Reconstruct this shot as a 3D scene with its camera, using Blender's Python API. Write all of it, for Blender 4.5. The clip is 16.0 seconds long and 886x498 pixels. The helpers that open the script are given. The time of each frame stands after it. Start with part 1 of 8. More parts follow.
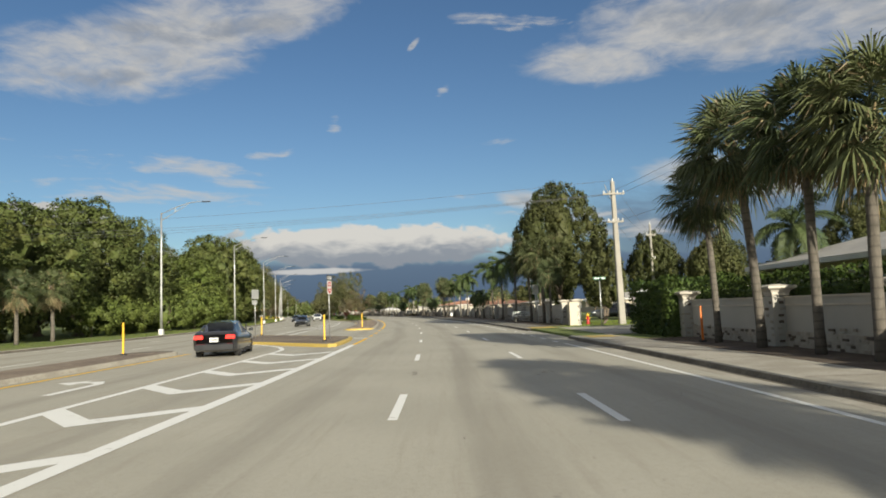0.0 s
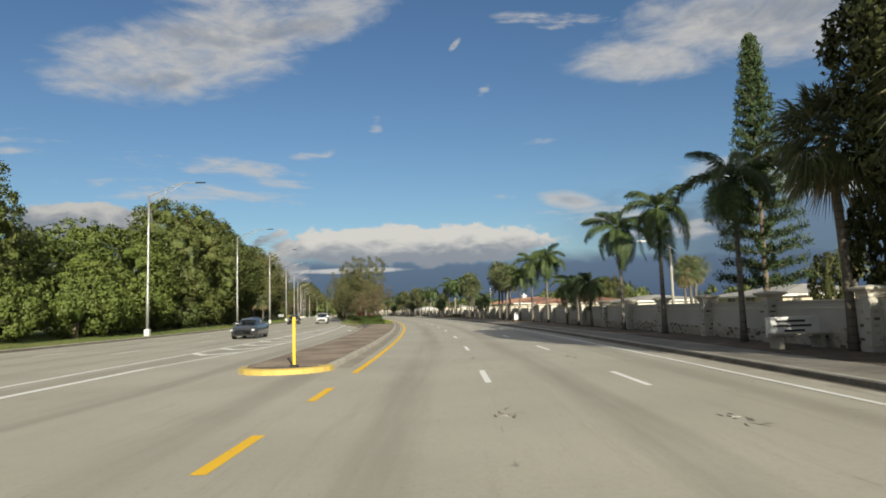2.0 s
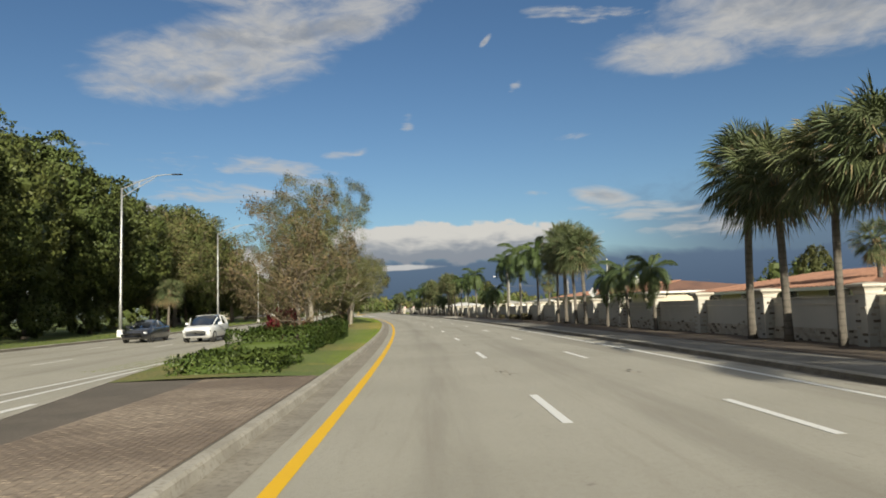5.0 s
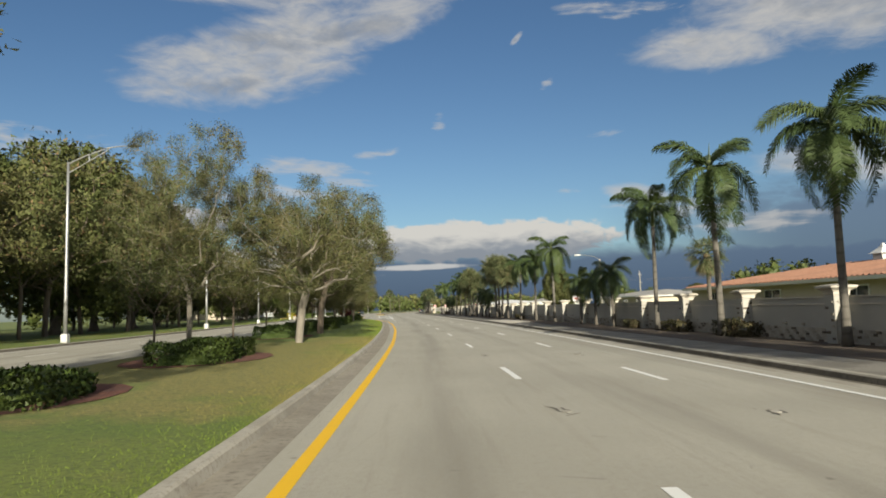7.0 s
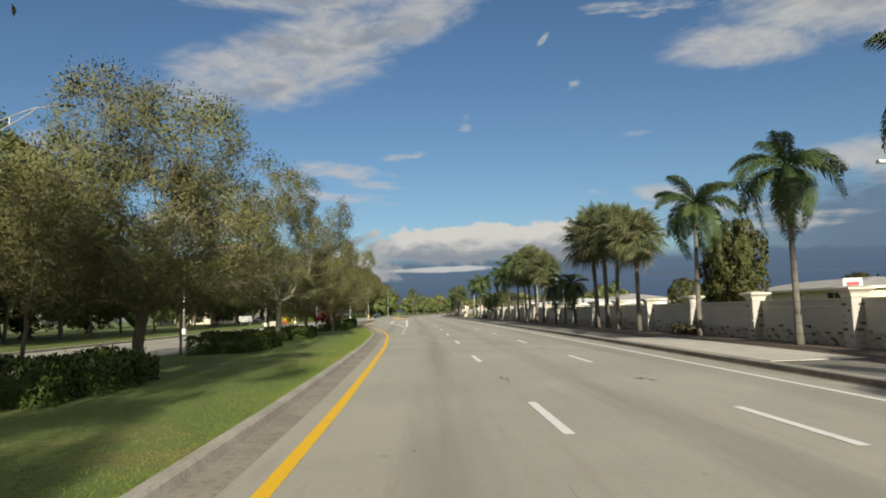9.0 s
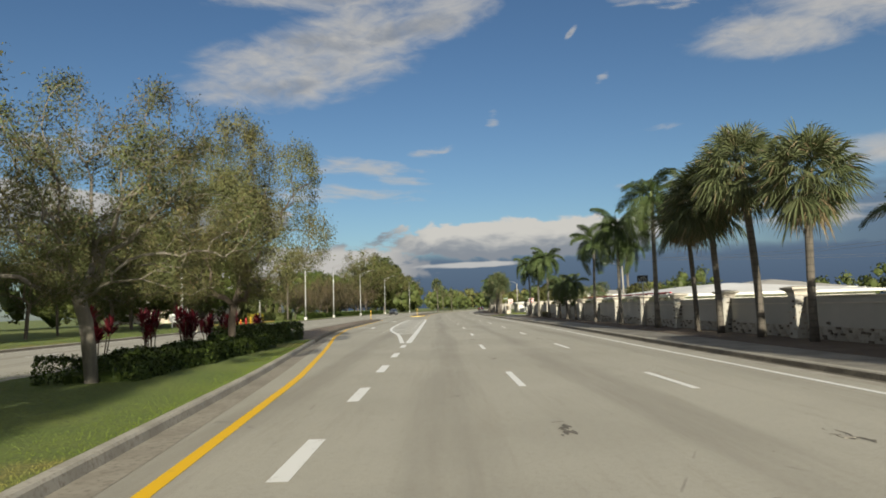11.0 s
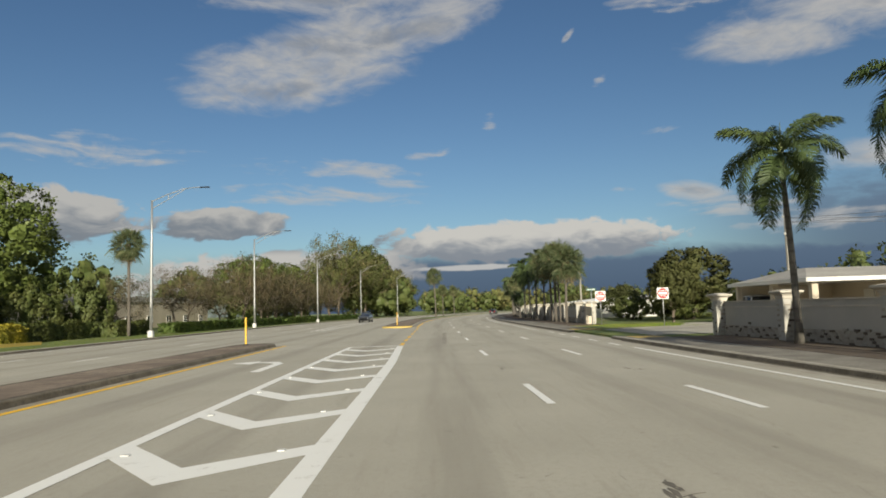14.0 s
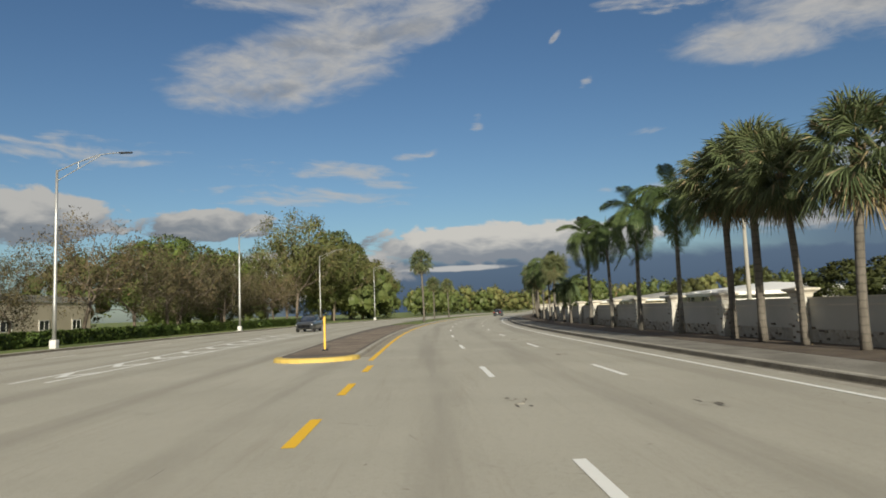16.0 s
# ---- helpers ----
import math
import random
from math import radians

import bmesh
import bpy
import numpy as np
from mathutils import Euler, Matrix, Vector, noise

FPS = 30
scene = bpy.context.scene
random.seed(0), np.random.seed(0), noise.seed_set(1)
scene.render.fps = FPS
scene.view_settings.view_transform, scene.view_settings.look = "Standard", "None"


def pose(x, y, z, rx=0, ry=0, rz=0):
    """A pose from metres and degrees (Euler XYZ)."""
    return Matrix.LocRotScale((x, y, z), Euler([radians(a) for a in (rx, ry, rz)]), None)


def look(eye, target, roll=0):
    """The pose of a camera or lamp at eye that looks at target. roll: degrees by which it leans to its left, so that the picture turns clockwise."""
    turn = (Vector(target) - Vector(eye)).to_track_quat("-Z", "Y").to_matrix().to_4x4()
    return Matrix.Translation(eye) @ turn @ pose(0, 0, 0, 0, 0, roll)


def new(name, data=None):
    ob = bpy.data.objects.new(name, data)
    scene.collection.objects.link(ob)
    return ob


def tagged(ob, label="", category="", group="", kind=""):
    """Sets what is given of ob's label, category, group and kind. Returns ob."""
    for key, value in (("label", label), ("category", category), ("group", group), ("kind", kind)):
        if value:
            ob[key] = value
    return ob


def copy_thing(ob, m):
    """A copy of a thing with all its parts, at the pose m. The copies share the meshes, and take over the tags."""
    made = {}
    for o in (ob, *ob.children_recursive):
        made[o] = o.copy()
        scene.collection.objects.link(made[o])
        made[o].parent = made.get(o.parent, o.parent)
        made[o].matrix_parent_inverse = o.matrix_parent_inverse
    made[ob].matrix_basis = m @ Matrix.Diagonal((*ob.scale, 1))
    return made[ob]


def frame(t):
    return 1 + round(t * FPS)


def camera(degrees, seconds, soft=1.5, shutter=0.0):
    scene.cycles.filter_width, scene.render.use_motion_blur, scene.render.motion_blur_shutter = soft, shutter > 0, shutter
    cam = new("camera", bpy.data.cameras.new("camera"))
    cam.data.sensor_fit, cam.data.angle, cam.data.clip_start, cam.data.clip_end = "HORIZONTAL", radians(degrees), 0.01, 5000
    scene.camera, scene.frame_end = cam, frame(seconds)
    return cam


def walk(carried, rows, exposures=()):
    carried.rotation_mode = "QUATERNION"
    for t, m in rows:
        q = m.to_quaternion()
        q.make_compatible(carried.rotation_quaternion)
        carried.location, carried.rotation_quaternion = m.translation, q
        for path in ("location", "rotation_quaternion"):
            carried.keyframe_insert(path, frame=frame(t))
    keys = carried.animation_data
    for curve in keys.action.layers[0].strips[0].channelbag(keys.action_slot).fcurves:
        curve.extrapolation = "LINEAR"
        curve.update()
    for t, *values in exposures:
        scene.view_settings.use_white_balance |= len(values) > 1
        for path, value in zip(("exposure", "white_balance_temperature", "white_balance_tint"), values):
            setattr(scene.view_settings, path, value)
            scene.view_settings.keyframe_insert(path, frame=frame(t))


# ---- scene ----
cam = camera(67.0, 16.0, soft=1.8, shutter=0.0)
PATH = [
    (0.0, (3.03, -25.33, 1.62), (3.330, -15.371, 2.515), -2.14),
    (0.5, (2.93, -14.77, 1.62), (2.997, -4.808, 2.514), -1.91),
    (1.0, (2.75, -4.07, 1.62), (2.649, 5.891, 2.516), -1.76),
    (1.5, (2.46, 6.87, 1.62), (2.242, 16.830, 2.518), -1.74),
    (2.0, (2.05, 17.98, 1.62), (1.744, 27.938, 2.532), -1.58),
    (2.5, (1.56, 29.17, 1.62), (1.150, 39.120, 2.506), -1.66),
    (3.0, (0.94, 40.39, 1.62), (0.508, 50.341, 2.522), -1.73),
    (3.5, (0.20, 51.63, 1.62), (-0.307, 61.574, 2.520), -1.84),
    (4.0, (-0.65, 62.80, 1.62), (-1.186, 72.745, 2.515), -1.84),
    (4.5, (-1.57, 73.84, 1.62), (-2.227, 83.777, 2.487), -1.80),
    (5.0, (-2.57, 84.72, 1.62), (-3.356, 94.654, 2.503), -1.79),
    (5.5, (-3.69, 95.46, 1.62), (-4.608, 105.382, 2.518), -1.77),
    (6.0, (-4.94, 106.08, 1.62), (-5.986, 115.983, 2.527), -1.73),
    (6.5, (-6.33, 116.60, 1.62), (-7.467, 126.499, 2.479), -1.68),
    (7.0, (-7.84, 127.10, 1.62), (-9.097, 136.985, 2.501), -1.78),
    (7.5, (-9.46, 137.66, 1.62), (-10.809, 147.524, 2.528), -1.65),
    (8.0, (-11.20, 148.29, 1.62), (-12.628, 158.150, 2.525), -1.75),
    (8.5, (-13.05, 159.03, 1.62), (-14.585, 168.868, 2.528), -1.85),
    (9.0, (-15.00, 169.82, 1.62), (-16.656, 179.639, 2.544), -1.83),
    (9.5, (-17.04, 180.62, 1.62), (-18.883, 190.409, 2.512), -1.82),
    (10.0, (-19.15, 191.39, 1.62), (-21.112, 201.153, 2.494), -1.81),
    (10.5, (-21.31, 202.08, 1.62), (-23.339, 211.829, 2.486), -1.79),
    (11.0, (-23.51, 212.65, 1.62), (-25.571, 222.391, 2.488), -1.79),
    (11.5, (-25.74, 223.06, 1.62), (-27.852, 232.792, 2.519), -1.74),
    (12.0, (-27.99, 233.34, 1.62), (-30.100, 243.068, 2.554), -1.72),
    (12.5, (-30.27, 243.53, 1.62), (-32.301, 253.279, 2.534), -1.72),
    (13.0, (-32.61, 253.77, 1.62), (-34.639, 263.517, 2.534), -1.71),
    (13.5, (-35.05, 264.17, 1.62), (-37.082, 273.915, 2.537), -1.86),
    (14.0, (-37.50, 274.72, 1.62), (-39.515, 284.472, 2.529), -1.76),
    (14.5, (-39.89, 285.36, 1.62), (-41.862, 295.127, 2.522), -2.00),
    (15.0, (-42.22, 295.98, 1.62), (-44.149, 305.755, 2.510), -2.06),
    (15.5, (-44.51, 306.48, 1.62), (-46.390, 316.257, 2.515), -1.94),
    (16.0, (-46.79, 316.88, 1.62), (-48.632, 326.671, 2.537), -2.05),
]
walk(cam, [(t, look(eye, target, roll)) for t, eye, target, roll in PATH], [(0.0, 0.90), (4.0, 0.84), (8.0, 0.85), (12.0, 0.72), (16.0, 0.68)])

# ---- world: evening-low sun behind the right shoulder, blue sky with cloud banks ----
SUN_EL, SUN_FROM = 18.0, (0.296, -0.955)      # sun's elevation; ground direction towards the sun


class Nodes:
    """Short hand for building node trees."""

    def __init__(self, tree):
        self.tree = tree
        tree.nodes.clear()

    def add(self, kind, inputs=(), **values):
        node = self.tree.nodes.new(kind)
        for key, value in values.items():
            setattr_safe(node, key, value)
        for key, value in dict(inputs).items():
            socket = node.inputs[key]
            if isinstance(value, bpy.types.NodeSocket):
                self.tree.links.new(value, socket)
            else:
                socket.default_value = value
        return node

    def math(self, op, a, b=0.0, c=0.0, clamp=False):
        return self.add("ShaderNodeMath", {0: a, 1: b, 2: c}, operation=op, use_clamp=clamp).outputs[0]

    def mix(self, f, a, b, blend="MIX"):
        node = self.add("ShaderNodeMix", {0: f, 6: a, 7: b}, data_type="RGBA", blend_type=blend)
        return node.outputs[2]

    def ramp(self, f, lo, hi):
        return self.add("ShaderNodeMapRange", {0: f, 1: lo, 2: hi, 3: 0.0, 4: 1.0}, interpolation_type="SMOOTHSTEP").outputs[0]

    def noise(self, vector, scale, detail=4.0, rough=0.55, distort=0.0):
        return self.add("ShaderNodeTexNoise", {"Vector": vector, "Scale": scale, "Detail": detail, "Roughness": rough, "Distortion": distort}).outputs[0]


def setattr_safe(node, key, value):
    if key == "operation":
        node.operation = value
    elif key == "use_clamp":
        node.use_clamp = value
    elif key == "data_type":
        node.data_type = value
    elif key == "blend_type":
        node.blend_type = value
    elif key == "interpolation_type":
        node.interpolation_type = value
    elif key == "feature":
        node.feature = value
    elif key == "noise_dimensions":
        node.noise_dimensions = value


world = bpy.data.worlds.new("sky")
scene.world = world
world.use_nodes = True
W = Nodes(world.node_tree)
sky = W.add("ShaderNodeTexSky")
sky.sky_type, sky.sun_disc = "NISHITA", False
sky.sun_elevation = radians(SUN_EL)
sky.sun_rotation = math.atan2(SUN_FROM[0], SUN_FROM[1])
sky.air_density, sky.dust_density, sky.ozone_density = 1.0, 0.6, 2.0
view = W.add("ShaderNodeTexCoord").outputs["Generated"]
xyz = W.add("ShaderNodeSeparateXYZ", {0: view})
az = W.math("MULTIPLY", W.math("ARCTAN2", W.math("MULTIPLY", xyz.outputs[0], -1.0), xyz.outputs[1]), 57.2958)
el = W.math("MULTIPLY", W.math("ARCSINE", xyz.outputs[2]), 57.2958)
flat = W.add("ShaderNodeCombineXYZ", {0: W.math("MULTIPLY", az, 0.5), 1: el, 2: 0.0}).outputs[0]
warp = W.add("ShaderNodeVectorMath", {0: W.add("ShaderNodeTexNoise", {"Vector": flat, "Scale": 0.22, "Detail": 3.0}).outputs["Color"], 1: (0.5, 0.5, 0.5)}, operation="SUBTRACT").outputs[0]
bent = W.add("ShaderNodeVectorMath", {0: flat, 1: W.add("ShaderNodeVectorMath", {0: warp, 1: (2.6, 2.6, 0.0)}, operation="MULTIPLY").outputs[0]}, operation="ADD").outputs[0]
slant = W.add("ShaderNodeMapping", {0: bent, 2: (0.0, 0.0, radians(38)), 3: (0.70, 1.0, 1.0)}).outputs[0]
puff = W.noise(slant, 0.34, 9.0, 0.56, 0.15)
fine = W.noise(slant, 1.3, 8.0, 0.60, 0.3)
shade = W.noise(slant, 0.36, 7.0, 0.55, 0.2)
streak = W.noise(W.add("ShaderNodeMapping", {0: bent, 3: (0.35, 1.5, 1.0)}).outputs[0], 0.8, 8.0, 0.58, 0.2)
billow = W.noise(bent, 0.9, 8.0, 0.55, 0.2)
# clouds: azimuth (to the left), elevation, half width, half height, tilt
CLOUDS = [
    (26.0, 19.2, 7.2, 2.6, -0.05), (20.0, 22.0, 9.5, 3.6, -0.25), (11.5, 24.4, 6.5, 2.3, -0.32), (21.0, 27.0, 13.0, 3.0, 0.0),
    (-15.5, 19.6, 6.5, 1.7, 0.1), (-26.0, 21.0, 12.0, 3.2, 0.1), (-39.0, 20.0, 11.0, 4.0, 0.1),
    (0.2, 22.2, 0.55, 0.35, -0.7), (-22.0, 10.4, 4.5, 1.2, 0.0), (-29.0, 9.3, 6.0, 1.7, 0.0), (-9.3, 8.9, 2.6, 0.8, 0.2),
]
WISPS = [
    (-9.0, 23.6, 5.0, 0.7, 0.1), (-2.3, 18.5, 0.6, 0.4, -0.3), (7.3, 15.6, 0.7, 0.9, 0.0), (12.6, 13.2, 2.2, 0.5, -0.12),
    (-6.0, 13.9, 2.8, 0.35, -0.1), (21.0, 12.1, 8.0, 0.9, 0.05), (23.0, 9.9, 10.0, 0.8, 0.03), (15.5, 10.9, 2.8, 0.5, 0.05),
    (-13.5, 7.4, 6.0, 0.9, 0.1), (-18.0, 6.0, 6.0, 0.8, 0.0), (40.0, 13.0, 7.0, 1.2, 0.0), (-4.0, 9.5, 1.5, 0.3, 0.0),
]


def blob(a, e, ra, re, tilt):
    da = W.math("DIVIDE", W.math("SUBTRACT", az, a), ra)
    de = W.math("DIVIDE", W.math("SUBTRACT", W.math("SUBTRACT", el, e), W.math("MULTIPLY", W.math("SUBTRACT", az, a), tilt)), re)
    return W.math("SUBTRACT", 1.0, W.math("ADD", W.math("MULTIPLY", da, da), W.math("MULTIPLY", de, de)))


def covered(specs):
    out = None
    for spec in specs:
        b = blob(*spec)
        out = b if out is None else W.math("MAXIMUM", out, b)
    return W.math("MAXIMUM", out, -2.0)


cover, thin = covered(CLOUDS), covered(WISPS)
density = W.math("ADD", W.math("MULTIPLY", cover, 1.05), W.math("ADD", W.math("MULTIPLY", W.math("SUBTRACT", puff, 0.45), 2.5), W.math("MULTIPLY", W.math("SUBTRACT", fine, 0.5), 1.3)))
cloud = W.math("MULTIPLY", W.ramp(density, -0.25, 1.35), W.math("ADD", 0.62, W.math("MULTIPLY", fine, 0.42)))
wisp_d = W.math("ADD", W.math("MULTIPLY", thin, 0.9), W.math("ADD", W.math("MULTIPLY", W.math("SUBTRACT", streak, 0.5), 5.0), W.math("MULTIPLY", W.math("SUBTRACT", billow, 0.5), 2.6)))
cloud = W.math("MAXIMUM", cloud, W.math("MULTIPLY", W.ramp(wisp_d, 0.0, 1.6), 0.72))
# the long bank over the road ahead, and the rain-dark air below it
bank = blob(5.0, 5.6, 13.5, 1.85, 0.0)
bank2 = blob(25.0, 3.3, 13.0, 2.1, -0.05)
bank3 = W.math("MAXIMUM", blob(44.0, 8.0, 8.0, 2.3, 0.02), blob(30.0, 7.5, 6.0, 1.4, -0.03))
bank_d = W.math("ADD", W.math("MAXIMUM", W.math("MAXIMUM", W.math("MAXIMUM", bank, bank2), bank3), -2.0), W.math("MULTIPLY", W.math("SUBTRACT", billow, 0.5), 2.0))
bank_m = W.math("MULTIPLY", W.ramp(bank_d, -0.05, 0.30), 0.96)
rim = W.ramp(W.math("ADD", blob(9.5, 3.55, 5.5, 0.30, -0.01), W.math("MULTIPLY", W.math("SUBTRACT", billow, 0.5), 1.2)), 0.0, 0.7)
low = W.math("ADD", el, W.math("MULTIPLY", W.math("SUBTRACT", billow, 0.5), 1.2))
dark_m = W.math("SUBTRACT", 1.0, W.ramp(low, 3.6, 5.4))
dark_m = W.math("MULTIPLY", dark_m, W.math("SUBTRACT", 1.0, W.math("MULTIPLY", W.ramp(az, 20.0, 32.0), 0.75)))
right_m = W.ramp(W.math("MULTIPLY", az, -1.0), 4.0, 22.0)
storm_m = W.math("MULTIPLY", right_m, W.math("SUBTRACT", 1.0, W.ramp(W.math("ADD", el, W.math("MULTIPLY", W.math("SUBTRACT", billow, 0.5), 5.0)), 6.5, 10.5)))
front_m = W.math("SUBTRACT", 1.0, W.ramp(W.math("ABSOLUTE", az), 55.0, 85.0))
dark_m = W.math("MULTIPLY", W.math("MAXIMUM", dark_m, W.math("MULTIPLY", storm_m, 0.9)), front_m)
K = 8.0                       # the sky texture's own unit
edge = W.math("MULTIPLY", W.math("SUBTRACT", 0.9, W.ramp(density, 0.0, 1.5)), 0.30)
lit = W.math("ADD", W.math("ADD", W.math("MULTIPLY", shade, 1.0), W.math("MULTIPLY", fine, 0.35)), edge)
grey = W.mix(W.ramp(lit, 0.50, 0.80), (K * 0.46, K * 0.49, K * 0.53, 1), (K * 0.86, K * 0.84, K * 0.80, 1))
bank_c = W.mix(W.ramp(W.math("ADD", el, W.math("MULTIPLY", W.math("SUBTRACT", billow, 0.5), 3.0)), 4.7, 6.3), (K * 0.42, K * 0.46, K * 0.52, 1), (K * 1.05, K * 1.01, K * 0.93, 1))
side_c = W.mix(W.ramp(W.math("ADD", el, W.math("MULTIPLY", W.math("SUBTRACT", billow, 0.5), 5.0)), 6.4, 9.0), (K * 0.36, K * 0.40, K * 0.45, 1), (K * 0.85, K * 0.83, K * 0.78, 1))
side_c = W.mix(W.ramp(el, 4.8, 5.8), (K * 0.95, K * 0.92, K * 0.86, 1), side_c)
bank_c = W.mix(W.ramp(az, 13.0, 18.0), bank_c, side_c)
dark_c = W.mix(W.ramp(el, 0.0, 7.0), (K * 0.085, K * 0.150, K * 0.29, 1), (K * 0.19, K * 0.26, K * 0.39, 1))
colour = W.mix(1.0, sky.outputs[0], W.mix(W.ramp(el, 4.0, 26.0), (0.88, 1.04, 1.15, 1), (0.74, 0.92, 1.08, 1)), "MULTIPLY")
colour = W.mix(W.math("MULTIPLY", dark_m, 0.92), colour, dark_c)
colour = W.mix(cloud, colour, grey)
colour = W.mix(bank_m, colour, bank_c)
colour = W.mix(W.math("MULTIPLY", rim, 0.85), colour, (K * 0.98, K * 0.97, K * 0.93, 1))
# unseen broken cloud added over the rest of the sky to whiten ambient light
vault = W.noise(view, 2.3, 6.0, 0.55)
rest = W.math("MAXIMUM", W.ramp(el, 28.0, 42.0), W.ramp(W.math("ABSOLUTE", az), 52.0, 74.0))
rest = W.math("MULTIPLY", W.math("MULTIPLY", rest, W.ramp(el, 3.0, 12.0)), W.ramp(vault, 0.40, 0.56))
colour = W.mix(W.math("MULTIPLY", rest, 0.7), colour, (K * 0.92, K * 0.88, K * 0.80, 1))
W.add("ShaderNodeOutputWorld", {0: W.add("ShaderNodeBackground", {0: colour, 1: 0.043}).outputs[0]})

sun = new("sun", bpy.data.lights.new("sun", "SUN"))
sun.data.energy, sun.data.angle, sun.data.color = 4.5, radians(0.6), (0.93, 0.87, 0.72)
h = math.cos(radians(SUN_EL))
sun.matrix_basis = look((0, 0, 60), (-SUN_FROM[0] * h, -SUN_FROM[1] * h, 60 - math.sin(radians(SUN_EL))))

# ---- the road's own line: s metres along it, u metres to its right ----
COEF = (-0.982052, 0.755665, 6.488308, -11.282302, -31.935284, -13.137938)
Y_LO, Y_HI = -17.214, 353.334


def _line_x(y):
    return np.polyval(COEF, (y - 170.0) / 170.0)


_ys = np.concatenate([np.arange(-1500, -60, 20.0), np.arange(-60, 480, 0.5), np.arange(480, 3001, 20.0)])
_d0 = (_line_x(Y_LO + 0.1) - _line_x(Y_LO)) / 0.1
_d1 = (_line_x(Y_HI) - _line_x(Y_HI - 0.1)) / 0.1
_xs = np.where(_ys < Y_LO, _line_x(Y_LO) + _d0 * (_ys - Y_LO), np.where(_ys > Y_HI, _line_x(Y_HI) + _d1 * (_ys - Y_HI), _line_x(_ys.clip(Y_LO, Y_HI))))
# beyond the last crossing the road swings to the right
_far = (_ys - 352.0).clip(0, None)
_xs = _xs + np.where(_far < 130, 0.0010 * _far ** 2, 0.0010 * 130 ** 2 + 0.26 * (_far - 130))
_ss = np.concatenate([[0.0], np.cumsum(np.hypot(np.diff(_xs), np.diff(_ys)))])
_ss = _ss - np.interp(0.0, _ys, _ss)
_tx, _ty = np.gradient(_xs, _ss), np.gradient(_ys, _ss)


def road(s, u, z=0.0):
    x, y, a, b = (float(np.interp(s, _ss, col)) for col in (_xs, _ys, _tx, _ty))
    return (x + b * u, y - a * u, z)


def heading(s):
    return math.degrees(math.atan2(-float(np.interp(s, _ss, _tx)), float(np.interp(s, _ss, _ty))))


def spot(s, u, z=0.0, turn=0.0, scale=1.0):
    """A pose on the road's line: local +y runs along the road, +x to its right."""
    x, y, _ = road(s, u)
    k = scale if isinstance(scale, tuple) else (scale,) * 3
    return pose(x, y, z, 0, 0, heading(s) + turn) @ Matrix.Diagonal((*k, 1))


# ---- materials ----
def material(name, build, rough=0.7, metal=0.0):
    m = bpy.data.materials.new(name)
    m.use_nodes = True
    n = Nodes(m.node_tree)
    got = build(n)
    colour, bump, extra = (got + (None, None))[:3] if isinstance(got, tuple) and not isinstance(got[0], (int, float)) else (got, None, None)
    shader = n.add("ShaderNodeBsdfPrincipled", {"Base Color": colour, "Roughness": rough, "Metallic": metal})
    if extra is not None:
        for key, value in extra.items():
            if isinstance(value, bpy.types.NodeSocket):
                n.tree.links.new(value, shader.inputs[key])
            else:
                shader.inputs[key].default_value = value
    if bump is not None:
        height, strength, distance = bump
        n.tree.links.new(n.add("ShaderNodeBump", {"Strength": strength, "Distance": distance, "Height": height}).outputs[0], shader.inputs["Normal"])
    n.add("ShaderNodeOutputMaterial", {0: shader.outputs[0]})
    return m


def rgb(r, g, b):
    return (r, g, b, 1.0)


def place_of(n, uv=False):
    if uv:
        return n.add("ShaderNodeUVMap").outputs[0]
    return n.add("ShaderNodeNewGeometry").outputs["Position"]


def mottled(a, b, scale=2.0, fine=30.0, bump=0.15, dist=0.01, c=None, own=False):
    """Two tones at a large scale, speckle at a small one."""

    def build(n):
        p = n.add("ShaderNodeTexCoord").outputs["Object"] if own else place_of(n)
        big = n.ramp(n.noise(p, scale, 5.0), 0.35, 0.65)
        col = n.mix(big, rgb(*a), rgb(*b))
        sp = n.noise(p, fine, 4.0, 0.7)
        col = n.mix(n.ramp(sp, 0.45, 0.75), col, rgb(*(c or [v * 0.62 for v in a])))
        rnd = n.add("ShaderNodeObjectInfo").outputs["Random"]
        col = n.mix(1.0, col, n.mix(rnd, rgb(0.88, 0.88, 0.88), rgb(1.0, 1.0, 1.0)), "MULTIPLY")
        return col, (sp, bump, dist)

    return build


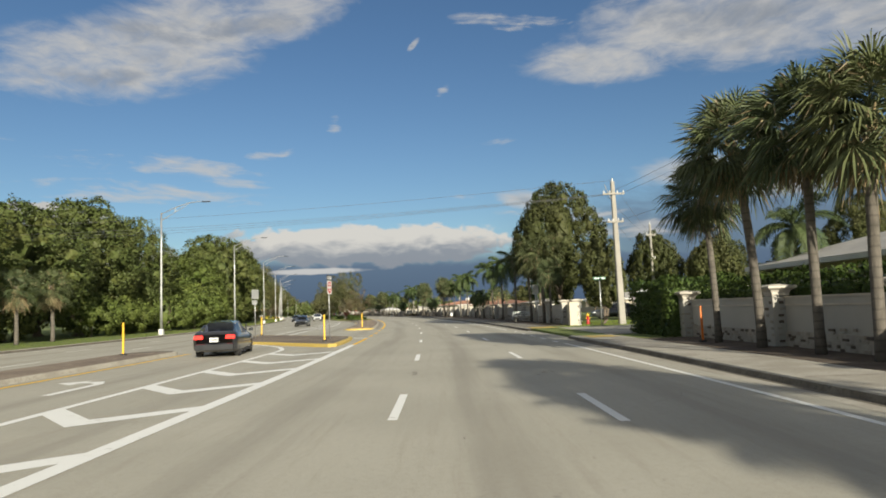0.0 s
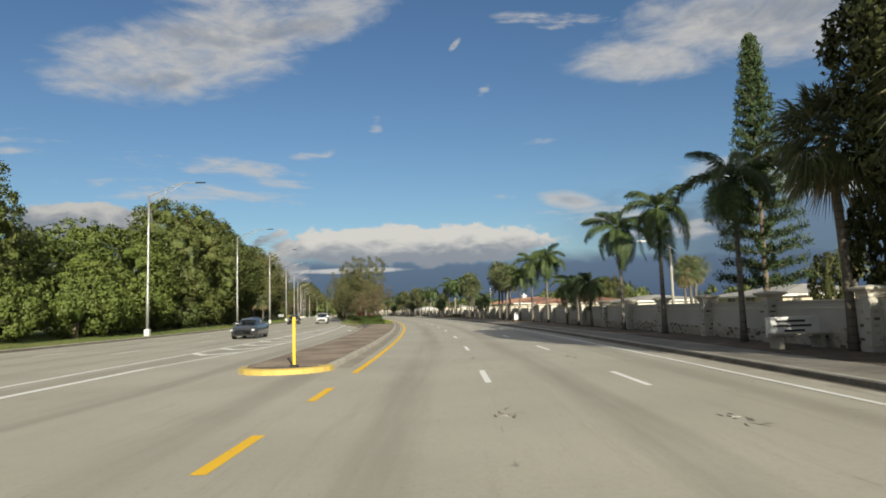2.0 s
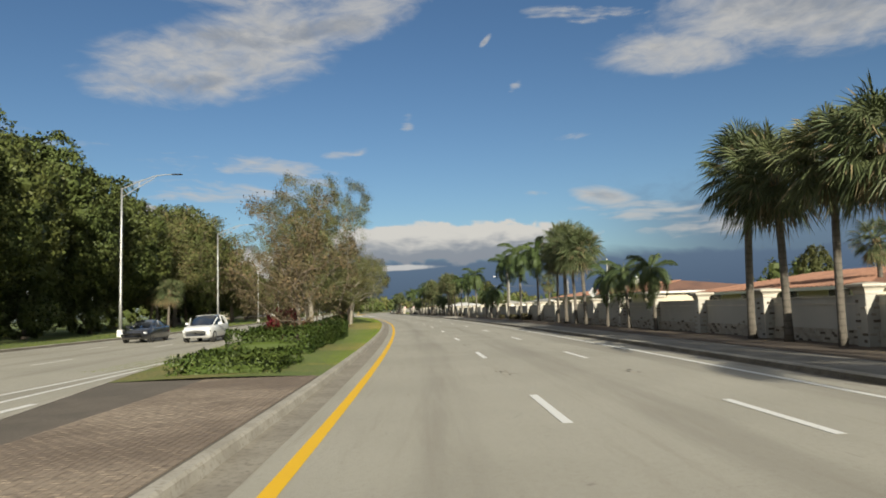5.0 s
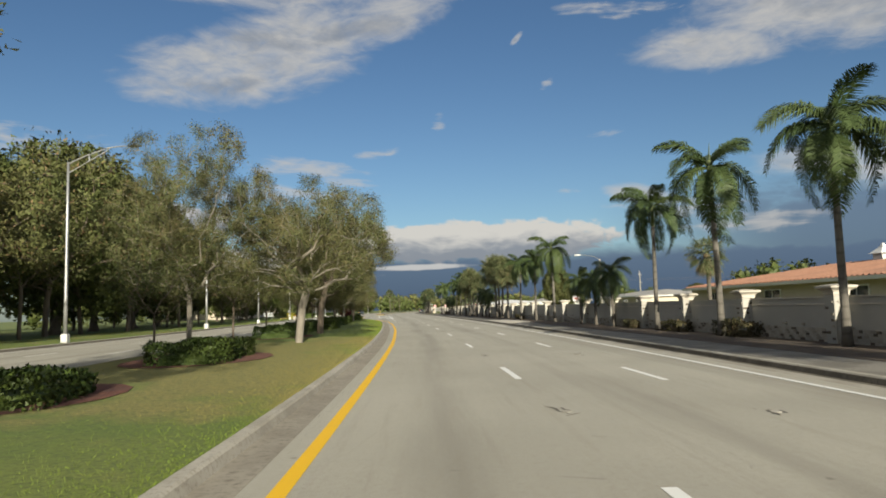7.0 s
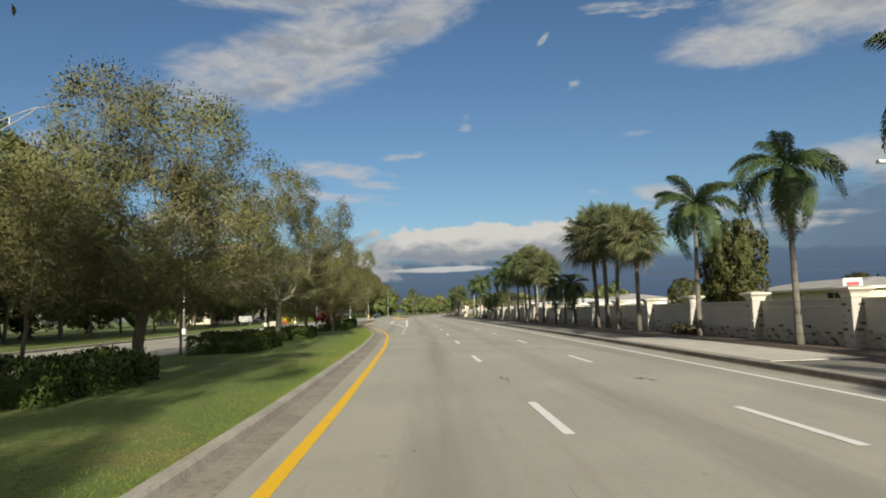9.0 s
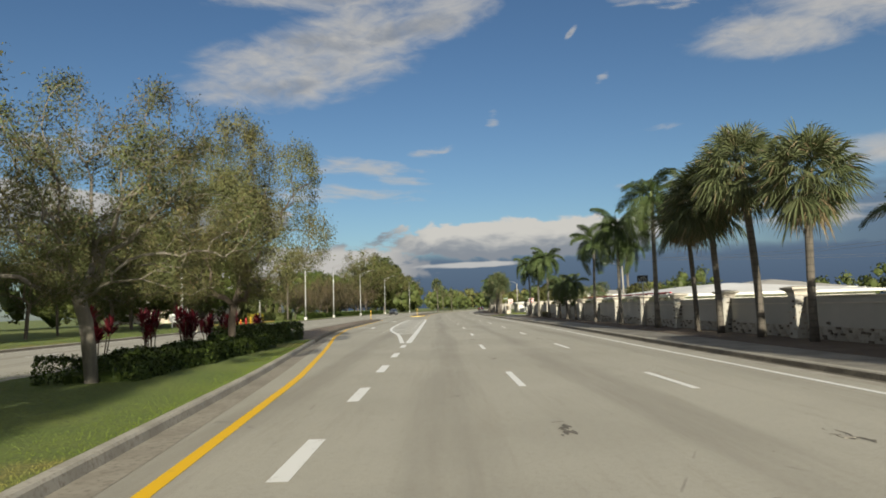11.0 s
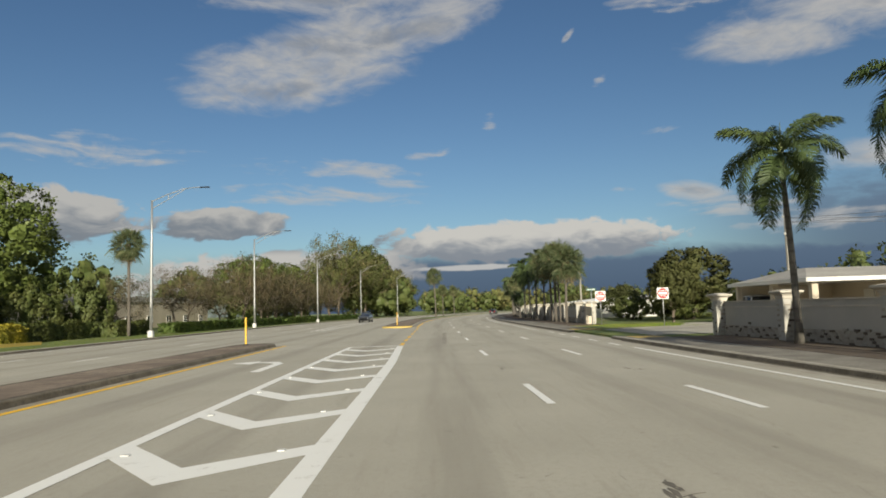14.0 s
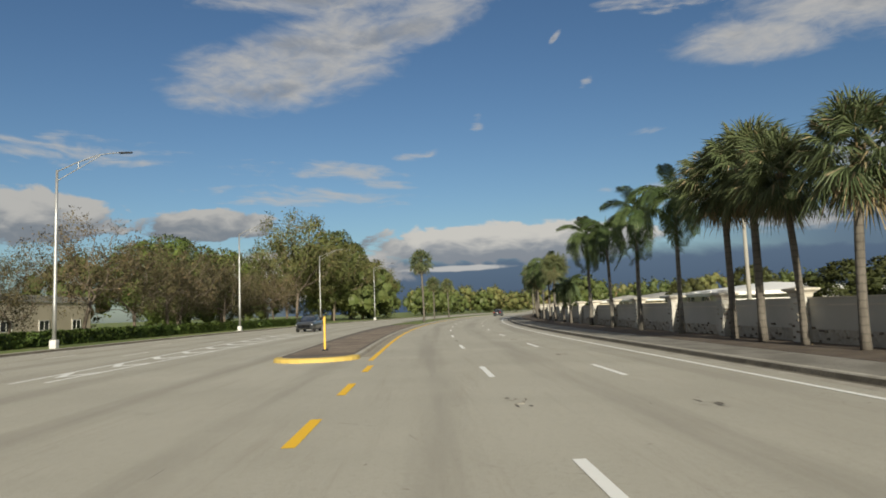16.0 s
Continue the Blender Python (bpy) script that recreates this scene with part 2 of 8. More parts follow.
def asphalt(n):
    uv = place_of(n, True)
    p = place_of(n)
    split = n.add("ShaderNodeSeparateXYZ", {0: uv})
    u = split.outputs[0]
    stretch = n.add("ShaderNodeMapping", {0: uv, 3: (1.0, 0.045, 1.0)}).outputs[0]
    col = n.mix(n.ramp(n.noise(p, 0.22, 5.0), 0.3, 0.7), rgb(0.372, 0.350, 0.284), rgb(0.435, 0.410, 0.336))
    # oil-darkened lane centres and paler wheel paths
    lane = n.math("COSINE", n.math("MULTIPLY", n.math("ADD", u, 1.6), 2 * math.pi / 3.15))
    streak = n.noise(stretch, 1.1, 6.0, 0.6)
    dark = n.math("MULTIPLY", n.ramp(n.math("ADD", lane, n.math("MULTIPLY", n.math("SUBTRACT", streak, 0.5), 3.6)), 0.1, 1.7), 0.62)
    col = n.mix(dark, col, rgb(0.222, 0.203, 0.162))
    speck = n.noise(p, 90.0, 3.0, 0.75)
    col = n.mix(n.ramp(speck, 0.5, 0.72), col, rgb(0.21, 0.19, 0.155))
    col = n.mix(n.math("MULTIPLY", n.ramp(n.noise(p, 38.0, 4.0, 0.8), 0.56, 0.70), 0.6), col, rgb(0.44, 0.41, 0.35))
    col = n.mix(n.math("MULTIPLY", n.ramp(n.noise(p, 11.0, 6.0, 0.8), 0.46, 0.74), 0.42), col, rgb(0.235, 0.205, 0.155))
    col = n.mix(n.math("MULTIPLY", n.ramp(n.noise(stretch, 3.4, 6.0, 0.75), 0.5, 0.72), 0.34), col, rgb(0.26, 0.225, 0.17))
    # cracks
    crack = n.add("ShaderNodeTexVoronoi", {"Vector": n.add("ShaderNodeMapping", {0: uv, 3: (0.30, 0.10, 1.0)}).outputs[0], "Scale": 1.0, "Randomness": 1.0}, feature="DISTANCE_TO_EDGE").outputs["Distance"]
    warp = n.noise(p, 1.3, 5.0)
    line = n.math("MULTIPLY", n.math("LESS_THAN", crack, 0.0025), n.ramp(warp, 0.56, 0.66))
    col = n.mix(n.math("MULTIPLY", line, 0.35), col, rgb(0.09, 0.08, 0.07))
    spot_m = n.ramp(n.noise(p, 2.6, 3.0, 0.6), 0.70, 0.76)
    col = n.mix(n.math("MULTIPLY", spot_m, 0.55), col, rgb(0.13, 0.115, 0.095))
    return col, (speck, 0.25, 0.01)


def paint(base, worn):
    def build(n):
        p = place_of(n)
        wear = n.ramp(n.math("ADD", n.noise(p, 3.0, 5.0, 0.7), n.math("MULTIPLY", n.noise(p, 45.0, 3.0, 0.8), 0.5)), 0.84, 1.02)
        return n.mix(wear, rgb(*base), rgb(*worn)), (n.noise(p, 60.0, 3.0), 0.15, 0.01)

    return build


def leafy(a, b, c, dead=None, amount=0.0, gloss=0.45, trans=0.25):
    """Leaves: tones vary leaf by leaf and over the crown."""

    def build(n):
        geo = n.add("ShaderNodeNewGeometry")
        rnd = geo.outputs["Random Per Island"]
        p = n.add("ShaderNodeTexCoord").outputs["Object"]
        col = n.mix(rnd, rgb(*a), rgb(*b))
        col = n.mix(n.ramp(n.noise(p, 0.45, 4.0), 0.4, 0.65), col, rgb(*c))
        one = n.add("ShaderNodeObjectInfo").outputs["Random"]
        col = n.mix(1.0, col, n.mix(one, rgb(0.82, 0.86, 0.8), rgb(1.12, 1.05, 0.95)), "MULTIPLY")
        if dead:
            far = n.math("FRACT", n.math("MULTIPLY", rnd, 17.3))
            col = n.mix(n.math("LESS_THAN", far, amount), col, rgb(*dead))
        return col, None, {"Transmission Weight": 0.0, "Subsurface Weight": 0.0, "Specular IOR Level": 0.18}

    return build


def bark(a, b, rings=0.0):
    def build(n):
        p = n.add("ShaderNodeTexCoord").outputs["Object"]
        tall = n.add("ShaderNodeMapping", {0: p, 3: (1.0, 1.0, 0.25)}).outputs[0]
        f = n.noise(tall, 9.0, 6.0, 0.7)
        col = n.mix(n.ramp(f, 0.3, 0.7), rgb(*a), rgb(*b))
        col = n.mix(n.math("MULTIPLY", n.ramp(n.noise(p, 1.1, 4.0), 0.5, 0.7), 0.5), col, rgb(a[0] * 0.5, a[1] * 0.52, a[2] * 0.5))
        if rings:
            z = n.add("ShaderNodeSeparateXYZ", {0: p}).outputs[2]
            ring = n.math("SINE", n.math("ADD", n.math("MULTIPLY", z, rings), n.math("MULTIPLY", f, 3.0)))
            col = n.mix(n.math("MULTIPLY", n.ramp(ring, 0.6, 1.0), 0.5), col, rgb(a[0] * 0.55, a[1] * 0.55, a[2] * 0.55))
        return col, (f, 0.6, 0.03)

    return build


def roof_tile(n):
    p = n.add("ShaderNodeTexCoord").outputs["Object"]
    col = n.mix(n.ramp(n.noise(p, 5.0, 4.0), 0.3, 0.7), rgb(0.20, 0.098, 0.062), rgb(0.255, 0.135, 0.088))
    col = n.mix(n.ramp(n.noise(p, 0.5, 3.0), 0.45, 0.7), col, rgb(0.16, 0.085, 0.060))
    return col, (n.noise(p, 20.0, 3.0), 0.3, 0.02)


def dry_stretch(n, p):
    """The scorched stretch of the median's lawn; beyond it the grass is lush."""
    far = n.add("ShaderNodeVectorMath", {0: p, 1: road(150.0, -7.0)}, operation="DISTANCE").outputs["Value"]
    return n.math("SUBTRACT", 0.16, n.math("MULTIPLY", n.ramp(far, 9.0, 15.0), 0.24))


def grass_ground(n):
    p = place_of(n)
    col = n.mix(n.ramp(n.noise(p, 0.35, 5.0), 0.35, 0.65), rgb(0.115, 0.165, 0.026), rgb(0.160, 0.195, 0.036))
    col = n.mix(n.ramp(n.math("ADD", dry_stretch(n, p), n.math("ADD", n.noise(p, 0.12, 3.0), n.math("MULTIPLY", n.math("SUBTRACT", n.noise(p, 0.9, 4.0), 0.5), 0.5))), 0.44, 0.62), col, rgb(0.235, 0.205, 0.058))
    f = n.noise(p, 14.0, 5.0, 0.75)
    col = n.mix(n.ramp(f, 0.30, 0.6), rgb(0.065, 0.088, 0.022), col)
    return col, (f, 0.35, 0.04)


def grass_blade(n):
    p = place_of(n)
    rnd = n.add("ShaderNodeNewGeometry").outputs["Random Per Island"]
    green = n.mix(rnd, rgb(0.105, 0.160, 0.022), rgb(0.165, 0.205, 0.034))
    dry = n.mix(rnd, rgb(0.20, 0.175, 0.048), rgb(0.25, 0.215, 0.066))
    patch = n.ramp(n.math("ADD", dry_stretch(n, p), n.math("ADD", n.noise(p, 0.12, 3.0), n.math("MULTIPLY", n.math("SUBTRACT", n.noise(p, 0.9, 4.0), 0.5), 0.5))), 0.44, 0.62)
    return n.mix(patch, green, dry), None, {"Specular IOR Level": 0.15}


def island_stone(n):
    """Stones that differ one from the next: mostly grey, some dark brown."""
    rnd = n.add("ShaderNodeNewGeometry").outputs["Random Per Island"]
    p = place_of(n)
    col = n.mix(rnd, rgb(0.40, 0.365, 0.305), rgb(0.30, 0.265, 0.215))
    col = n.mix(n.math("LESS_THAN", n.math("FRACT", n.math("MULTIPLY", rnd, 13.7)), 0.34), col, rgb(0.115, 0.092, 0.070))
    f = n.noise(p, 30.0, 4.0, 0.7)
    col = n.mix(n.math("MULTIPLY", n.ramp(f, 0.45, 0.75), 0.4), col, rgb(0.16, 0.135, 0.105))
    return col, (f, 0.5, 0.01)


M = {
    "asphalt": material("asphalt", asphalt, 0.82),
    "white_paint": material("white_paint", paint((0.80, 0.79, 0.74), (0.42, 0.39, 0.32)), 0.6),
    "yellow_paint": material("yellow_paint", paint((0.86, 0.50, 0.004), (0.66, 0.42, 0.05)), 0.6),
    "concrete": material("concrete", mottled((0.47, 0.435, 0.365), (0.35, 0.32, 0.26), 0.9, 14.0, 0.3, 0.01, (0.27, 0.24, 0.19)), 0.9),
    "pave": material("pave", mottled((0.27, 0.25, 0.21), (0.17, 0.155, 0.125), 0.9, 14.0, 0.3, 0.01, (0.13, 0.115, 0.09)), 0.9),
    "grime_shade": material("grime_shade", mottled((0.115, 0.098, 0.070), (0.19, 0.165, 0.125), 1.3, 16.0, 0.4, 0.01, (0.07, 0.06, 0.045)), 0.95),
    "gutter": material("gutter", mottled((0.34, 0.305, 0.24), (0.26, 0.23, 0.18), 0.9, 9.0, 0.35, 0.01, (0.17, 0.145, 0.11)), 0.85),
    "yellow_kerb": material("yellow_kerb", paint((0.50, 0.36, 0.09), (0.33, 0.28, 0.18)), 0.7),
    "paver": material("paver", mottled((0.180, 0.135, 0.098), (0.315, 0.250, 0.185), 0.45, 7.0, 0.3, 0.01, (0.14, 0.105, 0.078)), 0.9),
    "joint": material("joint", mottled((0.13, 0.11, 0.085), (0.17, 0.14, 0.11), 1.0, 30.0, 0.2), 0.95),
    "grass": material("grass", grass_ground, 0.95),
    "blade": material("blade", grass_blade, 0.75),
    "mulch": material("mulch", mottled((0.085, 0.060, 0.042), (0.13, 0.10, 0.07), 1.2, 25.0, 0.6, 0.03), 0.95),
    "red_mulch": material("red_mulch", mottled((0.17, 0.060, 0.035), (0.12, 0.05, 0.035), 1.5, 25.0, 0.6, 0.03), 0.95),
    "stucco": material("stucco", mottled((0.49, 0.465, 0.41), (0.42, 0.40, 0.35), 0.5, 60.0, 0.12, 0.006, (0.38, 0.36, 0.31)), 0.85),
    "cap": material("cap", mottled((0.62, 0.57, 0.48), (0.52, 0.47, 0.39), 1.3, 40.0, 0.15), 0.85),
    "stone": material("stone", mottled((0.22, 0.18, 0.145), (0.34, 0.29, 0.23), 6.0, 40.0, 0.5, 0.01, (0.14, 0.11, 0.09)), 0.9),
    "set_stone": material("set_stone", island_stone, 0.9),
    "pale_stone": material("pale_stone", mottled((0.46, 0.42, 0.35), (0.38, 0.34, 0.28), 5.0, 40.0, 0.4, 0.01), 0.9),
    "galvanised": material("galvanised", mottled((0.48, 0.48, 0.47), (0.40, 0.40, 0.39), 0.7, 30.0, 0.05, 0.003, (0.42, 0.42, 0.41), own=True), 0.45, 0.7),
    "white_metal": material("white_metal", mottled((0.66, 0.65, 0.62), (0.56, 0.55, 0.52), 1.5, 30.0, 0.05, 0.003, (0.5, 0.49, 0.46), own=True), 0.5),
    "pole_concrete": material("pole_concrete", mottled((0.36, 0.335, 0.29), (0.30, 0.28, 0.24), 0.6, 30.0, 0.15, 0.004, own=True), 0.85),
    "dark_metal": material("dark_metal", mottled((0.035, 0.035, 0.036), (0.05, 0.05, 0.05), 2.0, 30.0, 0.05), 0.5, 0.4),
    "cable": material("cable", mottled((0.14, 0.14, 0.145), (0.20, 0.20, 0.205), 2.0, 30.0, 0.05), 0.5, 0.3),
    "rubber": material("rubber", mottled((0.018, 0.018, 0.018), (0.028, 0.027, 0.026), 5.0, 40.0, 0.1), 0.85),
    "sign_white": material("sign_white", mottled((0.74, 0.74, 0.72), (0.68, 0.68, 0.66), 2.0, 40.0, 0.02, 0.002, (0.66, 0.66, 0.64), own=True), 0.45),
    "sign_red": material("sign_red", mottled((0.50, 0.025, 0.025), (0.42, 0.03, 0.03), 2.0, 40.0, 0.02, 0.002, own=True), 0.45),
    "sign_black": material("sign_black", mottled((0.015, 0.015, 0.016), (0.022, 0.022, 0.022), 2.0, 40.0, 0.02, 0.002, own=True), 0.45),
    "sign_green": material("sign_green", mottled((0.03, 0.15, 0.08), (0.03, 0.12, 0.07), 2.0, 40.0, 0.02, 0.002, own=True), 0.45),
    "post_yellow": material("post_yellow", mottled((0.80, 0.46, 0.02), (0.70, 0.40, 0.03), 3.0, 30.0, 0.03, 0.002, (0.6, 0.36, 0.05), own=True), 0.5),
    "orange": material("orange", mottled((0.85, 0.22, 0.03), (0.75, 0.2, 0.03), 3.0, 30.0, 0.03, 0.002, own=True), 0.5),
    "palm_bark": material("palm_bark", bark((0.090, 0.078, 0.063), (0.145, 0.127, 0.103), 26.0), 0.95),
    "grey_bark": material("grey_bark", bark((0.105, 0.095, 0.080), (0.160, 0.145, 0.120), 18.0), 0.95),
    "dark_bark": material("dark_bark", bark((0.115, 0.090, 0.068), (0.17, 0.135, 0.10)), 0.95),
    "pale_bark": material("pale_bark", bark((0.235, 0.21, 0.17), (0.165, 0.145, 0.115)), 0.95),
    "shaft": material("shaft", bark((0.16, 0.20, 0.075), (0.22, 0.24, 0.10)), 0.6),
    "frond": material("frond", leafy((0.045, 0.072, 0.026), (0.078, 0.108, 0.042), (0.060, 0.084, 0.033)), 0.5),
    "frond_dark": material("frond_dark", leafy((0.048, 0.072, 0.030), (0.082, 0.110, 0.048), (0.062, 0.084, 0.037)), 0.5),
    "fan": material("fan", leafy((0.060, 0.082, 0.038), (0.115, 0.135, 0.066), (0.090, 0.104, 0.050), (0.20, 0.16, 0.09), 0.06), 0.5),
    "dead_frond": material("dead_frond", leafy((0.22, 0.165, 0.095), (0.31, 0.24, 0.145), (0.18, 0.135, 0.08)), 0.8),
    "leaf_dark": material("leaf_dark", leafy((0.066, 0.088, 0.028), (0.100, 0.122, 0.040), (0.094, 0.106, 0.035)), 0.5),
    "leaf_lime": material("leaf_lime", leafy((0.078, 0.110, 0.028), (0.125, 0.158, 0.042), (0.100, 0.126, 0.034)), 0.5),
    "leaf_olive": material("leaf_olive", leafy((0.078, 0.096, 0.034), (0.132, 0.146, 0.055), (0.112, 0.110, 0.044), (0.19, 0.13, 0.065), 0.06), 0.6),
    "leaf_grey": material("leaf_grey", leafy((0.070, 0.090, 0.036), (0.125, 0.140, 0.060), (0.105, 0.102, 0.046), (0.17, 0.125, 0.065), 0.10), 0.6),
    "leaf_oak": material("leaf_oak", leafy((0.105, 0.114, 0.046), (0.170, 0.168, 0.072), (0.150, 0.136, 0.060)), 0.6),
    "leaf_ficus": material("leaf_ficus", leafy((0.046, 0.056, 0.020), (0.082, 0.090, 0.032), (0.066, 0.070, 0.026)), 0.6),
    "leaf_bare": material("leaf_bare", leafy((0.080, 0.068, 0.042), (0.125, 0.102, 0.062), (0.085, 0.080, 0.040), (0.16, 0.11, 0.06), 0.2), 0.7),
    "leaf_dull": material("leaf_dull", leafy((0.058, 0.060, 0.030), (0.098, 0.094, 0.050), (0.080, 0.070, 0.038), (0.13, 0.095, 0.055), 0.12), 0.7),
    "leaf_yellow": material("leaf_yellow", leafy((0.34, 0.27, 0.03), (0.46, 0.38, 0.05), (0.28, 0.26, 0.04)), 0.5),
    "leaf_hedge": material("leaf_hedge", leafy((0.040, 0.072, 0.018), (0.085, 0.120, 0.028), (0.060, 0.085, 0.020)), 0.5),
    "leaf_red": material("leaf_red", leafy((0.11, 0.014, 0.022), (0.20, 0.022, 0.036), (0.075, 0.014, 0.020)), 0.5),
    "needle": material("needle", leafy((0.030, 0.055, 0.022), (0.055, 0.085, 0.034), (0.045, 0.065, 0.026)), 0.6),
    "roof_tile": material("roof_tile", roof_tile, 0.85),
    "roof_grey": material("roof_grey", mottled((0.42, 0.40, 0.36), (0.34, 0.32, 0.29), 0.8, 20.0, 0.2), 0.85),
    "roof_white": material("roof_white", mottled((0.78, 0.77, 0.74), (0.70, 0.69, 0.66), 0.6, 20.0, 0.1, 0.01, (0.66, 0.65, 0.62)), 0.7),
    "wall_cream": material("wall_cream", mottled((0.62, 0.54, 0.42), (0.56, 0.48, 0.37), 0.4, 40.0, 0.1, 0.006, (0.55, 0.48, 0.37)), 0.85),
    "wall_white": material("wall_white", mottled((0.76, 0.74, 0.69), (0.68, 0.66, 0.61), 0.4, 40.0, 0.1, 0.006, (0.66, 0.64, 0.6)), 0.85),
    "shade_glass": material("shade_glass", lambda n: (n.mix(n.ramp(n.noise(place_of(n), 0.6, 3.0), 0.4, 0.6), rgb(0.02, 0.025, 0.03), rgb(0.045, 0.05, 0.055)), None, {"Specular IOR Level": 0.8}), 0.08),
    "car_black": material("car_black", lambda n: (n.mix(n.ramp(n.noise(place_of(n), 1.5, 3.0), 0.4, 0.6), rgb(0.010, 0.011, 0.014), rgb(0.016, 0.017, 0.020)), None, {"Coat Weight": 1.0, "Coat Roughness": 0.03}), 0.3),
    "car_white": material("car_white", lambda n: (n.mix(n.ramp(n.noise(place_of(n), 1.5, 3.0), 0.4, 0.6), rgb(0.72, 0.72, 0.71), rgb(0.66, 0.66, 0.65)), None, {"Coat Weight": 0.8, "Coat Roughness": 0.05}), 0.35),
    "car_silver": material("car_silver", lambda n: (n.mix(n.ramp(n.noise(place_of(n), 1.5, 3.0), 0.4, 0.6), rgb(0.42, 0.43, 0.44), rgb(0.37, 0.38, 0.39)), None, {"Coat Weight": 0.8, "Coat Roughness": 0.05}), 0.3, 0.6),
    "car_grey": material("car_grey", lambda n: (n.mix(n.ramp(n.noise(place_of(n), 1.5, 3.0), 0.4, 0.6), rgb(0.05, 0.055, 0.06), rgb(0.065, 0.07, 0.075)), None, {"Coat Weight": 0.8, "Coat Roughness": 0.05}), 0.3, 0.5),
    "tail_red": material("tail_red", lambda n: (rgb(0.45, 0.01, 0.012), None, {"Emission Color": rgb(1.0, 0.05, 0.03), "Emission Strength": 1.2}), 0.2),
    "lamp_clear": material("lamp_clear", mottled((0.62, 0.63, 0.64), (0.5, 0.51, 0.52), 6.0, 30.0, 0.05, 0.002, own=True), 0.15),
    "rim": material("rim", mottled((0.50, 0.50, 0.51), (0.42, 0.42, 0.43), 6.0, 30.0, 0.05, 0.002, own=True), 0.3, 0.9),
    "stain": material("stain", mottled((0.125, 0.112, 0.09), (0.175, 0.155, 0.128), 3.0, 25.0, 0.4, 0.01), 0.9),
}


# ---- mesh tools ----
class Mesh:
    """Collects points and faces of one mesh."""

    def __init__(self):
        self.v, self.f, self.uv = [], [], []

    def quad(self, a, b, c, d):
        n = len(self.v)
        self.v += [tuple(a), tuple(b), tuple(c), tuple(d)]
        self.f.append((n, n + 1, n + 2, n + 3))
        return self

    def box(self, x, y, z, sx, sy, sz, bevel=0.0, m=None):
        """A box round (x, y) standing on z; bevel chamfers its upright and top edges."""
        b = min(bevel, sx * 0.45, sy * 0.45, sz * 0.45)
        n = len(self.v)
        rings = [(0.0, 0.0), (sz - b, 0.0), (sz, b)] if b else [(0.0, 0.0), (sz, 0.0)]
        for dz, inset in rings:
            hx, hy = sx / 2 - inset, sy / 2 - inset
            c = b * 0.7
            pts = [(-hx + c, -hy), (hx - c, -hy), (hx, -hy + c), (hx, hy - c), (hx - c, hy), (-hx + c, hy), (-hx, hy - c), (-hx, -hy + c)] if b else [(-hx, -hy), (hx, -hy), (hx, hy), (-hx, hy)]
            for px, py in pts:
                p = Vector((x + px, y + py, z + dz))
                self.v.append(tuple(m @ p) if m else tuple(p))
        k = 8 if b else 4
        for r in range(len(rings) - 1):
            for i in range(k):
                j = (i + 1) % k
                self.f.append((n + r * k + i, n + r * k + j, n + (r + 1) * k + j, n + (r + 1) * k + i))
        self.f.append(tuple(n + (len(rings) - 1) * k + i for i in range(k)))
        self.f.append(tuple(n + i for i in reversed(range(k))))
        return self

    def tube(self, points, radii, seg=8, cap=True, squash=1.0):
        """A tube through points with a radius at each."""
        n = len(self.v)
        pts = [Vector(p) for p in points]
        up = Vector((0.0, 0.0, 1.0))
        for i, p in enumerate(pts):
            d = (pts[min(i + 1, len(pts) - 1)] - pts[max(i - 1, 0)]).normalized()
            a = d.cross(up if abs(d.z) < 0.95 else Vector((1.0, 0.0, 0.0))).normalized()
            b = d.cross(a)
            for k in range(seg):
                t = 2 * math.pi * k / seg
                self.v.append(tuple(p + radii[i] * (math.cos(t) * a + squash * math.sin(t) * b)))
        for i in range(len(pts) - 1):
            for k in range(seg):
                j = (k + 1) % seg
                self.f.append((n + i * seg + k, n + i * seg + j, n + (i + 1) * seg + j, n + (i + 1) * seg + k))
        if cap:
            self.f.append(tuple(n + k for k in reversed(range(seg))))
            self.f.append(tuple(n + (len(pts) - 1) * seg + k for k in range(seg)))
        return self

    def lathe(self, profile, seg=12, x=0.0, y=0.0, z=0.0):
        """Turned round an upright axis: rows of radius, height."""
        return self.tube([(x, y, z + hh) for _, hh in profile], [max(r, 0.001) for r, _ in profile], seg)

    def slab(self, outline, z0, z1, chamfer=0.0):
        """An outline (x, y) raised from z0 to z1."""
        n, k = len(self.v), len(outline)
        cx, cy = sum(p[0] for p in outline) / k, sum(p[1] for p in outline) / k
        self.v += [(x, y, z0) for x, y in outline] + [(x, y, z1 - chamfer) for x, y in outline]
        rows = 2
        if chamfer:
            for x, y in outline:
                d = max(math.hypot(x - cx, y - cy), 1e-6)
                self.v.append((x + (cx - x) * chamfer / d, y + (cy - y) * chamfer / d, z1))
            rows = 3
        for r in range(rows - 1):
            for i in range(k):
                j = (i + 1) % k
                self.f.append((n + r * k + i, n + r * k + j, n + (r + 1) * k + j, n + (r + 1) * k + i))
        self.f.append(tuple(n + (rows - 1) * k + i for i in range(k)))
        return self

    def profile(self, outline, axis, a, b):
        """An outline in two axes, pushed along the third from a to b."""
        n, k = len(self.v), len(outline)
        for w in (a, b):
            for p, q in outline:
                self.v.append({"x": (w, p, q), "y": (p, w, q)}[axis])
        for i in range(k):
            j = (i + 1) % k
            self.f.append((n + i, n + j, n + k + j, n + k + i))
        self.f.append(tuple(n + i for i in reversed(range(k))))
        self.f.append(tuple(n + k + i for i in range(k)))
        return self

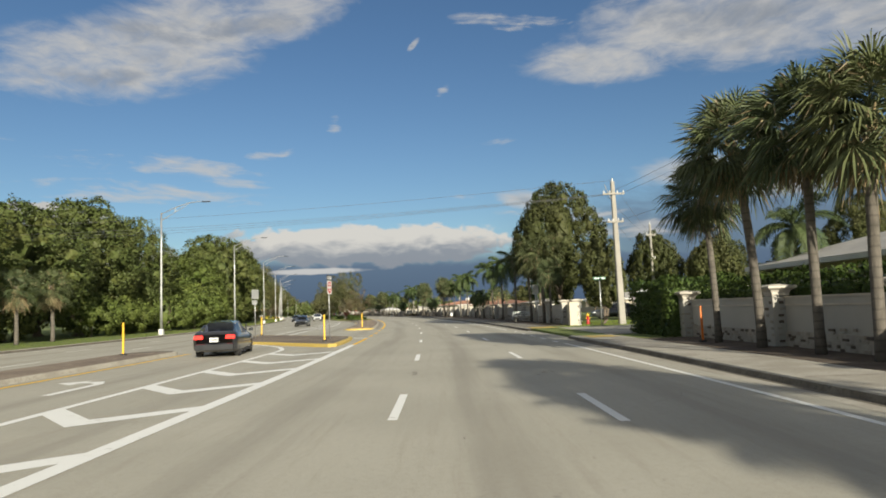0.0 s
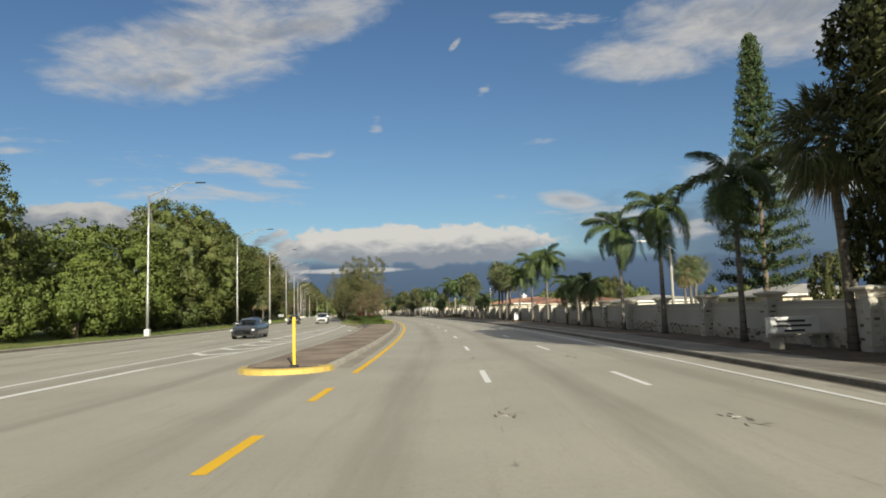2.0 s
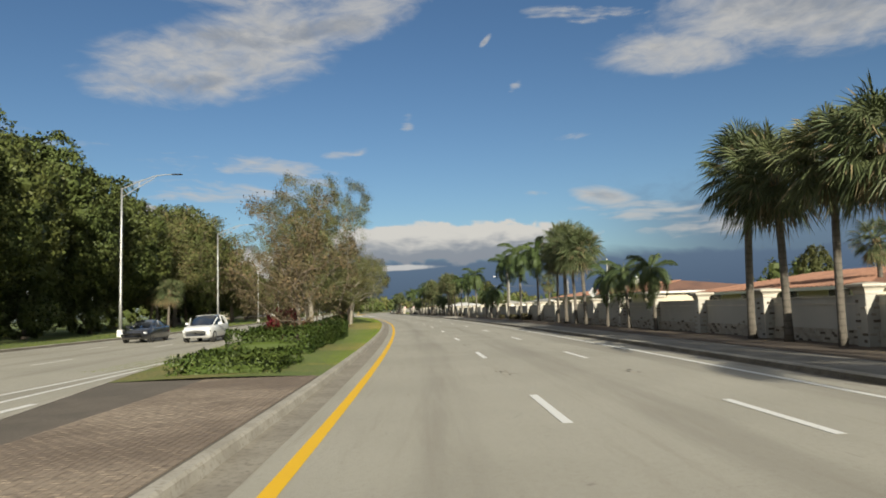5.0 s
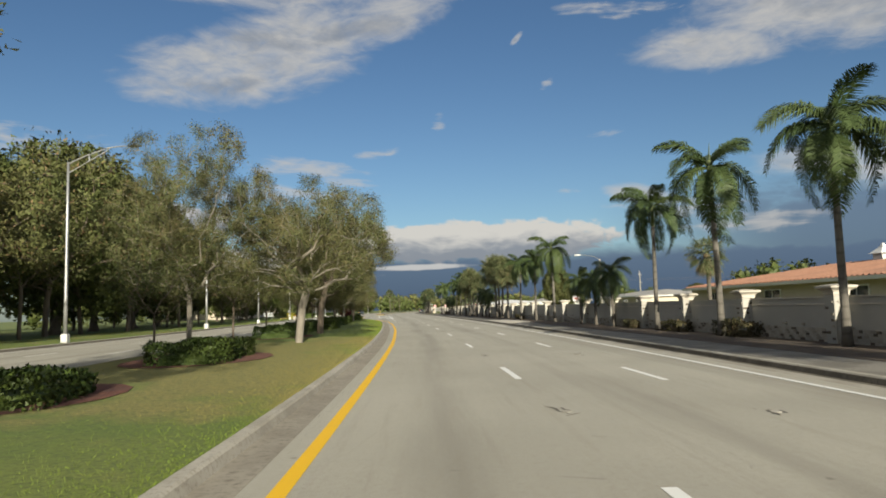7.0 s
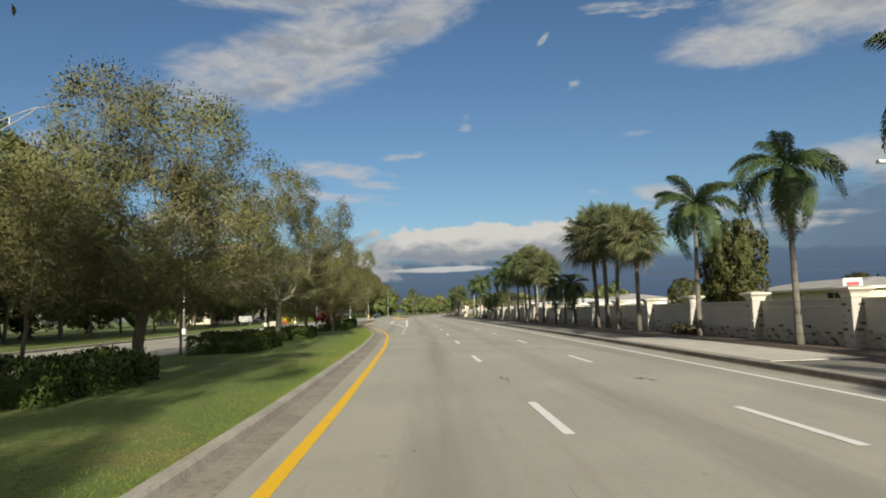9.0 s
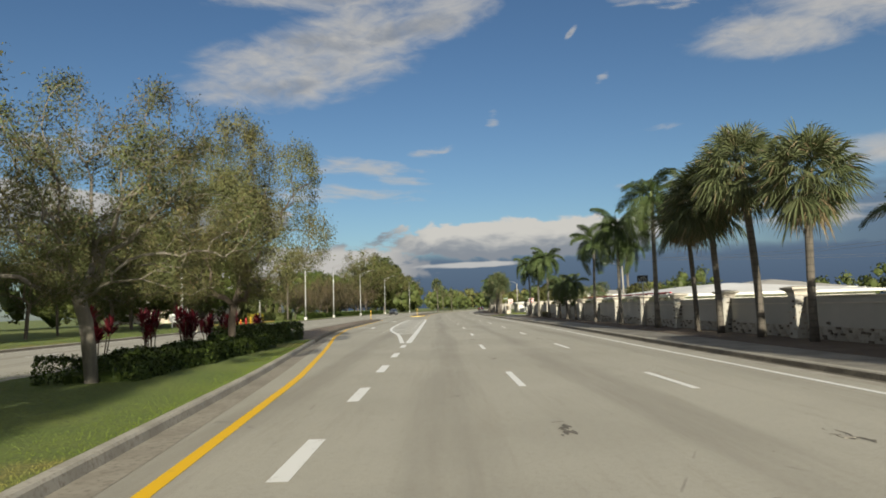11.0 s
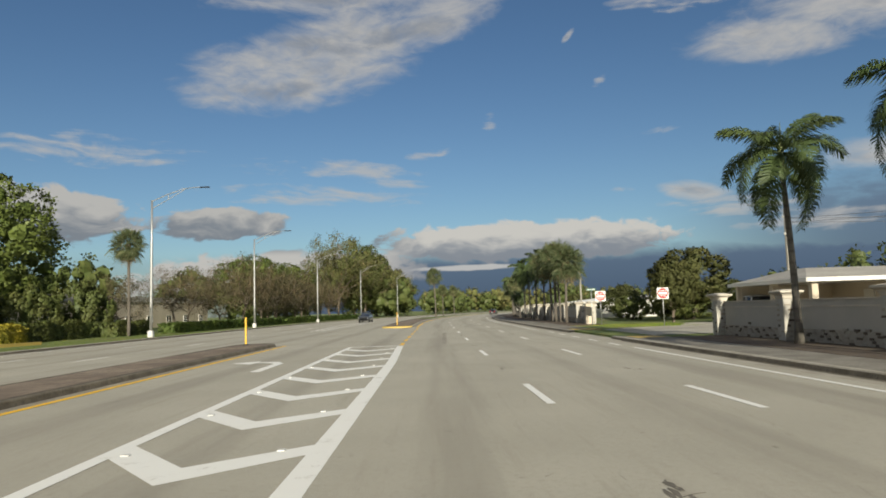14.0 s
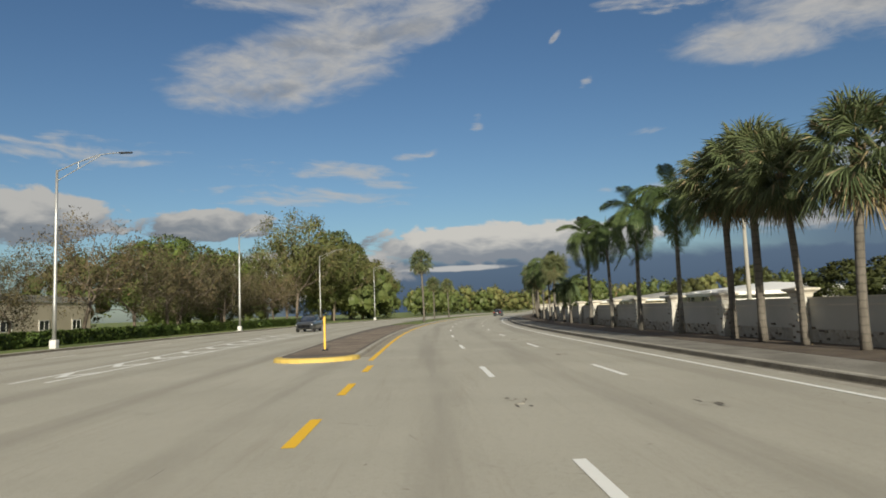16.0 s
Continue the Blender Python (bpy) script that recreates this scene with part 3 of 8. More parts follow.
    def data(self, name, mat, smooth=False):
        me = bpy.data.meshes.new(name)
        me.from_pydata(self.v, [], self.f)
        if self.uv:
            layer = me.uv_layers.new(name="UVMap")
            idx = np.empty(len(me.loops), dtype=np.int32)
            me.loops.foreach_get("vertex_index", idx)
            layer.data.foreach_set("uv", np.array(self.uv, dtype=np.float32)[idx].ravel())
        me.materials.append(mat)
        if smooth:
            me.polygons.foreach_set("use_smooth", np.ones(len(me.polygons), dtype=bool))
        me.update()
        return me


def leaves_data(name, quads, mat, normals=None):
    """A mesh of loose leaves from an array (n, 3 or 4, 3); normals, one a leaf, lean each leaf's shading outwards."""
    q = np.asarray(quads, dtype=np.float32)
    n, k = q.shape[:2]
    if normals is not None:
        own = np.cross(q[:, 1] - q[:, 0], q[:, 2] - q[:, 0])
        back = (own * normals).sum(1) < 0
        q[back] = q[back][:, ::-1]
    me = bpy.data.meshes.new(name)
    me.vertices.add(k * n)
    me.vertices.foreach_set("co", q.ravel())
    me.loops.add(k * n)
    me.loops.foreach_set("vertex_index", np.arange(k * n, dtype=np.int32))
    me.polygons.add(n)
    me.polygons.foreach_set("loop_start", np.arange(0, k * n, k, dtype=np.int32))
    me.materials.append(mat)
    me.update(calc_edges=True)
    if normals is not None:
        own = np.cross(q[:, 1] - q[:, 0], q[:, 2] - q[:, 0])
        own /= np.maximum(np.linalg.norm(own, axis=1)[:, None], 1e-9)
        mixed = own * 0.45 + normals
        mixed /= np.maximum(np.linalg.norm(mixed, axis=1)[:, None], 1e-9)
        me.polygons.foreach_set("use_smooth", np.ones(n, dtype=bool))
        me.normals_split_custom_set_from_vertices(np.repeat(mixed, k, axis=0))
    return me


def part(name, mesh, mat, parent, label="", smooth=False, m=None):
    """One mesh under a thing or under a part."""
    ob = new(name, mesh if isinstance(mesh, bpy.types.Mesh) else mesh.data(name, mat, smooth))
    ob.parent = parent
    if m is not None:
        ob.matrix_basis = m
    return tagged(ob, label) if label else ob


def thing(name, m, label, category, group="", kind=""):
    ob = new(name)
    ob.matrix_basis = m
    return tagged(ob, label, category, group, kind)


def setting(name, mesh, mat, label, category, smooth=False):
    ob = new(name, mesh.data(name, mat, smooth))
    return tagged(ob, label, category, kind="structure")


def curve_of(*rows):
    xs, ys = [r[0] for r in rows], [r[1] for r in rows]
    return lambda s: float(np.interp(s, xs, ys))


def steps(a, b, step):
    n = max(1, int(math.ceil((b - a) / step)))
    return [a + (b - a) * i / n for i in range(n + 1)]


def ribbon(mesh, a, b, left, right, z=0.0, step=2.0, sides=0.0, crown=0.0):
    """A strip between two lines of u; with sides it gets edges that go down by so much."""
    left = left if callable(left) else (lambda s, w=left: w)
    right = right if callable(right) else (lambda s, w=right: w)
    cols = [(0.0, 0.0), (1.0, 0.0)]
    if sides:
        cols = [(0.0, -sides), (0.0, 0.0), (1.0, 0.0), (1.0, -sides)]
    n = len(mesh.v)
    rows = steps(a, b, step)
    for s in rows:
        for k, dz in cols:
            u = left(s) + (right(s) - left(s)) * k
            mesh.v.append(road(s, u, z + dz))
    w = len(cols)
    for i in range(len(rows) - 1):
        for j in range(w - 1):
            p = n + i * w + j
            mesh.f.append((p, p + 1, p + w + 1, p + w))
    if sides:
        mesh.f.append(tuple(n + j for j in range(w)))
        mesh.f.append(tuple(n + (len(rows) - 1) * w + j for j in reversed(range(w))))
    return mesh


def flat_patch(mesh, corners, z):
    """A flat patch from (s, u) corners."""
    n = len(mesh.v)
    mesh.v += [road(s, u, z) for s, u in corners]
    mesh.f.append(tuple(range(n, n + len(corners))))
    return mesh


random.seed(3)
rng = np.random.default_rng(5)

# ---- the ground, the carriageways and their kerbs ----
yellow_u = curve_of((30, -3.42), (160, -3.3), (183, -3.5), (204, -3.85), (220, -4.4), (231.5, -5.26), (242.7, -6.5), (256.5, -8.2), (271, -9.4), (290, -9.65), (320, -9.65))
median_r = curve_of((30, -4.22), (160, -4.15), (183, -4.4), (204, -4.75), (220, -5.3), (231.5, -6.3), (242.7, -7.45), (256.5, -8.85), (271, -9.85), (290, -10.05), (320, -10.05))
median_l = curve_of((30, -6.9), (71, -7.2), (85, -7.6), (95, -8.5), (103, -9.8), (115, -11.3), (130, -12.6), (165, -13.2), (195, -13.1), (263, -12.5), (320, -12.3))
FAR_KERB = -24.2
edge_u = curve_of((-60, 6.35), (-15, 6.25), (30, 5.75), (75, 5.38), (130, 5.15), (185, 5.25), (240, 5.5), (265, 5.9), (290, 5.8), (330, 5.4), (400, 5.4))


def near_kerb(s):
    return edge_u(s) + 0.95


ground = Mesh()
cols = [(-2500, -0.2), (-400, 0.05), (-70, 0.14), (FAR_KERB - 0.35, 0.14), (FAR_KERB - 0.30, -0.02), (0.25, -0.02), (0.30, 0.14), (70, 0.14), (400, 0.05), (2500, -0.2)]
rows = [-1400, -700, -300, -150] + list(range(-100, 640, 5)) + [700, 800, 1000, 1400, 2000, 2900]
for s in rows:
    for u, z in cols:
        ground.v.append(road(s, u + near_kerb(s) if 0 < u < 1 else u, z))
w = len(cols)
for i in range(len(rows) - 1):
    for j in range(w - 1):
        p = i * w + j
        ground.f.append((p, p + 1, p + w + 1, p + w))
setting("ground", ground, M["grass"], "flat grassy ground either side of the highway", "ground")

carriageway = Mesh()
wide = [FAR_KERB + 0.0, -20, -16, -12, -8, -4, 0, 4, None]
rows = [-300, -150] + list(range(-100, 640, 4)) + [700, 900, 1400]
for s in rows:
    for u in wide:
        u = near_kerb(s) if u is None else u
        carriageway.v.append(road(s, u, 0.0))
        carriageway.uv.append((u, s))
w = len(wide)
for i in range(len(rows) - 1):
    for j in range(w - 1):
        p = i * w + j
        carriageway.f.append((p, p + 1, p + w + 1, p + w))
setting("road", carriageway, M["asphalt"], "weathered pale asphalt highway with oil-darkened lanes", "road")


def kerb(name, a, b, line, side, mat, label, height=0.15, gutter=0.45, step=1.5):
    """Kerb and gutter along a line of u; side +1 where the raised ground lies at larger u."""
    line = line if callable(line) else (lambda s, w=line: w)
    out = Mesh()
    prof = [(-gutter, 0.004), (-0.02, 0.012), (0.03, height - 0.03), (0.06, height), (0.20, height + 0.004), (0.20, 0.0)]
    rows = steps(a, b, step)
    for s in rows:
        for d, z in prof:
            out.v.append(road(s, line(s) + side * d, z))
    w = len(prof)
    for i in range(len(rows) - 1):
        for j in range(w - 1):
            p = i * w + j
            quad = (p, p + 1, p + w + 1, p + w)
            out.f.append(quad if side > 0 else quad[::-1])
    ob = setting(name, out, M[mat], label, "kerb")
    # dark strip over the upright face: grime, and the face's shade put into colour
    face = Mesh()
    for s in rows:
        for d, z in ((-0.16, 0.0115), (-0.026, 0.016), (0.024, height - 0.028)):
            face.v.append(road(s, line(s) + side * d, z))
    for i in range(len(rows) - 1):
        for j in range(2):
            p = i * 3 + j
            quad = (p, p + 1, p + 4, p + 3)
            face.f.append(quad if side > 0 else quad[::-1])
    part("kerb_face", face, M["grime_shade"], ob, "dark face of the kerb, grime and shade in its colour")
    return ob


# cross streets open the near kerb between these places
STREET_A, STREET_B = (6.5, 18.0), (310.5, 319.5)
for k, (a, b) in enumerate([(-120, STREET_A[0]), (STREET_A[1], STREET_B[0]), (STREET_B[1], 560)]):
    kerb(f"kerb_near_{k + 1}", a, b, near_kerb, 1, "concrete", "pale concrete kerb and gutter beside the outer lane")
kerb("kerb_far", -120, 600, FAR_KERB, -1, "concrete", "pale concrete kerb beside the opposite carriageway", step=3.0)

for k, (a, b) in enumerate([(-120, STREET_A[0] - 0.4), (STREET_A[1] + 0.4, STREET_B[0] - 0.4), (STREET_B[1] + 0.4, 560)]):
    pave = Mesh()
    ribbon(pave, a, b, lambda q: near_kerb(q) + 0.20, lambda q: near_kerb(q) + 1.95, 0.150, 2.0, 0.10)
    pavement = setting(f"pavement_{k + 1}", pave, M["pave" if k else "concrete"], "weathered dark concrete pavement between kerb and garden wall" if k else "pale concrete pavement between kerb and garden wall", "pavement")
joints = Mesh()
for i in range(90):
    s = -40 + i * 4.5
    if not any(a - 1 < s < b + 1 for a, b in (STREET_A, STREET_B)):
        ribbon(joints, s, s + 0.03, near_kerb(s) + 0.22, near_kerb(s) + 1.93, 0.1535, 1.0)
part("expansion_joint", joints, M["joint"], pavement)
pad = Mesh()
ribbon(pad, 187.5, 201.0, lambda q: near_kerb(q) + 0.22, lambda q: near_kerb(q) + 2.6, 0.162, 2.0, 0.08)
setting("bus_pad", pad, M["cap"], "clean pale concrete pad on the pavement", "pavement")
bed = Mesh()
for a, b in [(-120, 1.5), (22.0, 308.0), (330.0, 560)]:
    ribbon(bed, a, b, lambda q: near_kerb(q) + 1.95, 11.4, 0.158, 3.0, 0.06)
setting("planting_bed", bed, M["mulch"], "brown mulch strip with leaf litter below the wall", "planting bed")

# side streets on the right
for k, (a, b) in enumerate((STREET_A, STREET_B)):
    side = Mesh()
    side.uv = []
    kerb_u = near_kerb((a + b) / 2)
    prof = [(kerb_u - 0.3, 0.006), (kerb_u + 0.4, 0.03), (kerb_u + 2.2, 0.155), (30, 0.165), (70, 0.165)]
    n = 6
    flare = [2.4, 1.2, 0.2, 0.0, 0.0]
    for (u, z), fl in zip(prof, flare):
        for i in range(n + 1):
            s = a - fl + (b - a + 2 * fl) * i / n
            side.v.append(road(s, u, z))
            side.uv.append((s + 3.1, u))
    for r in range(len(prof) - 1):
        for i in range(n):
            p = r * (n + 1) + i
            side.f.append((p, p + n + 1, p + n + 2, p + 1))
    setting(f"side_street_{k + 1}", side, M["asphalt"], "quiet residential side street in worn asphalt", "road")
    apron = Mesh()
    flat_patch(apron, [(b + 0.2, kerb_u + 0.3), (b + 0.2, kerb_u + 2.0), (b + 2.6, kerb_u + 1.9), (b + 3.0, kerb_u + 0.3)], 0.158)
    setting(f"ramp_mat_{k + 1}", apron, M["yellow_kerb"], "yellow tactile ramp mat at the corner of the pavement", "ramp")
    apron = Mesh()
    flat_patch(apron, [(a - 2.6, kerb_u + 0.5), (a - 2.6, kerb_u + 1.8), (a - 0.9, kerb_u + 1.8), (a - 0.7, kerb_u + 0.5)], 0.158)
    setting(f"ramp_mat_{k + 3}", apron, M["yellow_kerb"], "yellow tactile ramp mat at the corner of the pavement", "ramp")


# ---- medians ----
def island(name, a, b, left, right, mat, label, nose=(True, True), kerb_mat="concrete", z=0.15):
    """A raised median between two lines of u: kerbs round it and a flat top."""
    out, top = Mesh(), Mesh()

    def ends(s):
        k = 1.0
        if nose[0]:
            k = min(k, math.sqrt(max(0.0, 1 - (1 - min((s - a) / 1.3, 1.0)) ** 2)))
        if nose[1]:
            k = min(k, math.sqrt(max(0.0, 1 - (1 - min((b - s) / 1.3, 1.0)) ** 2)))
        return max(k, 0.02)

    rows = sorted(set(steps(a, b, 2.0) + [a + d for d in (0.1, 0.25, 0.5, 0.8, 1.3)] + [b - d for d in (0.1, 0.25, 0.5, 0.8, 1.3)]))
    prof = [(0.0, 0.0), (0.03, z - 0.03), (0.06, z), (0.20, z)]
    line = []
    for s in rows:
        l, r = left(s), right(s)
        mid, half = (l + r) / 2, (r - l) / 2 * ends(s)
        wide = min(1.0, half / 0.25)
        row = [(mid - half + d * wide, zz) for d, zz in prof] + [(mid + half - d * wide, zz) for d, zz in reversed(prof)]
        line.append((s, row))
        for u, zz in row:
            out.v.append(road(s, u, zz))
    w = 8
    for i in range(len(rows) - 1):
        for j in (0, 1, 2, 4, 5, 6):
            p = i * w + j
            out.f.append((p, p + 1, p + w + 1, p + w))
    ob = setting(name, out, M[kerb_mat], label, "median")
    for s, row in line:
        u0, u1 = row[3][0], row[4][0]
        for k in range(5):
            u = u0 + (u1 - u0) * k / 4
            top.v.append(road(s, u, z - 0.006 + (0.05 * math.sin(math.pi * k / 4) if mat == "grass" else 0.0)))
    for i in range(len(line) - 1):
        for k in range(4):
            p = i * 5 + k
            top.f.append((p, p + 1, p + 6, p + 5))
    part("median_top", top, M[mat], ob)
    return ob


brick_median = island("median_1", 36.3, 101.0, median_l, median_r, "joint", "raised median paved in brown brick with a concrete kerb", (True, False))
grass_median = island("median_2", 101.0, 250.0, median_l, median_r, "grass", "raised grassy median with hedges and trees", (False, False))
dark_median = island("median_3", 250.0, 314.6, median_l, median_r, "joint", "narrow raised median paved in dark brown brick", (False, True), "grime_shade")
old_median = island("median_4", -120.0, 6.8, lambda s: -13.7, lambda s: -11.1, "joint", "narrow raised median paved in dark brick", (False, True))
far_median = island("median_5", 345.0, 400.0, lambda s: -4.2 - 3.0 - 0.02 * (s - 345), lambda s: -4.15, "joint", "raised brick median with a yellow painted nose", (True, False))
far_grass = island("median_6", 400.0, 600.0, lambda s: -8.3 - 0.01 * (s - 400), lambda s: -4.15, "grass", "raised grassy median with palms", (False, False))

# the three-cornered refuge in the crossing
corners = [(18.5, -12.3), (15.1, -10.9), (11.5, -8.0), (8.0, -5.3), (7.1, -4.5), (7.6, -4.15), (9.5, -4.1), (12.6, -4.1), (14.2, -4.15), (16.2, -4.3), (19.0, -5.95), (22.5, -8.6), (26.2, -11.5), (26.5, -12.4), (23.0, -12.8)]
pts = [road(s, u)[:2] for s, u in corners][::-1]
refuge = Mesh().slab(pts, 0.0, 0.16, 0.05)
refuge_ob = setting("traffic_island", refuge, M["yellow_kerb"], "three-cornered traffic island with a yellow painted kerb", "traffic island")
cx, cy = sum(p[0] for p in pts) / len(pts), sum(p[1] for p in pts) / len(pts)
inner = [(cx + (x - cx) * 0.94, cy + (y - cy) * 0.94) for x, y in pts]
part("island_top", Mesh().slab(inner, 0.05, 0.166), M["joint"], refuge_ob)

faded = Mesh()
ribbon(faded, 38.0, 104.0, lambda s: median_l(s) - 0.14, lambda s: median_l(s) - 0.02, 0.007)
setting("faded_kerb_line", faded, M["yellow_kerb"], "faded yellow line along the foot of the brick median", "road marking")

channel = Mesh()
ribbon(channel, 38.0, 314.0, lambda s: median_r(s) - 0.01, lambda s: median_r(s) + 0.46, 0.0035)
ribbon(channel, 347.0, 480.0, -4.16, -3.80, 0.0035)
setting("gutter_strip", channel, M["gutter"], "stained concrete gutter strip at the foot of the median kerb", "gutter")

# yellow painted noses
for s0, ul, ur, host in ((36.25, -6.9, -4.2, brick_median), (344.9, -7.2, -4.15, far_median)):
    cap = Mesh()
    mid, half = (ul + ur) / 2, (ur - ul) / 2
    rows = []
    for i in range(13):
        t = math.pi * i / 12
        rows.append((s0 + 1.35 - 1.35 * math.sin(t), mid + half * math.cos(t)))
    for (s, u) in rows:
        ds, du = s - (s0 + 1.35), u - mid
        for k, z in ((1.012, 0.0), (1.006, 0.13), (0.95, 0.158), (0.82, 0.158)):
            cap.v.append(road(s0 + 1.35 + ds * k, mid + du * k, z))
    for i in range(12):
        for j in range(3):
            p = i * 4 + j
            cap.f.append((p, p + 4, p + 5, p + 1))
    part("yellow_nose", cap, M["yellow_kerb"], host, "yellow painted kerb nose")

# ---- road markings ----
PAINT_Z = 0.006


def marking(name, mesh, mat, label):
    return setting(name, mesh, M[mat], label, "road marking")


mk = Mesh()
ribbon(mk, 36.2, 314.0, lambda s: yellow_u(s) - 0.09, lambda s: yellow_u(s) + 0.09, PAINT_Z)
ribbon(mk, 345.0, 480.0, -3.74, -3.56, PAINT_Z)
ribbon(mk, -120.0, 6.0, -10.72, -10.55, PAINT_Z)
ribbon(mk, 8.7, 16.7, -3.54, -3.36, PAINT_Z)
marking("yellow_edge_line", mk, "yellow_paint", "solid yellow edge line beside the median kerb")
mk = Mesh()
for s in [19.4, 25.0, 30.6] + [310.9, 315.3, 319.9, 325.2, 330.2, 335.4, 340.6]:
    ribbon(mk, s, s + 2.2, -3.55, -3.37, PAINT_Z, 1.0)
marking("yellow_guide_dashes", mk, "yellow_paint", "short yellow guide dashes through the crossing")
mk = Mesh()
for a, b in ((-120, 3.0), (21.0, 304.0), (326.0, 560)):
    ribbon(mk, a, b, lambda q: edge_u(q) - 0.07, lambda q: edge_u(q) + 0.07, PAINT_Z)
for i in range(5):
    ribbon(mk, 4.0 + 3.2 * i, 5.3 + 3.2 * i, edge_u(10) - 0.07, edge_u(10) + 0.07, PAINT_Z, 1.0)
    ribbon(mk, 305.5 + 3.8 * i, 307.3 + 3.8 * i, edge_u(312) - 0.07, edge_u(312) + 0.07, PAINT_Z, 1.0)
marking("white_edge_line", mk, "white_paint", "white edge line beside the cycle strip")

DASH_A = [-12.3 + 12.19 * i for i in range(-8, 50)]
# the painters' drift along and across the two lane lines
slip_l = curve_of((-13, 0.2), (0, -0.4), (12, -0.6), (30, -0.35), (48, -0.6), (60, -0.8), (73, 0.1), (85, 0.0), (134, -0.2), (146, -0.3), (171, -0.15), (183, 0.25), (195, 0.55), (240, -0.1), (256, -0.4), (268, -0.45), (280, 0.25), (292, 0.55), (305, 0.5), (317, 0.2), (341, -0.3))
slip_r = curve_of((-13, -0.6), (12, -1.4), (36, -1.7), (60, -1.9), (73, -0.9), (85, -1.4), (134, -1.45), (170, -1.4), (183, -1.05), (244, -1.15), (268, -0.9), (280, -0.65), (305, -0.55), (329, -1.0))
line_l = curve_of((-13, 0.04), (12, -0.08), (48, 0.03), (85, -0.04), (134, 0.12), (158, 0.05), (183, -0.15), (195, -0.28), (244, -0.08), (256, 0.17), (280, 0.15), (305, -0.08), (341, -0.17))
line_r = curve_of((-13, 3.3), (12, 3.22), (36, 3.14), (60, 2.9), (85, 2.92), (134, 2.99), (158, 2.98), (183, 2.84), (244, 2.92), (268, 3.15), (285, 3.12), (305, 2.96), (330, 2.84))
for i, s in enumerate(DASH_A):
    for line, slip in ((line_l, slip_l), (line_r, slip_r)):
        dash, ds = Mesh(), slip(s)
        ribbon(dash, s - 3.05 + ds, s + ds, lambda q: line(q) - 0.075, lambda q: line(q) + 0.075, PAINT_Z, 1.6)
        tagged(new("lane_dash", dash.data("lane_dash", M["white_paint"])), "worn white lane dash on the asphalt", "road marking", "lane dashes", "structure")
mk = Mesh()
for i in range(60):
    s = -60 + 12.19 * i
    for u in (-16.3, -20.0):
        ribbon(mk, s, s + 3.05, u - 0.07, u + 0.07, PAINT_Z, 1.6)
ribbon(mk, -120, 600, -23.3, -23.16, PAINT_Z, 4.0)
marking("opposite_lane_lines", mk, "white_paint", "white lane lines of the opposite carriageway")


def gore(name, a, b, left, right, period, label, first, wl=0.22, wr=0.30, depth=1.5):
    """Two solid lines with chevrons between them."""
    mk = Mesh()
    ribbon(mk, a, b, lambda s: right(s) - wr / 2, lambda s: right(s) + wr / 2, PAINT_Z)
    ribbon(mk, a, b, lambda s: left(s) - wl / 2, lambda s: left(s) + wl / 2, PAINT_Z)
    s = first
    while s < b - 0.6:
        l, r = left(s) + wl / 2, right(s) - wr / 2
        if r - l > 0.8:
            mid = l + (r - l) * 0.46
            flat_patch(mk, [(s, l), (s - depth, mid), (s - depth + 0.75, mid), (s + 0.75, l)], PAINT_Z)
            flat_patch(mk, [(s - depth, mid), (s - 0.15, r), (s + 0.45, r), (s - depth + 0.75, mid)], PAINT_Z)
        s += period
    return marking(name, mk, "white_paint", label)


gore("chevron_marking_1", -90, 4.6, lambda s: -6.45, lambda s: -3.5, 4.05, "worn white chevron marking between the lanes", -61.8)
gore("chevron_marking_2", 246.6, 310.4, curve_of((246.6, -3.53), (253, -3.98), (257, -4.3), (263.5, -5.12), (268, -5.5), (275, -5.78), (285, -5.85), (311, -5.82)), curve_of((246, -3.24), (300, -3.26), (310.4, -3.48)), 3.05, "fresh white chevron marking beside the turning lane", 253.1, depth=1.35)
gore("chevron_marking_3", 40, 112, curve_of((40, -12.15), (80, -12.05), (112, -10.98)), curve_of((40, -10.6), (50, -9.8), (64, -9.7), (112, -10.85)), 4.0, "white chevron marking in the opposite carriageway", 48.0, 0.15, 0.15)
gore("chevron_marking_4", 341, 384, curve_of((341, -13.4), (372, -14.9), (384, -15.1)), lambda s: -12.4, 4.0, "white chevron marking on the opposite carriageway", 344.0, 0.15, 0.15)
mk = Mesh()
for way, w in (([(4.5, -6.42), (5.6, -6.45), (6.8, -6.6), (8.8, -7.13), (10.8, -8.0), (12.5, -9.0), (14.1, -10.2), (15.5, -11.9)], 0.11), ([(16.6, -3.45), (18.3, -4.7), (21.4, -6.85), (24.9, -9.25), (26.4, -10.0), (27.8, -10.4), (30.5, -10.5), (40.0, -10.6)], 0.13), ([(26.2, -10.9), (30.0, -11.9), (40.0, -12.15)], 0.09)):
    for (s0, u0), (s1, u1) in zip(way, way[1:]):
        ln = math.hypot(s1 - s0, u1 - u0)
        ds, du = -(u1 - u0) / ln * w, (s1 - s0) / ln * w
        flat_patch(mk, [(s0 - ds, u0 - du), (s0 + ds, u0 + du), (s1 + ds, u1 + du), (s1 - ds, u1 - du)], PAINT_Z + 0.0005)
flat_patch(mk, [(310.3, -5.9), (310.3, -3.34), (310.65, -3.34), (310.65, -5.9)], PAINT_Z)
for s in (221.5, 227.0, 232.4, 237.6, 243.0):
    ribbon(mk, s, s + 2.1, -3.46, -3.24, PAINT_Z, 1.0)
ribbon(mk, 4.6, 8.7, -3.65, -3.35, PAINT_Z)
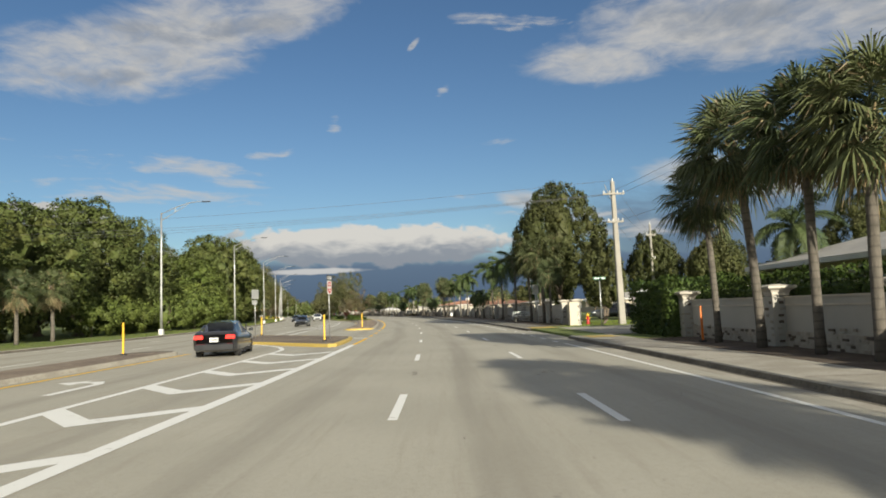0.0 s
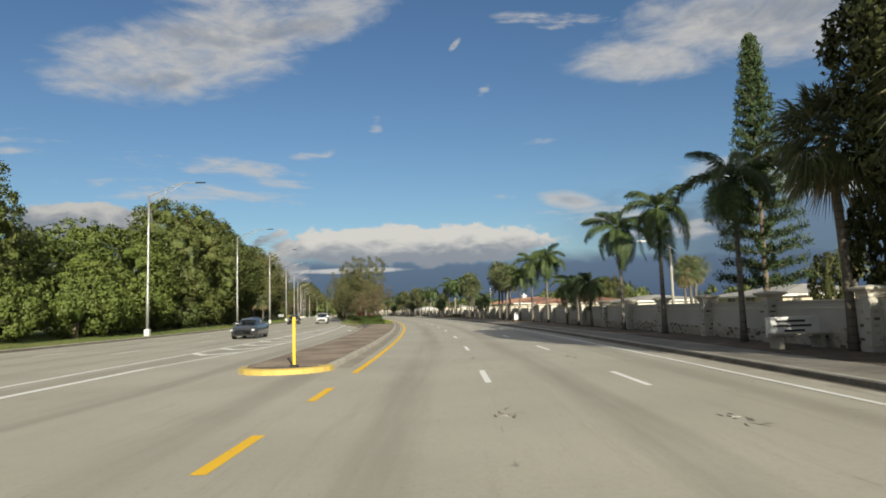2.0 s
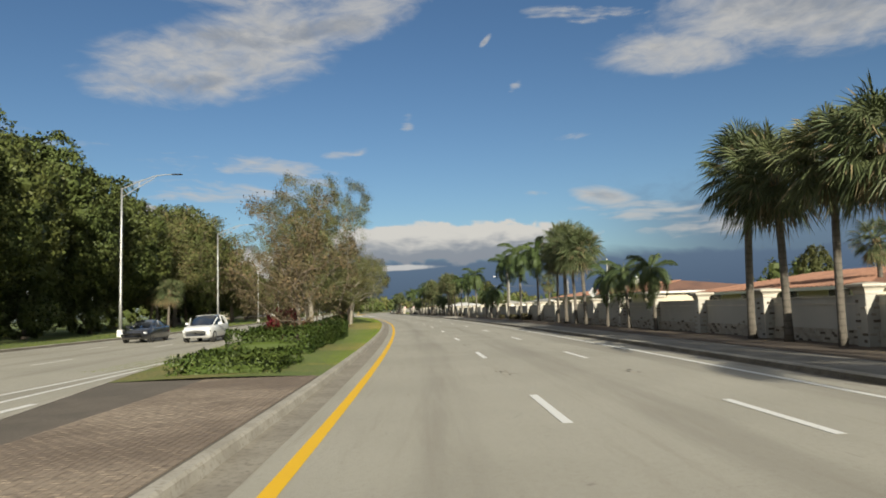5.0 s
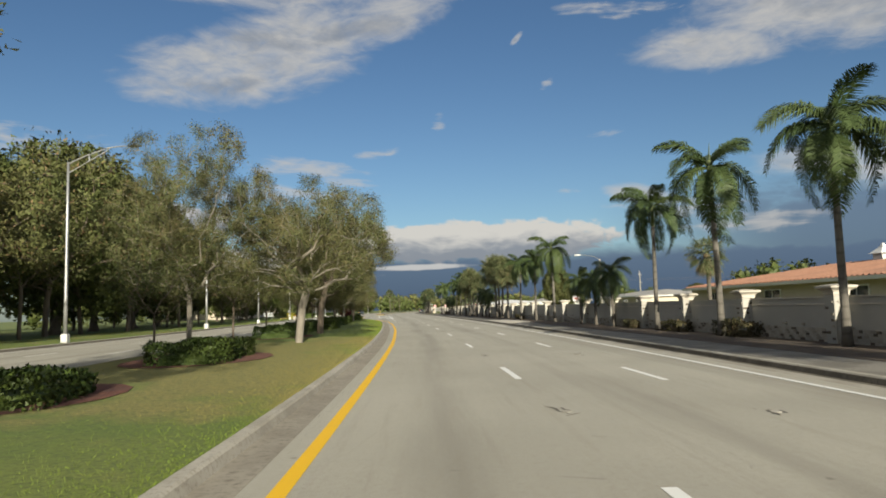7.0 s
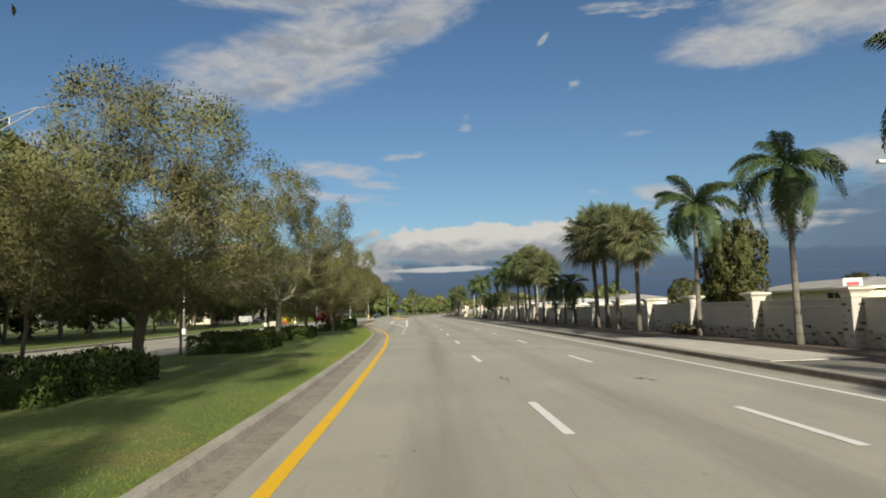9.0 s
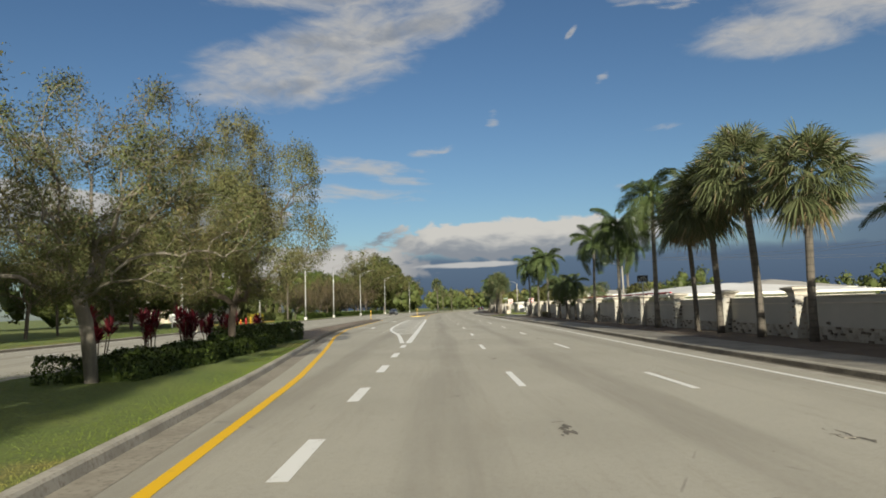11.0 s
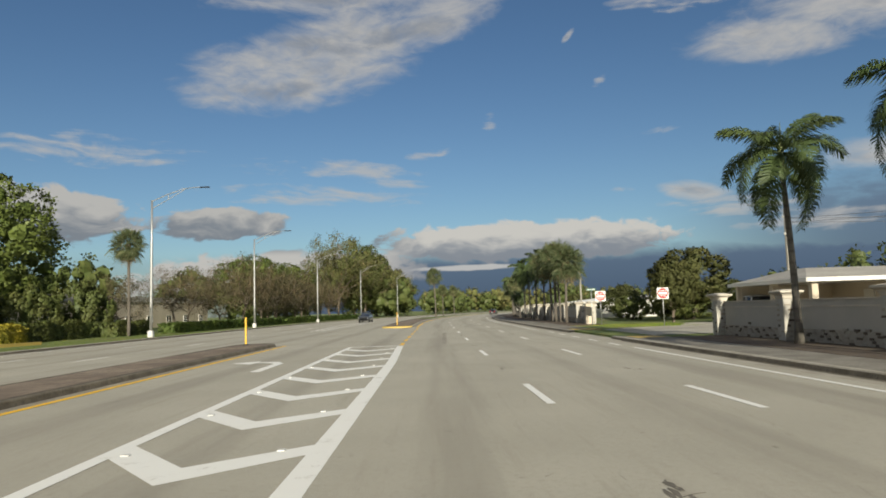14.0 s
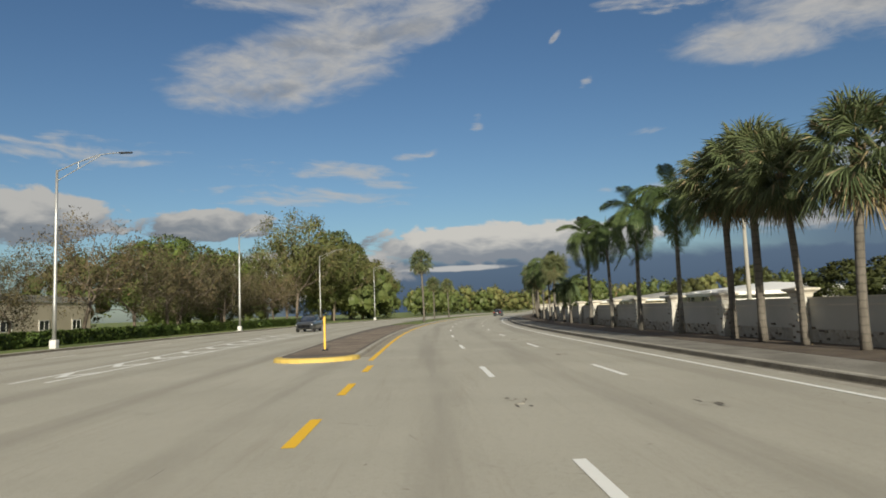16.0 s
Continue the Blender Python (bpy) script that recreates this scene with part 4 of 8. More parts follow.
marking("turn_lane_lines", mk, "white_paint", "white lines guiding into the turning lane")


def turn_arrow(s, u, way=1, scale=1.0):
    """A painted left-turn arrow: stem, bend and head."""
    mk = Mesh()
    k = scale
    for pts in ([(-1.6, -0.10), (-1.6, 0.10), (0.4, 0.10), (0.4, -0.10)], [(0.4, -0.10), (0.4, 0.10), (1.0, -0.15), (0.7, -0.35)], [(0.7, -0.35), (1.0, -0.15), (1.0, -0.62), (0.75, -0.62)], [(0.35, -0.60), (1.35, -0.60), (0.88, -1.15)]):
        corner = [(s + way * p * k, u + way * q * k) for p, q in pts]
        flat_patch(mk, corner[::-1], PAINT_Z)
    return tagged(new("turn_arrow", mk.data("turn_arrow", M["white_paint"])), "white left-turn arrow painted on the asphalt", "road marking", "turn arrows", "structure")


turn_arrow(-8.0, -8.2, 1, 1.2)
turn_arrow(-26.0, -8.2, 1, 1.2)
turn_arrow(300.7, -7.1, 1, 1.55)
turn_arrow(274.6, -7.45, 1, 1.4)
turn_arrow(80.0, -8.4, -1, 1.2)
turn_arrow(97.0, -9.6, -1)

# reflective studs and the patched scars round old ones
stud = Mesh().box(0, 0, 0, 0.10, 0.10, 0.018, 0.008)
stud_me = stud.data("road_stud", M["white_metal"])
scar = Mesh()


def stroke(mesh, s, u, turn, bend, ln, wide):
    """A thin bent tar stroke on the road."""
    pts = []
    for k in range(6):
        a = turn + bend * k / 5
        s, u = s + ln / 5 * math.cos(a), u + ln / 5 * math.sin(a)
        w = wide * (0.5 + 0.5 * math.sin(math.pi * (k + 0.7) / 6.4)) * random.uniform(0.7, 1.2)
        pts.append((s, u, w, a))
    for p, q in zip(pts, pts[1:]):
        flat_patch(mesh, [(p[0] + p[2] * math.sin(p[3]), p[1] - p[2] * math.cos(p[3])), (p[0] - p[2] * math.sin(p[3]), p[1] + p[2] * math.cos(p[3])), (q[0] - q[2] * math.sin(q[3]), q[1] + q[2] * math.cos(q[3])), (q[0] + q[2] * math.sin(q[3]), q[1] - q[2] * math.cos(q[3]))], 0.004)


def blot(mesh, s, u, ln, wide):
    """A ragged tar blot, longer along the road."""
    n = 9
    flat_patch(mesh, [(s + ln * math.cos(6.2832 * k / n) * random.uniform(0.55, 1.15), u + wide * math.sin(6.2832 * k / n) * random.uniform(0.5, 1.2)) for k in range(n)][::-1], 0.0036 + random.uniform(0, 0.0006))


patches = Mesh()
for i, s in enumerate(DASH_A[4:46]):
    for line, ds in ((line_l, 4.3), (line_r, 3.4)):
        s0, u0 = s + ds, line(s)
        if random.random() < 0.15:
            continue
        for k in range(random.randint(4, 7)):
            blot(scar, s0 + random.gauss(0, 0.24), u0 + random.gauss(0, 0.08), random.uniform(0.06, 0.22), random.uniform(0.02, 0.055))
        for k in range(random.randint(2, 4)):
            stroke(scar, s0 + random.uniform(-0.9, 0.7), u0 + random.uniform(-0.14, 0.14), random.uniform(-0.7, 0.7), random.uniform(-1.5, 1.5), random.uniform(0.12, 0.4), random.uniform(0.008, 0.02))
        if random.random() < 0.6:
            patches.box(0, 0, 0, 0.13, 0.16, 0.006, 0.0, spot(s0 + random.uniform(-0.2, 0.2), u0 + random.uniform(-0.03, 0.03), 0.0))
tagged(new("worn_stud_patches", patches.data("worn_stud_patches", M["concrete"])), "pale worn patches left by old road studs", "road stains", kind="stuff")
for i in range(260):
    stroke(scar, random.uniform(-25, 400), random.choice((-1.7, 1.55, 4.6)) + random.gauss(0, 0.55), random.uniform(0, 6.28), random.uniform(-1, 1), random.uniform(0.03, 0.12), random.uniform(0.006, 0.02))
tagged(new("road_scars", scar.data("road_scars", M["stain"])), "dark tar scars and specks on the asphalt", "road stains", kind="stuff")
skid = Mesh()
for du in (-0.09, -0.03, 0.03, 0.09):
    ribbon(skid, 311.0, 327.0, lambda s: -1.40 + 0.0145 * (s - 311) + du, lambda s: -1.382 + 0.0145 * (s - 311) + du, 0.0042, 2.0)
tagged(new("skid_mark", skid.data("skid_mark", M["stain"])), "dark ribbed tyre mark on the asphalt", "skid mark", kind="stuff")
for i in range(16):
    for u in (-3.75, -5.6):
        ob = new("road_stud", stud_me)
        ob.matrix_basis = spot(262.0 + 3.1 * i, u, 0.004)
        tagged(ob, "small white reflective road stud", "road stud", "road studs")


# ---- palms ----
def frond_data(name, length, droop, plume, mat, seed, wide=0.55):
    """One feather leaf along +x: an arching stalk with rows of leaflets; plume 1 is flat, 3 is bushy."""
    r = np.random.default_rng(seed)
    n = 58
    t = np.linspace(0.10, 1.0, n)
    bend = droop
    px = length * (t - 0.16 * bend * t ** 3)
    pz = length * (0.42 * t - 0.62 * bend * t ** 2.2)
    dx, dz = np.gradient(px), np.gradient(pz)
    k = np.hypot(dx, dz)
    dx, dz = dx / k, dz / k
    quads = []
    for row in range(plume):
        for side in (-1, 1):
            ln = wide * length / 2.2 * np.sin(np.pi * (0.12 + 0.80 * t)) ** 0.7 * r.uniform(0.85, 1.1, n)
            lift = (0.55 - 0.75 * row) + r.uniform(-0.25, 0.25, n)
            fwd = 0.55 + r.uniform(-0.1, 0.1, n)
            way = np.stack([fwd * dx - lift * dz * 0.3, side * np.ones(n) * 0.8, fwd * dz + lift * 0.55], -1)
            way /= np.linalg.norm(way, axis=1)[:, None]
            base = np.stack([px, np.zeros(n), pz], -1) + r.normal(0, 0.01, (n, 3))
            mid = base + way * ln[:, None] * 0.55
            tip = base + way * ln[:, None] * 0.95 + np.stack([0 * t, 0 * t, -0.42 * ln], -1)
            across = np.stack([dx, 0 * t, dz], -1) * 0.020 * length / 2.2
            quads.append(np.stack([base - across * 0.6, mid - across, mid + across, base + across * 0.6], 1))
            quads.append(np.stack([mid - across, tip, tip + across * 0.15, mid + across], 1))
    stalk = np.stack([np.stack([np.linspace(0, 1, 12) * 0] * 3, -1)], 0)
    tt = np.linspace(0.0, 1.0, 12)
    sx = length * (tt - 0.16 * bend * tt ** 3)
    sz = length * (0.42 * tt - 0.62 * bend * tt ** 2.2)
    wd = 0.045 * (1 - 0.85 * tt)
    for i in range(11):
        for ax in (np.array([0, 1, 0]), np.array([0, 0, 1])):
            a, b = np.array([sx[i], 0, sz[i]]), np.array([sx[i + 1], 0, sz[i + 1]])
            quads.append(np.array([[a - ax * wd[i], b - ax * wd[i + 1], b + ax * wd[i + 1], a + ax * wd[i]]]))
    return leaves_data(name, np.concatenate(quads), mat)


def trunk_mesh(height, base, top, lean=(0.0, 0.0), seg=10, rings=9, flare=1.35):
    m = Mesh()
    pts, rad = [], []
    for i in range(rings + 1):
        t = i / rings
        pts.append((lean[0] * t * t, lean[1] * t * t, -0.05 + (height + 0.05) * t))
        rad.append((base + (top - base) * t) * (1 + (flare - 1) * math.exp(-t * height * 2.2)))
    return m.tube(pts, rad, seg)


def feather_palm(name, height, length, fronds, label, seed, trunk_mat="grey_bark", thick=0.125, plume=2, shaft=1.0, droop=1.0, mat="frond"):
    """A palm with feather leaves; height is that of the leaf bases."""
    r = random.Random(seed)
    ob = thing(name, pose(0, 0, 0), label, "palm tree", "palms along the wall")
    lean = (r.uniform(-0.2, 0.2), r.uniform(-0.2, 0.2))
    part("trunk", trunk_mesh(height - shaft, thick, thick * 0.72, lean), M[trunk_mat], ob, smooth=True)
    sh = Mesh().tube([(lean[0], lean[1], height - shaft), (lean[0], lean[1], height - shaft * 0.7), (lean[0], lean[1], height + 0.15)], [thick * 0.80, thick * 0.86, thick * 0.42], 10)
    part("crownshaft", sh, M["shaft"], ob, "smooth green crownshaft", smooth=True)
    kinds = [frond_data("frond", length, d * droop, plume, M[mat], seed * 10 + i) for i, d in enumerate((0.75, 1.15, 1.55, 1.9))]
    for i in range(fronds):
        k = i / max(1, fronds - 1)
        tilt = 62 - 78 * k + r.uniform(-8, 8)
        me = kinds[min(3, int(k * 3.4 + r.uniform(0, 0.8)))]
        m = pose(lean[0], lean[1], height - 0.05 - 0.12 * k) @ pose(0, 0, 0, 0, 0, i * 137.5 + r.uniform(-12, 12)) @ pose(0, 0, 0, r.uniform(-15, 15), -tilt + 28, 0)
        part("frond", me, M[mat], ob, m=m @ Matrix.Scale(r.uniform(0.88, 1.1), 4))
    spear = Mesh().tube([(lean[0], lean[1], height), (lean[0] + 0.03, lean[1], height + length * 0.22), (lean[0] + 0.05, lean[1], height + length * 0.36)], [0.04, 0.02, 0.006], 6)
    part("spear_leaf", spear, M["frond"], ob)
    return ob


def fan_leaves(r, count, centre, low, high, size, droop, ragged=0.1, blades=30):
    """Fan leaves round a crown: each a stalk and a folded spread of narrow blades with drooping tips."""
    out = []
    for i in range(count):
        azm = i * 2.39996 + r.uniform(-0.3, 0.3)
        ev = math.radians(low + (high - low) * (i + r.uniform(0, 1)) / count)
        d = np.array([math.cos(azm) * math.cos(ev), math.sin(azm) * math.cos(ev), math.sin(ev)])
        side = np.array([-math.sin(azm), math.cos(azm), 0.0])
        up = np.cross(d, side) * -1
        roll = r.uniform(-0.5, 0.5)
        side, up = side * math.cos(roll) + up * math.sin(roll), up * math.cos(roll) - side * math.sin(roll)
        stalk = size * r.uniform(0.55, 0.95)
        hub = centre + d * stalk + np.array([0, 0, -0.10 * stalk * droop])
        w = 0.016
        out += [[centre + side * w, hub, centre - side * w], [centre + up * w, hub, centre - up * w]]
        ln = size * r.uniform(0.75, 1.05)
        tip_drop = droop * r.uniform(0.6, 1.5)
        for b in range(blades):
            a = math.radians(-125 + 250 * b / (blades - 1))
            way = d * (math.cos(a) + 0.25) + side * math.sin(a) + up * (0.42 * abs(math.sin(a)) - 0.10)
            way = way / np.linalg.norm(way)
            acr = np.cross(way, up)
            acr = acr / max(np.linalg.norm(acr), 1e-6) + up * (0.8 if b % 2 else -0.8)
            acr = acr * size * 0.017
            lb = ln * (1 - 0.22 * abs(a) / 2.1) * r.uniform(1 - ragged, 1 + ragged)
            mid = hub + way * lb * 0.55 + np.array([0, 0, -0.04 * lb * tip_drop])
            tip = hub + way * lb * 0.96 + np.array([0, 0, -0.34 * lb * tip_drop])
            out.append([hub, mid - acr, mid + acr])
            out.append([mid - acr, tip, mid + acr])
    return np.array(out)


def fan_palm(name, height, crown, label, seed, thick=0.13, dead=16, leaves=64):
    """A cabbage palm: stout trunk, round crown of fan leaves, some dead ones hanging."""
    r = np.random.default_rng(seed)
    pr = random.Random(seed)
    ob = thing(name, pose(0, 0, 0), label, "palm tree", "palms along the wall")
    lean = (pr.uniform(-0.35, 0.35), pr.uniform(-0.35, 0.35))
    part("trunk", trunk_mesh(height, thick * 1.05, thick, lean, flare=1.25), M["palm_bark"], ob, smooth=True)
    boots = Mesh()
    for i in range(26):
        a, z = i * 2.4, height - 0.95 + 0.95 * i / 26
        x, y = lean[0] * (z / height) ** 2, lean[1] * (z / height) ** 2
        boots.tube([(x + math.cos(a) * thick * 0.8, y + math.sin(a) * thick * 0.8, z - 0.15), (x + math.cos(a) * thick * 1.6, y + math.sin(a) * thick * 1.6, z + 0.18)], [0.05, 0.022], 4)
    part("leaf_boots", boots, M["dead_frond"], ob, "old split leaf bases")
    c = np.array([lean[0], lean[1], height])
    part("crown", leaves_data("crown", fan_leaves(r, leaves, c, 86, -62, crown * 0.58, 0.9), M["fan"]), M["fan"], ob)
    part("dead_leaves", leaves_data("dead_leaves", fan_leaves(r, dead, c - np.array([0, 0, 0.15]), -48, -80, crown * 0.50, 0.5, 0.25, 16), M["dead_frond"]), M["dead_frond"], ob, "brown hanging dead leaves")
    return ob


# ---- broadleaf trees ----
def limbs(r, height, spread, first, base, count=6, levels=3, flat=0.6):
    """A trunk that forks: the trunk's mesh, a mesh for each main limb with its twigs, and the twigs' ends."""
    trunk, arms, ends = Mesh(), [], []

    def grow(p, d, ln, rad, level, m):
        pts, rads = [p], [rad]
        q, way = Vector(p), Vector(d)
        n = 5
        for i in range(n):
            way = (way + Vector((r.uniform(-0.20, 0.20), r.uniform(-0.20, 0.20), r.uniform(-0.05, 0.14)))).normalized()
            q = q + way * ln / n
            pts.append(tuple(q))
            rads.append(rad * (1 - 0.55 * (i + 1) / n))
        m.tube(pts, [rads[0] * (1.5 if level == 0 else 1.0)] + rads[1:], 9 if level < 1 else (6 if level < 2 else 4), cap=False)
        if level >= levels:
            ends.extend(pts[2:])
            return
        for k in range(3 if level else count):
            a = 2.39996 * k + r.uniform(-0.5, 0.5)
            spreadk = flat * r.uniform(0.7, 1.25)
            side = Vector((math.cos(a), math.sin(a), 0.0))
            nd = (way * (1 - spreadk * 0.5) + side * spreadk + Vector((0, 0, 0.16))).normalized()
            at_i = r.randint(3, n)
            target = m
            if level == 0:
                target = Mesh()
                arms.append(target)
            grow(pts[at_i], tuple(nd), ln * r.uniform(0.62, 0.85) * (spread if level == 0 else 1.0), max(rads[at_i] * 0.66, 0.012), level + 1, target)

    lean = (r.uniform(-0.08, 0.08), r.uniform(-0.08, 0.08), 1.0)
    grow((0.0, 0.0, -0.1), lean, first + 0.1, base, 0, trunk)
    return trunk, arms, np.array(ends)


def timber(ob, trunk, arms, mat):
    part("trunk", trunk, M[mat], ob, smooth=True)
    for arm in arms:
        part("limb", arm, M[mat], ob, smooth=True)


def tufts(rg, centres, per, spread, size, up=0.35, narrow=0.45, out=None, first=None):
    """Leaves round many clump places, three corners each, with the way each one faces.

    out: the way out of the crown at each place; first: where the place's twig begins."""
    c = np.repeat(np.asarray(centres), per, axis=0)
    n = len(c)
    off = rg.normal(0, 1, (n, 3)) * spread
    if first is not None:
        c = c + (np.repeat(np.asarray(first), per, axis=0) - c) * rg.uniform(0, 1, (n, 1)) ** 1.3
    p = c + off
    od = off / np.maximum(np.linalg.norm(off, axis=1)[:, None], 1e-6)
    d = od + rg.normal(0, 0.7, (n, 3)) + np.array([0, 0, up - 0.35])
    d /= np.linalg.norm(d, axis=1)[:, None]
    a = np.cross(d, rg.normal(0, 1, (n, 3)))
    a /= np.maximum(np.linalg.norm(a, axis=1)[:, None], 1e-6)
    s = size * rg.uniform(0.6, 1.3, (n, 1))
    face = od * 0.8 + np.array([0, 0, 0.15])
    if out is not None:
        face = face + np.repeat(np.asarray(out), per, axis=0) * 1.1
    face /= np.maximum(np.linalg.norm(face, axis=1)[:, None], 1e-6)
    return np.stack([p - d * s * 0.5, p + d * s * 0.25 + a * s * narrow * 0.62, p + d * s * 0.5 - a * s * narrow * 0.30], 1), face


def crown_balls(rg, height, radius, bottom, lobes, size=(0.16, 0.28)):
    """The lobes of a crown: middle, way out and radius of each."""
    mid, half = (height + bottom) / 2, (height - bottom) / 2
    balls = []
    for i in range(lobes):
        z = 1 - 2 * (i + 0.5) / lobes
        a = i * 2.39996 + rg.uniform(-0.3, 0.3)
        w = math.sqrt(1 - z * z)
        d = np.array([w * math.cos(a), w * math.sin(a), z])
        k = rg.uniform(0.66, 0.86)
        wide = radius * (1.0 + 0.12 * (0.2 - z))
        balls.append((np.array([d[0] * wide * k, d[1] * wide * k, mid + d[2] * half * k]), d, min(radius, half * 1.2) * rg.uniform(*size)))
    return balls


def lumps(rg, height, radius, bottom, count, lobes=30, open_=0.12, balls=None):
    """Places of leaf clumps over a lobed, uneven crown, a share of them inside it, and the way out at each."""
    mid = (height + bottom) / 2
    balls = balls or crown_balls(rg, height, radius, bottom, lobes, (0.22, 0.38))
    out, ways = [], []
    weight = np.array([b[2] ** 2 for b in balls])
    weight /= weight.sum()
    while len(out) < count:
        p0, d0, w = balls[rg.choice(len(balls), p=weight)]
        d = rg.normal(0, 1, 3) + d0 * 0.9
        d /= np.linalg.norm(d)
        p = p0 + d * w * rg.uniform(0.86, 1.05)
        if rg.uniform() < open_:
            p = np.array([0, 0, mid]) + (p - np.array([0, 0, mid])) * rg.uniform(0.35, 0.9)
        if p[2] > max(bottom * 0.75, 0.1):
            out.append(p)
            ways.append(d * 0.75 + d0 * 0.35)
    return np.array(out), np.array(ways)


def ball_mesh(rg, balls, k=0.42, seg=7, rings=4):
    """Uneven round masses of inner foliage."""
    m = Mesh()
    for p, d, w in balls:
        n = len(m.v)
        for i in range(rings + 1):
            t = math.pi * i / rings
            for j in range(seg):
                a = 2 * math.pi * j / seg
                q = w * k * (0.70 + 0.45 * rg.uniform())
                m.v.append((p[0] + q * math.sin(t) * math.cos(a), p[1] + q * math.sin(t) * math.sin(a), max(p[2] + q * math.cos(t), 0.05)))
        for i in range(rings):
            for j in range(seg):
                q = (j + 1) % seg
                m.f.append((n + i * seg + j, n + (i + 1) * seg + j, n + (i + 1) * seg + q, n + i * seg + q))
    return m


def full_tree(name, height, radius, bottom, label, seed, mat, leaves=28000, leaf=0.25, trunk="dark_bark", group="trees beyond the far kerb", lobes=70):
    """A dense crown of many small rounded lobes, closed by its inner foliage."""
    rg, r = np.random.default_rng(seed), random.Random(seed)
    ob = thing(name, pose(0, 0, 0), label, "tree", group)
    wood, arms, _ = limbs(r, height, 0.8, max(bottom * 1.15, 2.0), radius * 0.055 + 0.08, 6, 2, 0.62)
    timber(ob, wood, arms, trunk)
    balls = crown_balls(rg, height, radius, bottom, lobes)
    inner = [(np.array([0, 0, (height + bottom) / 2 + dz * (height - bottom) * 0.16]), np.array([0, 0, 1.0]), min(radius, (height - bottom) / 2) * 0.85) for dz in (-1, 0, 1)]
    c, ways = lumps(rg, height, radius, bottom, leaves // 12, balls=balls, open_=0.03)
    q, face = tufts(rg, c, 12, radius * 0.012 + 0.07, leaf, out=ways * 0.8, narrow=0.8)
    part("crown", leaves_data("crown", q, M[mat], face), M[mat], ob)
    part("inner_foliage", ball_mesh(rg, balls + inner), M[mat], ob)
    return ob


def branches(rg, trunk, targets, tip=0.0075, power=0.5):
    """Grows twigs from a trunk's points to every target: meshes of the trunk and of each limb, and where the last twigs begin."""
    nodes, parent, length = [np.array(p) for p in trunk], [-1] + list(range(len(trunk) - 1)), [0.0] * len(trunk)
    fork = len(trunk) - 1
    first = np.zeros_like(targets)
    order = np.argsort(np.linalg.norm(targets - nodes[fork], axis=1))
    for t_i in order:
        goal = targets[t_i]
        pos = np.array(nodes[max(fork - 2, 0):])
        gap = np.linalg.norm(pos - goal, axis=1)
        cost = gap + 0.42 * np.array(length[max(fork - 2, 0):]) + np.maximum(pos[:, 2] - goal[2], 0) * 0.8
        at = int(np.argmin(cost)) + max(fork - 2, 0)
        a = nodes[at]
        run = np.linalg.norm(goal - a)
        n = max(2, min(6, int(run / 0.5)))
        last = at
        for k in range(1, n + 1):
            t = k / n
            p = a + (goal - a) * t + rg.normal(0, 0.045 * run, 3) * (1 - t) + np.array([0, 0, 0.10 * run * math.sin(math.pi * t)])
            nodes.append(p)
            parent.append(last)
            length.append(length[last] + run / n)
            last = len(nodes) - 1
        first[t_i] = nodes[parent[last]]
    count = np.ones(len(nodes))
    for i in range(len(nodes) - 1, 0, -1):
        count[parent[i]] += count[i]
    count = count / 2.5
    rad = tip * np.maximum(count, 1.0) ** power
    kids = [[] for _ in nodes]
    for i in range(1, len(nodes)):
        kids[parent[i]].append(i)
    wood, arms = Mesh(), []

    def chain(start, root, mesh, top):
        """One unbroken tube that follows the thickest child; the others start tubes of their own."""
        line = [root, start] if root is not None else [start]
        todo = []
        while kids[line[-1]]:
            ways = sorted(kids[line[-1]], key=lambda i: -count[i])
            keep = ways[0]
            if top and line[-1] >= fork - 2:
                keep = line[-1] + 1 if line[-1] < fork else None
            todo += [(w, line[-1]) for w in ways if w != keep]
            if keep is None:
                break
            line.append(keep)
        rr = [float(rad[i]) for i in line]
        if root is not None:
            rr[0] = rr[1] * 1.05
        if len(line) > 1:
            mesh.tube([tuple(nodes[i]) for i in line], rr, 10 if top else (7 if rr[0] > 0.05 else 4), cap=False)
        return todo

    todo = [(w, root, None) for w, root in chain(0, None, wood, True)]
    while todo:
        w, root, mesh = todo.pop()
        if mesh is None:
            mesh = Mesh()
            arms.append(mesh)
        todo += [(x, y, mesh) for x, y in chain(w, root, mesh, False)]
    return wood, arms, first


def open_tree(name, height, radius, bottom, base, label, seed, mat, clumps=420, per=34, leaf=0.09, spread=0.16, forks=5, lean=0.3, trunk="pale_bark", group="trees on the median", lobes=22):
    """A tree whose limbs and patches of sky show between leaves that cling to its twigs."""
    rg, r = np.random.default_rng(seed), random.Random(seed)
    ob = thing(name, pose(0, 0, 0), label, "tree", group)
    c, ways = lumps(rg, height, radius, bottom, clumps, lobes, 0.45)
    dx, dy = r.uniform(-lean, lean), r.uniform(-lean, lean)
    line = [(dx * t * t + r.uniform(-0.03, 0.03), dy * t * t + r.uniform(-0.03, 0.03), -0.1 + (bottom * 1.05 + 0.1) * t) for t in (0, 0.12, 0.3, 0.5, 0.7, 0.85, 1.0)]
    power = 0.5
    wood, arms, first = branches(rg, line, c, base / (clumps * 4.0 / 2.5) ** power, power)
    timber(ob, wood, arms, trunk)
    q, face = tufts(rg, c, per, spread, leaf, out=ways * 0.6, first=first, narrow=0.38)
    part("crown", leaves_data("crown", q, M[mat], face), M[mat], ob)
    return ob


